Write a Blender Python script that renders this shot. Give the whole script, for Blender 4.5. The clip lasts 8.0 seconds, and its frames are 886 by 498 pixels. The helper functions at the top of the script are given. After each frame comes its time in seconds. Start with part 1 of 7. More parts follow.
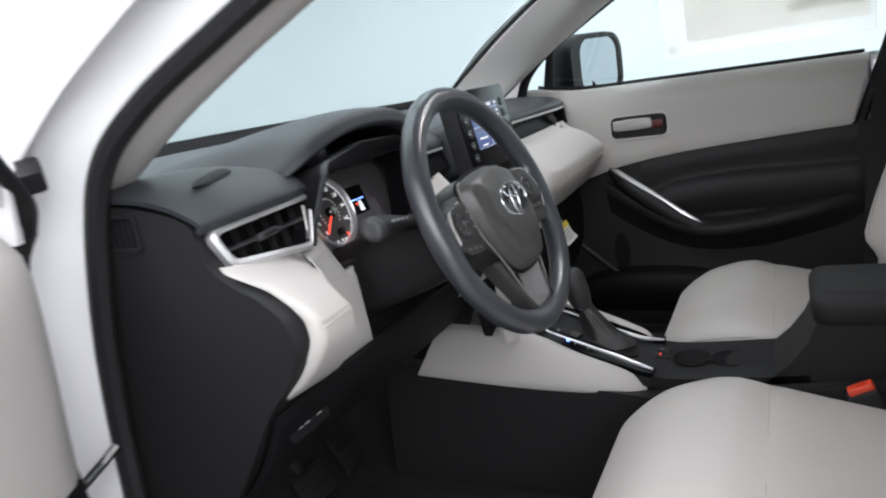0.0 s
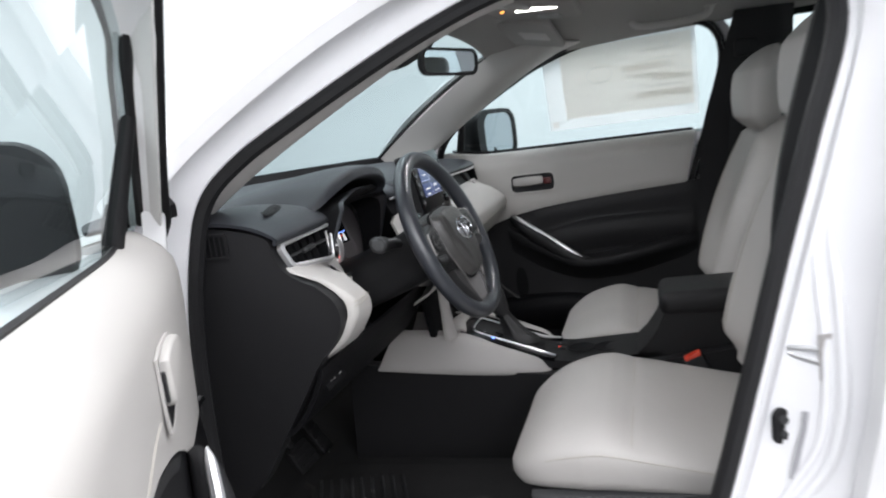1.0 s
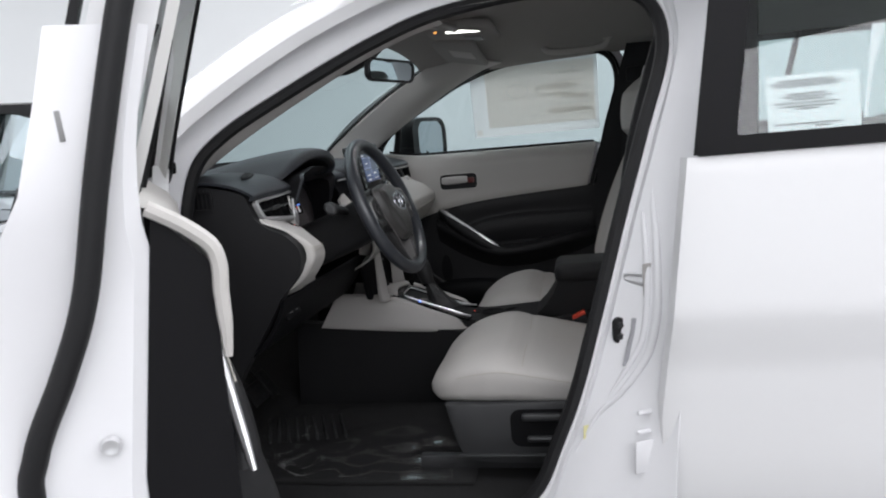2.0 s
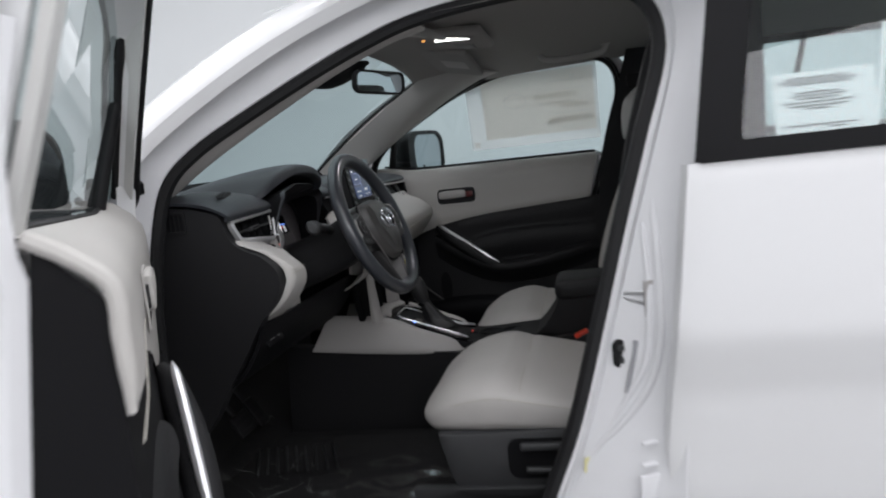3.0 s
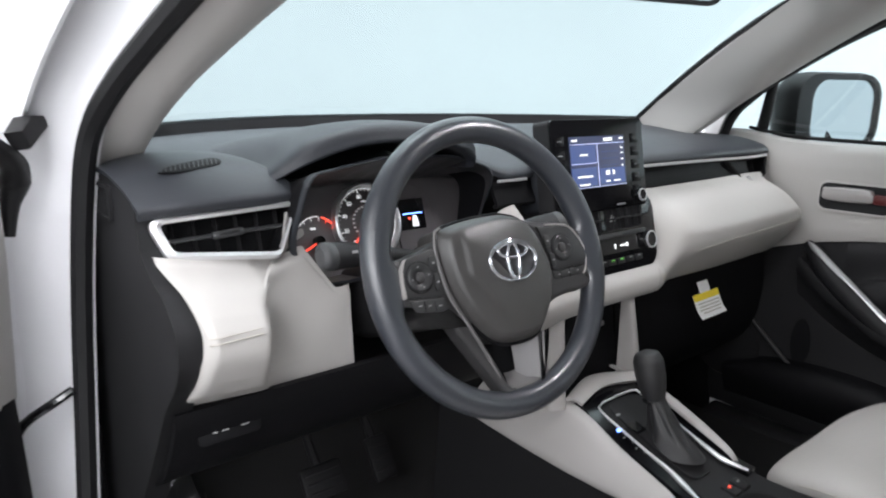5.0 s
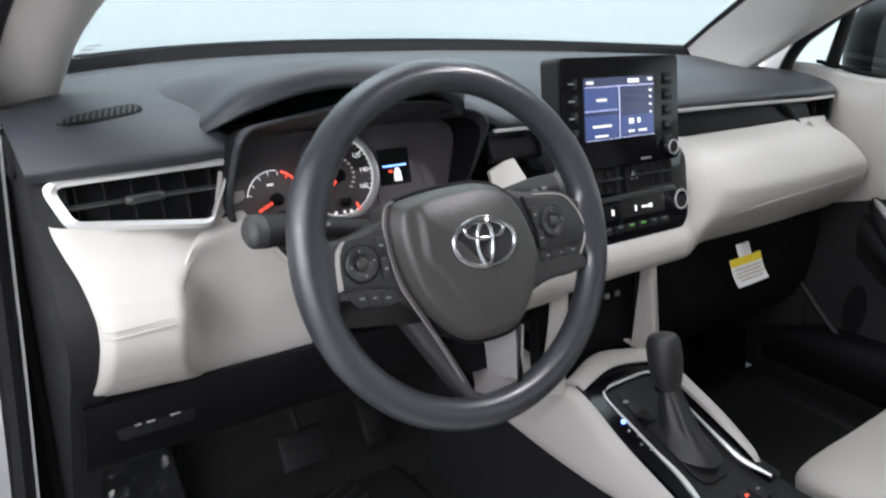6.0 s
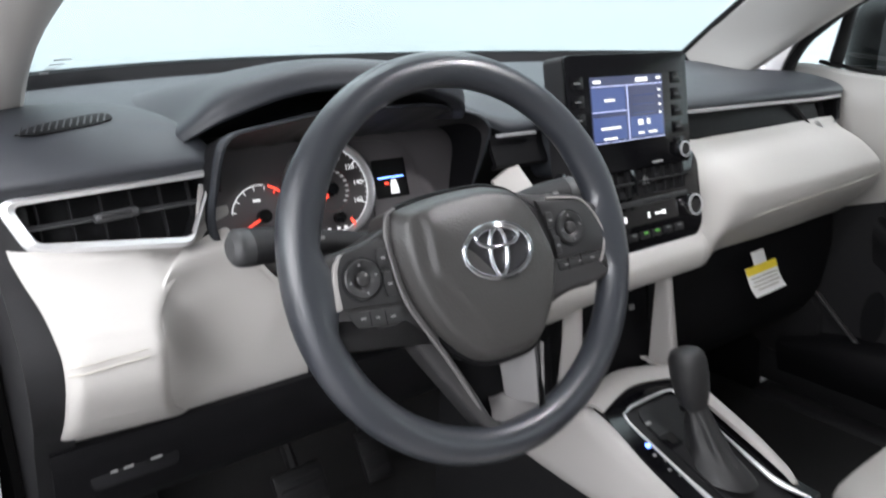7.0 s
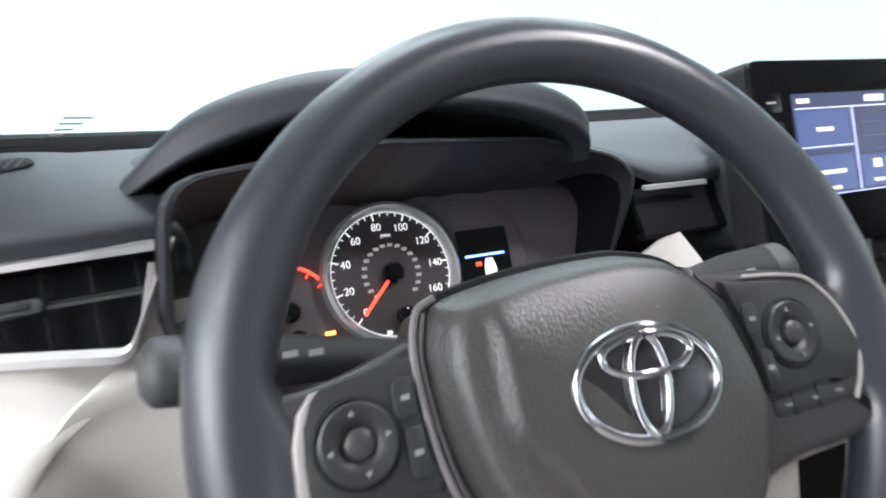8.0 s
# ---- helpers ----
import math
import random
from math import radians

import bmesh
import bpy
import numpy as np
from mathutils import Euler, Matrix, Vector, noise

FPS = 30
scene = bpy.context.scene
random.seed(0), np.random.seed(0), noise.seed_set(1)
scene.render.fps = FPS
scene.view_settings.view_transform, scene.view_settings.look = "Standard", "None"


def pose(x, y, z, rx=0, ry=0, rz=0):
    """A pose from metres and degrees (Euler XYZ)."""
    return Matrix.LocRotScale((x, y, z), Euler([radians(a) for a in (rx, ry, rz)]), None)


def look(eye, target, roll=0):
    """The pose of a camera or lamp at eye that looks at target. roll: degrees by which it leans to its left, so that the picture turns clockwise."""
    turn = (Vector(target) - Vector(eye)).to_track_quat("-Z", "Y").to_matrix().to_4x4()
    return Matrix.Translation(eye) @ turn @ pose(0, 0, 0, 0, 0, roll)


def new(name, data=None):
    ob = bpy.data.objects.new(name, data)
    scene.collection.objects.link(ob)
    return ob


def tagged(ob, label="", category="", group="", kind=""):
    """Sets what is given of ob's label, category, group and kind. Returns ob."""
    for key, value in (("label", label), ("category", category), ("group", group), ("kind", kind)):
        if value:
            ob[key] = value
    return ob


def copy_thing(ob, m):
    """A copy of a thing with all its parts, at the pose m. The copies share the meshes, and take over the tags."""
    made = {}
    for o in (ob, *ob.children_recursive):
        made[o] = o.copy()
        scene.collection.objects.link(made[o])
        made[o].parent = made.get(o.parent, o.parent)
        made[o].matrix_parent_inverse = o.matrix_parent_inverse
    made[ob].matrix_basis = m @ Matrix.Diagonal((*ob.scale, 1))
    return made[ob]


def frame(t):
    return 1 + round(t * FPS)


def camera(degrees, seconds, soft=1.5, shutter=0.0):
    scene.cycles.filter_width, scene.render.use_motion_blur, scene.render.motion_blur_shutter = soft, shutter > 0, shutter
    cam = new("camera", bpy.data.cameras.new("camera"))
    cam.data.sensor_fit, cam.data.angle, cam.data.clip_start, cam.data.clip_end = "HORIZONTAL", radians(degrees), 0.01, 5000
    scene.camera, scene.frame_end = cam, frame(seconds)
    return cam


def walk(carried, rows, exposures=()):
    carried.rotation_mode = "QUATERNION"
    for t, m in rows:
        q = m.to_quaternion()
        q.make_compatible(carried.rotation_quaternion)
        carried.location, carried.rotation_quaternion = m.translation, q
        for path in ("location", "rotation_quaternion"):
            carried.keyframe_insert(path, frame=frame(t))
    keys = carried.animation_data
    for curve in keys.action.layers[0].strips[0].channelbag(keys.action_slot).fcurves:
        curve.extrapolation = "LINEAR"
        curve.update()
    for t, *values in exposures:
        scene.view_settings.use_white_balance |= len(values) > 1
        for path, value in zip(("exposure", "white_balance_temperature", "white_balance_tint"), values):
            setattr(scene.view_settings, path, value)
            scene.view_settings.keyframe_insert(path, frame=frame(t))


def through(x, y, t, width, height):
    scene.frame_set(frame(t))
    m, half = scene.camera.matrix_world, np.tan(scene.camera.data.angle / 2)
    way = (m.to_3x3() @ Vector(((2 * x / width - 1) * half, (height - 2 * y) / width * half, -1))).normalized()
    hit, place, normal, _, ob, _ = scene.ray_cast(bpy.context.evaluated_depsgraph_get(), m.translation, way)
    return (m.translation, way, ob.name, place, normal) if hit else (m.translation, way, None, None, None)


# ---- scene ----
cam = camera(63.7, 8.0, soft=2.0, shutter=0.4)
PATH = [
    (0, (-1.231, -0.326, 1.129), (0.506, 0.557, 0.68), -8.9),
    (0.5, (-1.453, -0.328, 1.158), (0.347, 0.456, 0.775), -9.1),
    (1, (-1.678, -0.35, 1.162), (0.209, 0.222, 0.829), -7.8),
    (1.5, (-1.951, -0.401, 1.107), (-0.028, 0.061, 0.811), -5.3),
    (1.6, (-1.990, -0.405, 1.104), (-0.058, 0.026, 0.8025), -4.95),
    (1.7, (-2.024, -0.407, 1.101), (-0.088, -0.01, 0.794), -4.6),
    (2.8, (-2.02, -0.472, 1.107), (-0.075, -0.093, 0.842), -6.1),
    (3, (-1.927, -0.447, 1.094), (0.014, -0.041, 0.837), -6.4),
    (3.5, (-1.644, -0.426, 1.096), (0.237, 0.224, 0.898), -8.8),
    (4, (-1.403, -0.503, 1.074), (0.333, 0.461, 0.833), -11.1),
    (4.5, (-1.139, -0.548, 1.115), (0.305, 0.785, 0.744), -6.1),
    (4.7, (-1.045, -0.55, 1.133), (0.319, 0.86, 0.743), -2.6),
    (5.8, (-0.77, -0.47, 1.187), (0.351, 1.064, 0.559), 2.2),
    (6, (-0.761, -0.471, 1.177), (0.355, 1.05, 0.512), 1.6),
    (6.5, (-0.756, -0.466, 1.17), (0.388, 0.988, 0.409), 1.6),
    (7, (-0.737, -0.414, 1.143), (0.413, 1.11, 0.548), -0.2),
    (7.5, (-0.656, -0.319, 1.096), (0.335, 1.369, 0.687), -2.0),
    (8, (-0.554, -0.212, 1.072), (0.279, 1.577, 0.75), -3.5),
]
EXPOSURE = [(0, 0.1), (0.5, -0.02), (1.0, -0.23), (1.5, -0.6), (1.7, -0.75), (2.8, -1.2), (3.0, -1.15), (3.5, -0.62), (4.0, -0.17), (4.5, 0.14), (5.8, 0.36), (6.5, 0.36), (7.0, 0.48), (7.5, 0.53), (8.0, 0.70)]
walk(cam, [(t, look(eye, target, roll)) for t, eye, target, roll in PATH], EXPOSURE)

# ---- world and light: a white photo booth with lit ceiling panels ----
world = bpy.data.worlds.new("world")
scene.world = world
world.use_nodes = True
world.node_tree.nodes["Background"].inputs[0].default_value = (0.9, 0.95, 1.0, 1)
world.node_tree.nodes["Background"].inputs[1].default_value = 0.05


def booth_lamp(m, sx, sy, power):
    data = bpy.data.lights.new("booth_light", "AREA")
    data.shape, data.size, data.size_y, data.energy = "RECTANGLE", sx, sy, power
    data.color = (0.972, 0.966, 1.0)
    ob = new("booth_light", data)
    ob.matrix_world = m
    return ob


# ceiling rows, then unseen upright panels added as fill, west, south and south-east
for lx in (-2.6, 0.0, 2.6):
    for ly, power in ((-2.6, 112), (0.6, 94), (3.8, 74)):
        booth_lamp(pose(lx, ly, 4.16), 1.5, 2.2, power)
booth_lamp(look((-4.2, -1.6, 2.55), (0, -0.2, 1.1)), 4.2, 1.2, 136)
booth_lamp(look((-1.2, -4.4, 2.6), (-0.2, 0, 1.1)), 4.2, 1.2, 58)
booth_lamp(look((3.6, -3.2, 2.6), (0, 0, 1.1)), 3.6, 1.2, 115)
# the reading lamp over the windscreen is switched on
booth_lamp(pose(-0.103, -0.150, 1.374, 0, 0, -70), 0.09, 0.012, 1.8)

# ---- materials ----


def mat(name, color, rough=0.5, metal=0.0, vary=0.06, scale=60.0, bump=0.0, bscale=400.0, coat=0.0, spec=0.5,
        emit=None, strength=0.0, stain=0.0, stain_scale=4.0, wrinkle=0.0):
    m = bpy.data.materials.new(name)
    m.use_nodes = True
    nt = m.node_tree
    p = nt.nodes["Principled BSDF"]
    p.inputs["Roughness"].default_value = rough
    p.inputs["Metallic"].default_value = metal
    p.inputs["Specular IOR Level"].default_value = spec
    p.inputs["Coat Weight"].default_value = coat
    p.inputs["Coat Roughness"].default_value = 0.04
    tc = nt.nodes.new("ShaderNodeTexCoord")
    n1 = nt.nodes.new("ShaderNodeTexNoise")
    n1.inputs["Scale"].default_value = scale
    n1.inputs["Detail"].default_value = 6
    nt.links.new(tc.outputs["Object"], n1.inputs["Vector"])
    n2 = nt.nodes.new("ShaderNodeTexNoise")
    n2.inputs["Scale"].default_value = stain_scale
    n2.inputs["Detail"].default_value = 3
    nt.links.new(tc.outputs["Object"], n2.inputs["Vector"])
    add = nt.nodes.new("ShaderNodeMath")
    add.operation = "MULTIPLY_ADD"
    add.inputs[1].default_value = vary
    nt.links.new(n1.outputs["Fac"], add.inputs[0])
    add2 = nt.nodes.new("ShaderNodeMath")
    add2.operation = "MULTIPLY_ADD"
    add2.inputs[1].default_value = stain
    add2.inputs[2].default_value = 1.0 - vary / 2 - stain / 2
    nt.links.new(n2.outputs["Fac"], add2.inputs[0])
    nt.links.new(add2.outputs[0], add.inputs[2])
    mul = nt.nodes.new("ShaderNodeVectorMath")
    mul.operation = "SCALE"
    mul.inputs[0].default_value = color
    nt.links.new(add.outputs[0], mul.inputs["Scale"])
    nt.links.new(mul.outputs[0], p.inputs["Base Color"])
    if bump > 0:
        nb = nt.nodes.new("ShaderNodeTexNoise")
        nb.inputs["Scale"].default_value = bscale
        nb.inputs["Detail"].default_value = 4
        nt.links.new(tc.outputs["Object"], nb.inputs["Vector"])
        b = nt.nodes.new("ShaderNodeBump")
        b.inputs["Strength"].default_value = bump
        b.inputs["Distance"].default_value = 0.001
        nt.links.new(nb.outputs["Fac"], b.inputs["Height"])
        if wrinkle:
            nw = nt.nodes.new("ShaderNodeTexNoise")
            nw.inputs["Scale"].default_value = 16.0
            nw.inputs["Detail"].default_value = 3
            nt.links.new(tc.outputs["Object"], nw.inputs["Vector"])
            b2 = nt.nodes.new("ShaderNodeBump")
            b2.inputs["Strength"].default_value = wrinkle
            b2.inputs["Distance"].default_value = 0.02
            nt.links.new(nw.outputs["Fac"], b2.inputs["Height"])
            nt.links.new(b.outputs[0], b2.inputs["Normal"])
            nt.links.new(b2.outputs[0], p.inputs["Normal"])
        else:
            nt.links.new(b.outputs[0], p.inputs["Normal"])
        rr = nt.nodes.new("ShaderNodeMapRange")
        rr.inputs["To Min"].default_value = max(0.02, rough - 0.08)
        rr.inputs["To Max"].default_value = min(1.0, rough + 0.08)
        nt.links.new(nb.outputs["Fac"], rr.inputs["Value"])
        nt.links.new(rr.outputs[0], p.inputs["Roughness"])
    if emit:
        p.inputs["Emission Color"].default_value = (*emit, 1)
        p.inputs["Emission Strength"].default_value = strength
    return m


def glass_mat(name, tint, rough=0.0, gloss=0.06):
    """Thin pane: tinted pass-through with a Fresnel gloss."""
    m = bpy.data.materials.new(name)
    m.use_nodes = True
    nt = m.node_tree
    nt.nodes.remove(nt.nodes["Principled BSDF"])
    out = nt.nodes["Material Output"]
    tr = nt.nodes.new("ShaderNodeBsdfTransparent")
    tr.inputs[0].default_value = (*tint, 1)
    gl = nt.nodes.new("ShaderNodeBsdfGlossy")
    gl.inputs["Roughness"].default_value = rough
    lw = nt.nodes.new("ShaderNodeLayerWeight")
    pw = nt.nodes.new("ShaderNodeMath")
    pw.operation = "POWER"
    pw.inputs[1].default_value = 5.0
    nt.links.new(lw.outputs["Facing"], pw.inputs[0])
    fr = nt.nodes.new("ShaderNodeMath")
    fr.operation = "MULTIPLY_ADD"
    fr.inputs[1].default_value = 0.90
    fr.inputs[2].default_value = gloss
    nt.links.new(pw.outputs[0], fr.inputs[0])
    mix = nt.nodes.new("ShaderNodeMixShader")
    nt.links.new(fr.outputs[0], mix.inputs[0])
    nt.links.new(tr.outputs[0], mix.inputs[1])
    nt.links.new(gl.outputs[0], mix.inputs[2])
    nt.links.new(mix.outputs[0], out.inputs[0])
    return m


def paper_mat(name, color, vary=0.04, through=0.75):
    """Thin paper that lets light through."""
    m = mat(name, color, 0.8, vary=vary, scale=200)
    nt = m.node_tree
    p = nt.nodes["Principled BSDF"]
    tl_ = nt.nodes.new("ShaderNodeBsdfTranslucent")
    mix = nt.nodes.new("ShaderNodeMixShader")
    mix.inputs[0].default_value = through
    src = p.inputs["Base Color"].links[0].from_socket
    nt.links.new(src, tl_.inputs[0])
    nt.links.new(p.outputs[0], mix.inputs[1])
    nt.links.new(tl_.outputs[0], mix.inputs[2])
    nt.links.new(mix.outputs[0], nt.nodes["Material Output"].inputs[0])
    return m


PAINT = mat("white_paint", (0.80, 0.80, 0.81), 0.28, vary=0.01, coat=0.6, stain=0.01)
PRIMER = mat("jamb_paint", (0.78, 0.78, 0.80), 0.35, vary=0.02, coat=0.3)
BEIGE = mat("beige_leather", (0.440, 0.424, 0.405), 0.52, vary=0.05, scale=900, bump=0.25, bscale=1100, stain=0.05)
SEATM = mat("seat_leather", (0.455, 0.438, 0.420), 0.50, vary=0.06, scale=700, bump=0.3, bscale=900, stain=0.07, stain_scale=7.0, wrinkle=0.10)
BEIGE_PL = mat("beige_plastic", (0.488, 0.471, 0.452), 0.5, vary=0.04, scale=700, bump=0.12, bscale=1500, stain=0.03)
# beige plastic darkened to stand in for shade low in the cabin
SHADEPL = mat("shaded_beige_plastic", (0.375, 0.360, 0.347), 0.48, vary=0.05, scale=700, bump=0.14, bscale=1500, stain=0.04)
# beige plastic lightened to stand in for good light on the door frame
FRAMEPL = mat("brightened_frame_plastic", (0.64, 0.635, 0.62), 0.5, vary=0.03, scale=600, bump=0.08, bscale=1500)
LINER = mat("headliner_cloth", (0.36, 0.345, 0.33), 0.95, vary=0.10, scale=1200, bump=0.3, bscale=1500)
DASH = mat("charcoal_soft_plastic", (0.024, 0.027, 0.033), 0.5, vary=0.10, scale=900, bump=0.22, bscale=1400, stain=0.08)
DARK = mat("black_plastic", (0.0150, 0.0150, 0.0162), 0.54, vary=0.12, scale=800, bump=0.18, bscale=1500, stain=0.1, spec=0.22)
RIM = mat("steering_leather", (0.029, 0.032, 0.039), 0.33, vary=0.10, scale=900, bump=0.14, bscale=1500, coat=0.10, spec=0.7)
PADM = mat("grained_black", (0.047, 0.045, 0.044), 0.38, vary=0.10, scale=700, bump=0.45, bscale=520, spec=0.6)
SPOKEM = mat("satin_dark_plastic", (0.036, 0.035, 0.036), 0.40, vary=0.08, scale=700, bump=0.10, bscale=1400)
PANELM = mat("button_plastic", (0.022, 0.022, 0.023), 0.42, vary=0.08, scale=700, bump=0.06, bscale=1400)
SMOKE = mat("smoked_gloss", (0.030, 0.029, 0.032), 0.10, vary=0.05, coat=0.3)
GLOSS = mat("piano_black", (0.006, 0.006, 0.007), 0.07, vary=0.05, coat=0.5)
SCRFACE = mat("screen_black", (0.005, 0.005, 0.006), 0.16, vary=0.05, spec=0.25)
GLOSSB = mat("deck_black", (0.003, 0.003, 0.004), 0.18, vary=0.05, spec=0.22)
BOOTM = mat("boot_leather", (0.018, 0.018, 0.019), 0.5, vary=0.12, scale=500, bump=0.3, bscale=900)
CARPET = mat("black_carpet", (0.0120, 0.0120, 0.0125), 1.0, vary=0.5, scale=500, bump=0.8, bscale=700, stain=0.2)
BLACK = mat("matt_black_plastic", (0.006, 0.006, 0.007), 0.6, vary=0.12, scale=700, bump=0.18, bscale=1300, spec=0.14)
RUBBER = mat("black_rubber", (0.010, 0.010, 0.011), 0.55, vary=0.2, scale=300, bump=0.2, bscale=500, spec=0.3)
CHROME = mat("satin_chrome", (0.74, 0.74, 0.75), 0.34, 0.75, vary=0.02)
BRIGHT = mat("bright_chrome", (0.66, 0.66, 0.70), 0.08, 1.0, vary=0.01)
MIRROR = mat("mirror_glass", (0.52, 0.57, 0.60), 0.01, 1.0, vary=0.0)
DARKRED = mat("dark_red_plastic", (0.10, 0.015, 0.015), 0.4, vary=0.05)
RED = mat("red_plastic", (0.65, 0.05, 0.02), 0.4, vary=0.05)
YELLOW = mat("yellow_print", (0.80, 0.62, 0.04), 0.6, vary=0.05)
PAPER = mat("white_paper", (0.82, 0.82, 0.82), 0.8, vary=0.03, scale=300)
INK = mat("grey_ink", (0.10, 0.10, 0.11), 0.8, vary=0.1)
FAINT = mat("faint_print", (0.42, 0.40, 0.36), 0.8, vary=0.1)
CREAM = paper_mat("cream_print", (0.93, 0.905, 0.875), through=0.95)
THIN = paper_mat("thin_white_paper", (0.92, 0.94, 0.94))
FAINTT = paper_mat("faint_sheet_print", (0.90, 0.885, 0.865), through=0.95)
TYRE = mat("tyre_rubber", (0.02, 0.02, 0.02), 0.8, vary=0.2, scale=80, bump=0.3, bscale=200)
ALLOY = mat("alloy", (0.45, 0.45, 0.46), 0.3, 0.9)
WALL = mat("booth_white_wall", (0.86, 0.88, 0.89), 0.8, vary=0.03, scale=3, stain=0.03, stain_scale=0.6)
FLOORM = mat("booth_floor_paint", (0.20, 0.197, 0.195), 0.35, vary=0.05, scale=20, bump=0.05, bscale=90, stain=0.08)
GLASS = glass_mat("window_glass", (0.66, 0.76, 0.76))
PGLASS = glass_mat("passenger_glass", (0.51, 0.60, 0.605))
WSGLASS = glass_mat("windscreen_glass", (0.445, 0.535, 0.543))
CLEARPL = glass_mat("clear_plastic_film", (0.93, 0.93, 0.93), 0.12)
GREYM = mat("grey_plastic", (0.035, 0.036, 0.038), 0.5, vary=0.1, bump=0.1, bscale=1200)
TROUGH = mat("satin_grey_plastic", (0.13, 0.125, 0.125), 0.42, vary=0.08, bump=0.08, bscale=1200)
SEALER = mat("grey_sealer", (0.34, 0.34, 0.36), 0.6, vary=0.06, bump=0.1, bscale=600)
LABELY = mat("pale_yellow_label", (0.72, 0.68, 0.36), 0.6, vary=0.05)
SILVERPL = mat("silver_plastic", (0.42, 0.40, 0.39), 0.35, 0.4, vary=0.05)
MARK = mat("dim_lit_mark", (0.3, 0.3, 0.3), 0.5, vary=0.0, emit=(0.9, 0.85, 0.85), strength=0.16)
ICON = mat("pale_icon", (0.24, 0.24, 0.24), 0.5, vary=0.0)
LIT_WHITE = mat("lit_white", (0.8, 0.8, 0.8), 0.5, vary=0.0, emit=(0.95, 0.97, 1.0), strength=0.55)
LIT_LAMP = mat("lamp_lens", (0.9, 0.9, 0.9), 0.4, vary=0.0, emit=(1.0, 0.98, 0.93), strength=9.0)
LIT_AMBER = mat("lit_amber", (0.8, 0.4, 0.1), 0.4, vary=0.0, emit=(1.0, 0.40, 0.08), strength=3.0)
LIT_RED = mat("lit_red", (0.8, 0.1, 0.05), 0.4, vary=0.0, emit=(1.0, 0.07, 0.04), strength=1.6)
LIT_BLUE = mat("lit_blue", (0.1, 0.2, 0.8), 0.4, vary=0.0, emit=(0.15, 0.3, 1.0), strength=4.0)
LIT_GREEN = mat("lit_green", (0.1, 0.6, 0.1), 0.4, vary=0.0, emit=(0.35, 0.9, 0.1), strength=0.3)
SCR_DARK = mat("screen_dark_blue", (0.01, 0.01, 0.02), 0.15, vary=0.0, emit=(0.035, 0.045, 0.10), strength=1.0)
SCR_BLUE = mat("screen_blue", (0.01, 0.02, 0.06), 0.15, vary=0.0, emit=(0.055, 0.08, 0.20), strength=1.0)
SCR_LINE = mat("screen_line", (0.1, 0.1, 0.2), 0.15, vary=0.0, emit=(0.55, 0.62, 0.95), strength=1.0)
# cluster colours lightened to stand in for light and lens reflections inside it
FACE = mat("speedometer_black", (0.042, 0.037, 0.039), 0.35, vary=0.05)
SURR = mat("lightened_instrument_plastic", (0.048, 0.046, 0.048), 0.45, vary=0.08, scale=800, bump=0.12, bscale=1400)
DIAL = mat("dial_face", (0.110, 0.102, 0.106), 0.35, vary=0.05)

# ---- shape helpers ----


def part(name, bm, material, parent=None, label="", smooth=True):
    me = bpy.data.meshes.new(name)
    bmesh.ops.recalc_face_normals(bm, faces=bm.faces[:])
    bm.to_mesh(me)
    bm.free()
    me.materials.append(material)
    if smooth:
        me.shade_smooth()
        me.set_sharp_from_angle(angle=radians(38))
    ob = new(name, me)
    if parent is not None:
        ob.parent = parent
        if parent.data is None:
            ob.matrix_parent_inverse = Matrix.Translation(parent.location).inverted()
    if label:
        tagged(ob, label)
    return ob


def thing(name, label, category, at=(0, 0, 0), group="", kind=""):
    ob = new(name)
    ob.empty_display_size = 0.05
    ob.location = at
    tagged(ob, label, category, group, kind)
    return ob


def cat(pts, n):
    """n points along a Catmull-Rom curve through pts."""
    P = [Vector(p) for p in pts]
    if len(P) == 2:
        return [P[0].lerp(P[1], i / (n - 1)) for i in range(n)]
    Q = [P[0] * 2 - P[1], *P, P[-1] * 2 - P[-2]]
    out = []
    for i in range(n):
        s = i / (n - 1) * (len(P) - 1)
        k = min(int(s), len(P) - 2)
        t = s - k
        a, b, c, d = Q[k:k + 4]
        out.append(0.5 * (2 * b + (c - a) * t + (2 * a - 5 * b + 4 * c - d) * t * t + (3 * b - a - 3 * c + d) * t ** 3))
    return out


def sheet(rows, closed=False):
    """A grid of faces over rows of points of one length."""
    bm = bmesh.new()
    V = [[bm.verts.new(p) for p in r] for r in rows]
    for i in range(len(V) - 1):
        n = len(V[i])
        for j in range(n if closed else n - 1):
            k = (j + 1) % n
            try:
                bm.faces.new((V[i][j], V[i][k], V[i + 1][k], V[i + 1][j]))
            except ValueError:
                pass
    return bm


def loft(sections, nu=24, nv=24, thick=0.0):
    """A smooth surface through sections (each a few points), thick > 0 gives it depth."""
    cols = [cat(s, nv) for s in sections]
    rows = [cat([c[j] for c in cols], nu) for j in range(nv)]
    bm = sheet(rows)
    if thick:
        bmesh.ops.recalc_face_normals(bm, faces=bm.faces[:])
        bmesh.ops.solidify(bm, geom=bm.faces[:], thickness=thick)
    return bm


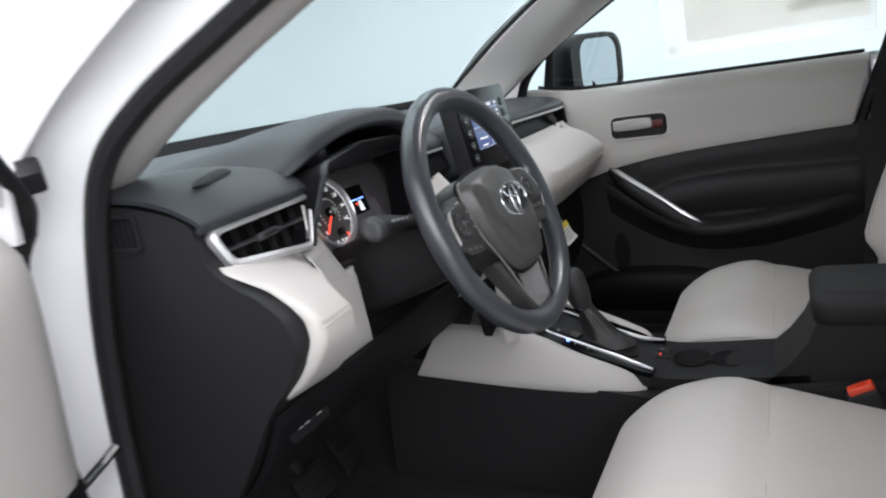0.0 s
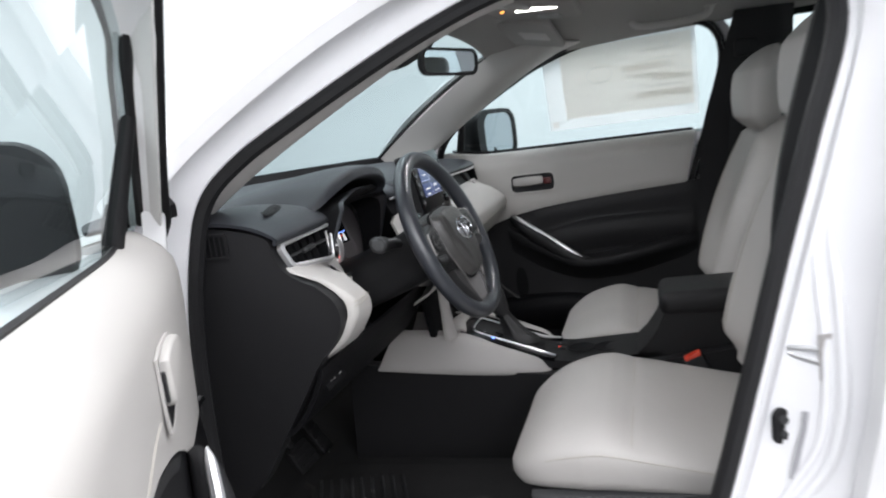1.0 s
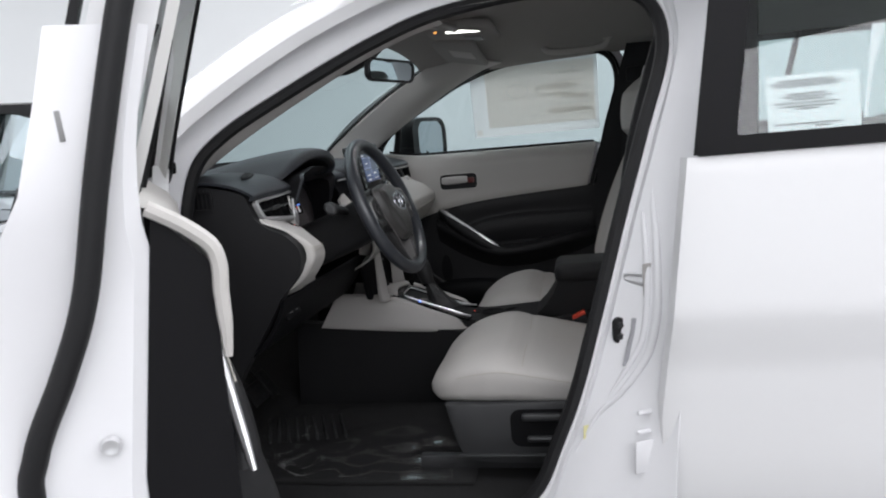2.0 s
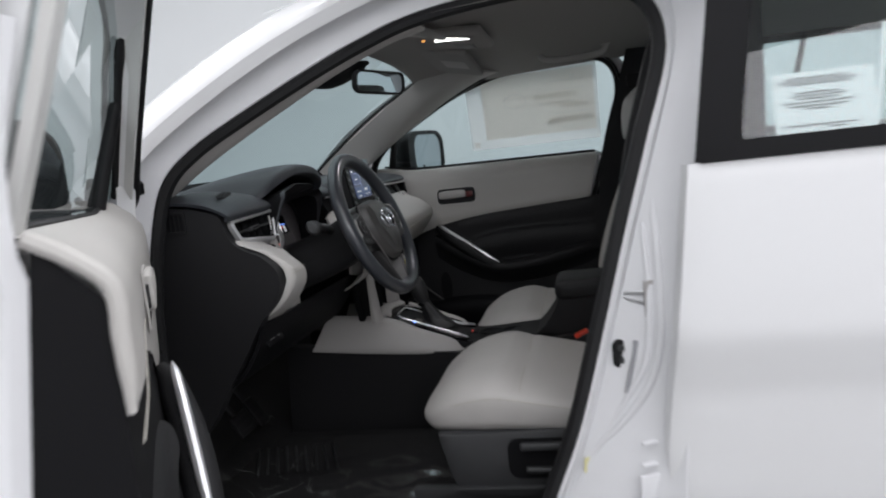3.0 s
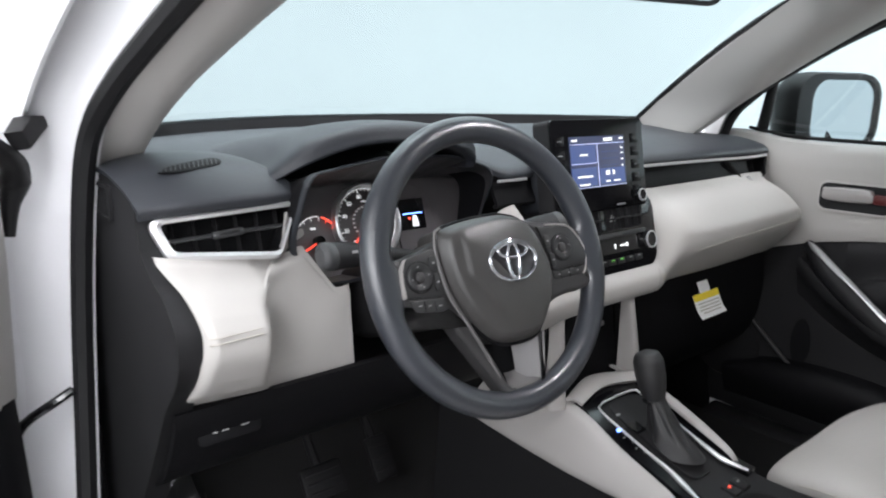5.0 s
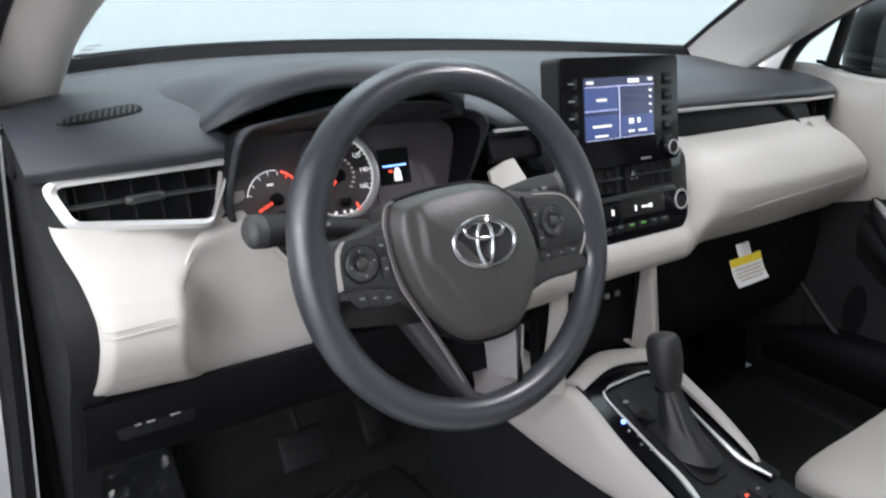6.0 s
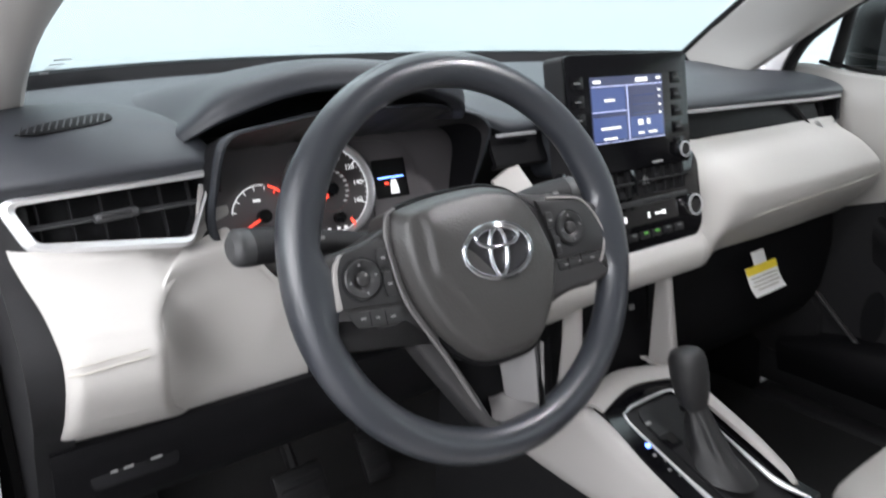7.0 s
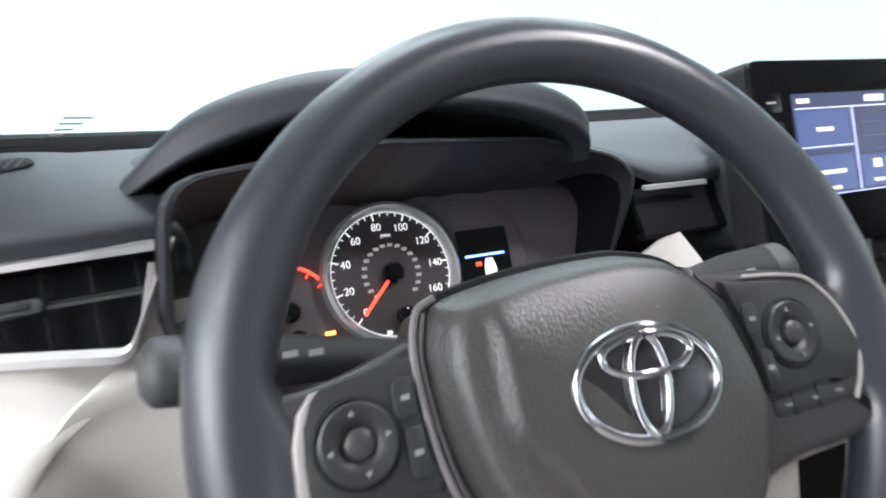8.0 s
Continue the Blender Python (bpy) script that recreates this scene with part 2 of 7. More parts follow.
def tube(pts, r, n=10, m=0, closed=False, flat=1.0):
    """A round bar along pts; r a number or one for each point."""
    P = cat(pts, m) if m else [Vector(p) for p in pts]
    R = r if isinstance(r, (list, tuple)) else [r] * len(pts)
    bm = bmesh.new()
    rings = []
    up = None
    for i, p in enumerate(P):
        a = P[(i - 1) % len(P)] if closed or i else p
        b = P[(i + 1) % len(P)] if closed or i < len(P) - 1 else p
        d = (b - a).normalized()
        if up is None:
            up = d.orthogonal().normalized()
        up = (up - d * up.dot(d)).normalized()
        side = d.cross(up)
        s = i / max(1, len(P) - 1) * (len(R) - 1)
        k = min(int(s), len(R) - 2) if len(R) > 1 else 0
        rad = R[k] + (R[min(k + 1, len(R) - 1)] - R[k]) * (s - k)
        rings.append([bm.verts.new(p + up * rad * math.cos(2 * math.pi * j / n) + side * rad * flat * math.sin(2 * math.pi * j / n)) for j in range(n)])
    last = len(rings) if closed else len(rings) - 1
    for i in range(last):
        A, B = rings[i], rings[(i + 1) % len(rings)]
        for j in range(n):
            k = (j + 1) % n
            bm.faces.new((A[j], A[k], B[k], B[j]))
    if not closed:
        bm.faces.new(rings[0])
        bm.faces.new(rings[-1])
    return bm


def band(pts, width, height, m=0, up=(0, 0, 1)):
    """A flat rectangular strip along pts: width across, height along up."""
    P = cat(pts, m) if m else [Vector(p) for p in pts]
    up = Vector(up)
    rows = []
    for i, p in enumerate(P):
        d = (P[min(i + 1, len(P) - 1)] - P[max(i - 1, 0)]).normalized()
        s = d.cross(up).normalized() * width / 2
        u = s.cross(d).normalized() * height / 2
        rows.append([p - s - u, p + s - u, p + s + u, p - s + u])
    bm = sheet(rows, closed=True)
    bm.verts.ensure_lookup_table()
    n = len(bm.verts)
    bm.faces.new([bm.verts[i] for i in range(4)])
    bm.faces.new([bm.verts[i] for i in range(n - 4, n)])
    return bm


def box(sx, sy, sz, m=Matrix(), bevel=0.003, seg=2):
    bm = bmesh.new()
    bmesh.ops.create_cube(bm, size=1)
    bmesh.ops.scale(bm, vec=(sx, sy, sz), verts=bm.verts[:])
    if bevel:
        bmesh.ops.bevel(bm, geom=bm.edges[:], offset=bevel, segments=seg, affect="EDGES", profile=0.5)
    bmesh.ops.transform(bm, matrix=m, verts=bm.verts[:])
    return bm


def prism(poly, depth, m=Matrix(), bevel=0.0, seg=2):
    """A polygon in the local xy plane, raised by depth along local z."""
    bm = bmesh.new()
    vs = [bm.verts.new((x, y, 0)) for x, y in poly]
    f = bm.faces.new(vs)
    r = bmesh.ops.extrude_face_region(bm, geom=[f])
    top = [v for v in r["geom"] if isinstance(v, bmesh.types.BMVert)]
    bmesh.ops.translate(bm, vec=(0, 0, depth), verts=top)
    if bevel:
        es = [e for e in bm.edges if all(abs(v.co.z - depth) < 1e-6 for v in e.verts)]
        bmesh.ops.bevel(bm, geom=es, offset=bevel, segments=seg, affect="EDGES", profile=0.5)
    bmesh.ops.transform(bm, matrix=m, verts=bm.verts[:])
    return bm


def ring(outer, inner, depth, m=Matrix()):
    """A frame between two outlines of one length, raised by depth."""
    rows = [[(x, y, 0) for x, y in outer], [(x, y, depth) for x, y in outer], [(x, y, depth) for x, y in inner], [(x, y, 0) for x, y in inner], [(x, y, 0) for x, y in outer]]
    bm = sheet(rows, closed=True)
    bmesh.ops.remove_doubles(bm, verts=bm.verts[:], dist=1e-6)
    bmesh.ops.transform(bm, matrix=m, verts=bm.verts[:])
    return bm


def lathe(profile, m=Matrix(), n=32):
    """Turns (radius, height) pairs round local z."""
    rows = [[(r * math.cos(2 * math.pi * j / n), r * math.sin(2 * math.pi * j / n), h) for j in range(n)] for r, h in profile]
    bm = sheet(rows, closed=True)
    bmesh.ops.remove_doubles(bm, verts=bm.verts[:], dist=1e-6)
    bmesh.ops.transform(bm, matrix=m, verts=bm.verts[:])
    return bm


def rrect(w, h, r, n=5, cx=0.0, cy=0.0):
    """Outline of a rectangle with round corners."""
    out = []
    for k, (sx, sy) in enumerate(((1, 1), (-1, 1), (-1, -1), (1, -1))):
        for i in range(n):
            a = math.pi / 2 * (k + i / (n - 1))
            out.append((cx + sx * (w / 2 - r) + r * math.cos(a), cy + sy * (h / 2 - r) + r * math.sin(a)))
    return out


def ellipse(a, b, n=32, cx=0.0, cy=0.0):
    return [(cx + a * math.cos(2 * math.pi * i / n), cy + b * math.sin(2 * math.pi * i / n)) for i in range(n)]


def frame_at(o, right, up):
    """Local x to the right, local y up, local z towards the viewer."""
    x = Vector(right).normalized()
    z = x.cross(Vector(up)).normalized()
    y = z.cross(x)
    m = Matrix((x, y, z)).transposed().to_4x4()
    m.translation = Vector(o)
    return m


def off(m, x, y, z=0.0, turn=0.0):
    return m @ pose(x, y, z, 0, 0, turn)


def writing(text, size, m, material, parent, name="lettering"):
    cu = bpy.data.curves.new(name, "FONT")
    cu.body, cu.size, cu.align_x, cu.align_y, cu.extrude = text, size, "CENTER", "CENTER", 0.0002
    tmp = bpy.data.objects.new(name, cu)
    me = bpy.data.meshes.new_from_object(tmp)
    bpy.data.objects.remove(tmp)
    me.materials.clear()
    me.materials.append(material)
    me.transform(m)
    ob = new(name, me)
    ob.parent = parent
    if parent.data is None:
        ob.matrix_parent_inverse = Matrix.Translation(parent.location).inverted()
    return ob


def smooth_outline(pts, n):
    P = cat([(x, y, 0) for x, y in pts] + [(pts[0][0], pts[0][1], 0)], n + 1)[:-1]
    return [(p.x, p.y) for p in P]


XC = -0.02  # the car's middle


def mir(p):
    return (2 * XC - p[0], p[1], p[2])

# ---- the booth ----
GZ = -0.12  # booth floor
part("floor", box(11, 12, 0.1, pose(0, 0.5, GZ - 0.05), 0), FLOORM, label="pale grey painted photo booth floor", smooth=False)
tagged(bpy.data.objects["floor"], category="floor", kind="structure")
rows = []
for z, k in ((GZ, 1.0), (GZ + 1.5, 1.0), (GZ + 3.2, 1.0), (GZ + 3.7, 0.985), (GZ + 4.05, 0.95), (GZ + 4.27, 0.89), (GZ + 4.38, 0.80)):
    rows.append([(x * k, y * k + 0.5, z) for x, y in [(5.5 * cx_ - 2.4 * cx_ + 2.4 * math.cos(a), 6 * cy_ - 2.4 * cy_ + 2.4 * math.sin(a)) for cx_, cy_, a0 in ((1, 1, 0), (-1, 1, 90), (-1, -1, 180), (1, -1, 270)) for a in (radians(a0 + 90 * i / 12) for i in range(13))]])
bm = sheet(rows, closed=True)
bmesh.ops.recalc_face_normals(bm, faces=bm.faces[:])
bmesh.ops.solidify(bm, geom=bm.faces[:], thickness=-0.08)
ob = part("wall", bm, WALL)
tagged(ob, "plain white curved photo booth wall", "wall", kind="structure")
ob = part("ceiling", box(11, 12, 0.1, pose(0, 0.5, GZ + 4.45), 0), WALL, smooth=False)
tagged(ob, "plain white booth ceiling with light panels", "ceiling", kind="structure")

# ---- car body ----
car = thing("car", "white compact crossover car with an open driver door", "car", (XC, -0.2, GZ))

# door opening of the driver's side, as a loop of points
OPEN = [(-0.768, 0.300, 0.420), (-0.752, 0.366, 0.56), (-0.738, 0.379, 0.75), (-0.730, 0.372, 0.90), (-0.724, 0.346, 1.03), (-0.718, 0.314, 1.105), (-0.706, 0.252, 1.158),
        (-0.692, 0.16, 1.207), (-0.674, 0.04, 1.265), (-0.660, -0.06, 1.308), (-0.650, -0.17, 1.343), (-0.645, -0.32, 1.362), (-0.648, -0.46, 1.360),
        (-0.664, -0.56, 1.325), (-0.690, -0.588, 1.235), (-0.718, -0.545, 1.09), (-0.742, -0.50, 0.95), (-0.765, -0.455, 0.80), (-0.785, -0.405, 0.64),
        (-0.791, -0.362, 0.535), (-0.793, -0.325, 0.455), (-0.792, -0.268, 0.402), (-0.788, -0.18, 0.376), (-0.785, -0.05, 0.366), (-0.780, 0.12, 0.362), (-0.775, 0.235, 0.372)]


def loop_normals(P):
    out = []
    for i in range(len(P)):
        a, b = P[i - 1], P[(i + 1) % len(P)]
        d = Vector((0, b[1] - a[1], b[2] - a[2])).normalized()
        out.append(Vector((0, d.z, -d.y)))
    return out


OP = cat([*OPEN, OPEN[0]], 140)[:-1]
# points run up the front, back along the roof, down the rear: the outside lies along this normal
ON = loop_normals(OP)


def around(side, dist, dx):
    """The opening's loop moved outwards by dist and sideways by dx; side -1 driver, 1 passenger."""
    pts = []
    for p, n in zip(OP, ON):
        # behind the opening the jamb stays under the middle pillar's skin
        k = 1.0 - 0.85 * max(0.0, -n.y) if dist > 0.02 else 1.0
        q = p + n * dist * (k if dist > 0.04 else 1.0) + Vector((dx * k, 0, 0))
        if side > 0:
            q.z += 0.028 * min(1.0, max(0.0, (q.z - 1.05) / 0.3))
        pts.append(q if side < 0 else Vector(mir(q)))
    return pts


def ringloft(loops):
    return sheet(loops, closed=True)


for side in (-1, 1):
    part("door_seal", tube(around(side, -0.006, 0.004), 0.0125, 8, closed=True), RUBBER, car, "black rubber door opening seal")
    part("door_jamb", ringloft([around(side, d, dx) for d, dx in ((-0.004, 0.02), (0.0, 0.006), (0.006, -0.004), (0.03, -0.011), (0.045, -0.020), (0.060, -0.036), (0.072, -0.052))]),
         PRIMER, car, "white painted door jamb")

# sill plate inside the opening
for f in (lambda p: p, mir):
    part("sill_trim", loft([[f(q) for q in ((-0.775, y, 0.372), (-0.75, y, 0.384), (-0.70, y, 0.380), (-0.69, y, 0.352))] for y in (0.30, 0.1, -0.15, -0.30)], 12, 12, 0.004), DARK, car, "black plastic sill trim")

# screen pillars
for side in (-1, 1):
    f = (lambda p: p) if side < 0 else mir
    # inner trim between seal and windscreen
    secs = []
    for y, z, x, wx, wy, wz in ((0.40, 1.055, -0.70, -0.648, 0.53, 1.085), (0.25, 1.150, -0.692, -0.618, 0.40, 1.165), (0.04, 1.262, -0.662, -0.560, 0.20, 1.280),
                                (-0.09, 1.318, -0.645, -0.53, 0.06, 1.355), (-0.17, 1.340, -0.635, -0.51, -0.02, 1.392)):
        if side > 0:
            z, wz = z + 0.028 * min(1.0, max(0.0, (z - 1.05) / 0.3)), wz + 0.012 * min(1.0, max(0.0, (z - 1.05) / 0.3))
        secs.append([f((x, y, z)), f((x + 0.045, y - 0.008, z - 0.006)), f(((x + wx) / 2 + (0.024 if y > 0.2 else 0.042), (y + wy) / 2 - 0.02, (z + wz) / 2 - 0.016)), f((wx, wy, wz))])
    part("pillar_trim", loft(secs, 28, 12, 0.006), BEIGE_PL, car, "beige windscreen pillar trim")
    # outer white skin
    secs = []
    for k, (y, z, x) in enumerate(((0.43, 1.075, -0.785), (0.30, 1.185, -0.768), (0.10, 1.300, -0.742), (-0.08, 1.372, -0.722), (-0.25, 1.415, -0.71))):
        secs.append([f((x + 0.008, y - 0.012, z - 0.012)), f((x - 0.004, y + 0.01, z + 0.012)), f((x + 0.05, y + 0.07, z + 0.035)), f((x + 0.092, y + 0.104, z + 0.037))])
    part("screen_pillar", loft(secs, 28, 10, 0.008), PAINT, car, "white screen pillar")


def screen_pt(u, v):
    """Windscreen surface: u -1 to 1 across, v 0 base to 1 top."""
    hw = 0.625 + (0.505 - 0.625) * v
    y = 0.865 + (0.10 - 0.865) * v - abs(u) ** 2.4 * (0.33 - 0.19 * v)
    z = 1.075 + 0.355 * v - 0.03 * u * u * v + 0.035 * math.sin(math.pi * v)
    return (XC + u * hw, y, z)


part("windscreen", sheet([[screen_pt(-1 + i / 12, j / 12) for i in range(25)] for j in range(13)]), WSGLASS, car, "clear tinted windscreen").visible_shadow = False
part("screen_cowl", sheet([[Vector(screen_pt(-1 + i / 15, 0.02)) + Vector((0, dy, dz)) for i in range(31)] for dy, dz in ((-0.012, 0.004), (-0.020, -0.012), (-0.004, -0.05))]), BLACK, car, "black cowl at the screen base")
part("screen_band", tube([screen_pt(-1 + i / 15, 0.02) for i in range(31)], 0.010, 8), BLACK, car, "black band along the screen base")
for s in (-1, 1):
    part("screen_seal", tube([Vector(screen_pt(s * 1.0, j / 12)) + Vector((0, 0.002, 0.002)) for j in range(13)], 0.006, 6), RUBBER, car, "black screen edge seal")

# roof skin and headliner
def roof_pt(u, v, dz, hw0):
    y = 0.10 + (-2.15 - 0.10) * v
    hw = hw0 - 0.03 * abs(v - 0.4)
    edge = abs(u) ** 3.5
    z = 1.44 + dz - 0.065 * edge - 0.045 * (1 - v) ** 6 - 0.11 * max(0.0, v - 0.5) ** 2 * 2
    return (XC + u * hw, y, z)


part("roof", sheet([[roof_pt(-1 + i / 12, j / 20, 0.055, 0.66) for i in range(25)] for j in range(21)]), PAINT, car, "white roof")
part("headliner", sheet([[roof_pt(-1 + i / 12, j / 20, -0.012, 0.645) for i in range(25)] for j in range(21)]), LINER, car, "pale grey fabric headliner")

# windows behind the front doors, body sides
def side_x(z):
    """Half width of the outer skin at height z."""
    return 0.885 - 0.27 * max(0.0, z - 1.03) ** 1.15 - 0.25 * max(0.0, 0.55 - z) ** 1.6


def skin(side, ys, zs, dx=0.0, bow=0.012):
    rows = []
    for z in zs:
        rows.append([(XC + side * (side_x(z) + dx - bow * ((y + 0.2) / 1.6) ** 2), y, z) for y in ys])
    return sheet(rows)


def frange(a, b, n):
    return [a + (b - a) * i / (n - 1) for i in range(n)]


for side in (-1, 1):
    # rear quarter
    part("rear_quarter", skin(side, frange(-1.50, -2.35, 12), frange(0.25, 1.06, 12)), PAINT, car, "white rear quarter panel")
    part("front_wing", skin(side, frange(0.52, 1.55, 12), frange(0.35, 1.00, 12)), PAINT, car, "white front wing")
    part("rocker", skin(side, frange(0.52, -1.5, 12), frange(0.10, 0.37, 8), -0.03), PAINT, car, "white sill panel")
part("bonnet", loft([[(XC + u * 0.84, 1.62 - 0.10 * abs(u) ** 2, 0.90 - 0.04 * u * u), (XC + u * 0.85, 1.2, 1.0 - 0.03 * u * u), (XC + u * 0.84, 0.80 - 0.10 * u * u, 1.03 - 0.02 * u * u)] for u in (-1, -0.5, 0, 0.5, 1)], 20, 12, 0.01), PAINT, car, "white bonnet")
part("nose", loft([[(XC + u * 0.86, 1.62 - 0.10 * abs(u) ** 2, 0.90 - 0.04 * u * u), (XC + u * 0.86, 1.68 - 0.12 * u * u, 0.6), (XC + u * 0.80, 1.62 - 0.1 * u * u, 0.15)] for u in (-1, -0.5, 0, 0.5, 1)], 20, 12, 0.02), PAINT, car, "white front bumper")
part("tailgate", loft([[(XC + u * 0.80, -2.36, 1.04), (XC + u * 0.84, -2.42 + 0.03 * u * u, 0.85), (XC + u * 0.86, -2.42 + 0.06 * u * u, 0.6), (XC + u * 0.82, -2.40, 0.2)] for u in (-1, -0.5, 0, 0.5, 1)], 20, 12, 0.02), PAINT, car, "white tailgate")
part("rear_screen", loft([[(XC + u * 0.62, -2.13 + 0.03 * u * u, 1.38 - 0.03 * u * u), (XC + u * 0.72, -2.26, 1.20), (XC + u * 0.80, -2.36, 1.04)] for u in (-1, -0.5, 0, 0.5, 1)], 16, 10), GLASS, car, "tinted rear screen").visible_shadow = False
for side in (-1, 1):
    part("quarter_pane", sheet([[(XC + side * x, y, z) for y in (-1.47, -1.75, -2.0 - 0.2 * k)] for k, x, z in ((1, 0.87, 1.05), (0.5, 0.83, 1.2), (0, 0.70, 1.39))]), GLASS, car, "tinted quarter window").visible_shadow = False
    part("rear_pillar", loft([[(XC + side * 0.70, -1.95, 1.42), (XC + side * 0.82, -2.05, 1.2), (XC + side * 0.87, -2.15, 1.04)], [(XC + side * 0.62, -2.14, 1.40), (XC + side * 0.74, -2.28, 1.2), (XC + side * 0.81, -2.38, 1.04)]], 8, 12, 0.02), PAINT, car, "white rear pillar")


def wheel(x, y, s):
    m = pose(x, y, GZ + 0.335, 0, 90 * s, 0)
    t = part("wheel", lathe([(0.225, -0.10), (0.31, -0.105), (0.335, -0.07), (0.335, 0.07), (0.31, 0.105), (0.225, 0.10), (0.225, -0.10)], m, 40), TYRE, car, "black tyre on an alloy wheel")
    part("rim", lathe([(0.0, 0.06), (0.06, 0.065), (0.08, 0.05), (0.20, 0.07), (0.226, 0.095), (0.228, -0.08)], m, 30), ALLOY, t, "grey alloy rim")


for y in (1.02, -1.60):
    wheel(XC - 0.77, y, -1)
    wheel(XC + 0.77, y, 1)

# floor pan, carpets, bulkhead
part("floor_carpet", box(1.46, 2.6, 0.03, pose(XC, -0.55, 0.355), 0.005), CARPET, car, "black carpet floor")
part("bulkhead", loft([[(x, 0.42, 0.36), (x, 0.62, 0.42), (x, 0.74, 0.62), (x, 0.76, 1.0)] for x in (-0.74, -0.3, 0.3, 0.70)], 10, 14, 0.01), CARPET, car, "black carpeted bulkhead")
for side in (-1, 1):
    part("kick_panel", prism([(0.30, 0.36), (0.78, 0.36), (0.78, 1.0), (0.40, 1.03), (0.33, 0.85)] if side > 0 else [(0.40, 0.36), (0.78, 0.36), (0.78, 1.0), (0.43, 1.03)], 0.02, frame_at((XC + side * 0.70 - 0.01, 0, 0), (0, 1, 0), (0, 0, 1)), 0.003), BLACK, car, "black kick panel")

# ---- doors: local a rearward from the hinge, b inward, z up ----
HINGE = Vector((-0.82, 0.42, 0))


def door_map(side, angle):
    """Maps (a, b, z) of a front door to the place; angle: degrees open."""
    c, s = math.cos(radians(angle)), math.sin(radians(angle))

    def put(a, b, z):
        x, y = HINGE.x + b * c - a * s, HINGE.y - a * c - b * s
        # an open door rises a little on its hinges
        z = z + 0.022 * a * s if side < 0 else z + 0.028 * min(1.0, max(0.0, (z - 1.05) / 0.3))
        return (x, y, z) if side < 0 else mir((x, y, z))
    return put


def rear_a(z):
    """Rear edge of the front door at height z."""
    return 0.955 + 0.02 * max(0.0, z - 0.6) / 0.3


def top_z(a):
    """Height of the window sill."""
    return 1.058 + 0.018 * math.exp(-((a - 0.09) / 0.10) ** 2) - 0.01 * a * 0.3


def reading(rows, a):
    """Value at a of a table of (a, value), read along straight lines."""
    for (a0, v0), (a1, v1) in zip(rows, rows[1:]):
        if a <= a1:
            return v0 + (v1 - v0) * max(0.0, a - a0) / (a1 - a0)
    return rows[-1][1]


# lower border of the pale upper trim, and the ridge of the pad under it
TRIM_LOW = {-1: [(0.0, 0.798), (0.11, 0.810), (0.25, 0.817), (0.30, 0.829), (0.345, 0.850), (0.40, 0.871), (0.45, 0.886), (0.53, 0.903), (0.60, 0.914), (0.70, 0.926), (0.86, 0.939), (0.92, 0.943)],
       1: [(0.0, 0.775), (0.20, 0.800), (0.245, 0.814), (0.326, 0.839), (0.42, 0.856), (0.50, 0.866), (0.58, 0.873), (0.73, 0.884), (0.92, 0.896)]}
RIDGE = [(0.38, 0.742), (0.443, 0.768), (0.493, 0.781), (0.573, 0.791), (0.665, 0.795), (0.92, 0.798)]


def trim_b(a, z):
    """Inner face of the pale upper trim, rounded over at the top."""
    d = top_z(a) - z
    front = max(0.0, 1 - a / 0.10) ** 2
    return 0.108 - 0.042 * max(0.0, 1 - d / 0.06) ** 2.2 - 0.06 * max(0.0, d - 0.10) - 0.045 * front


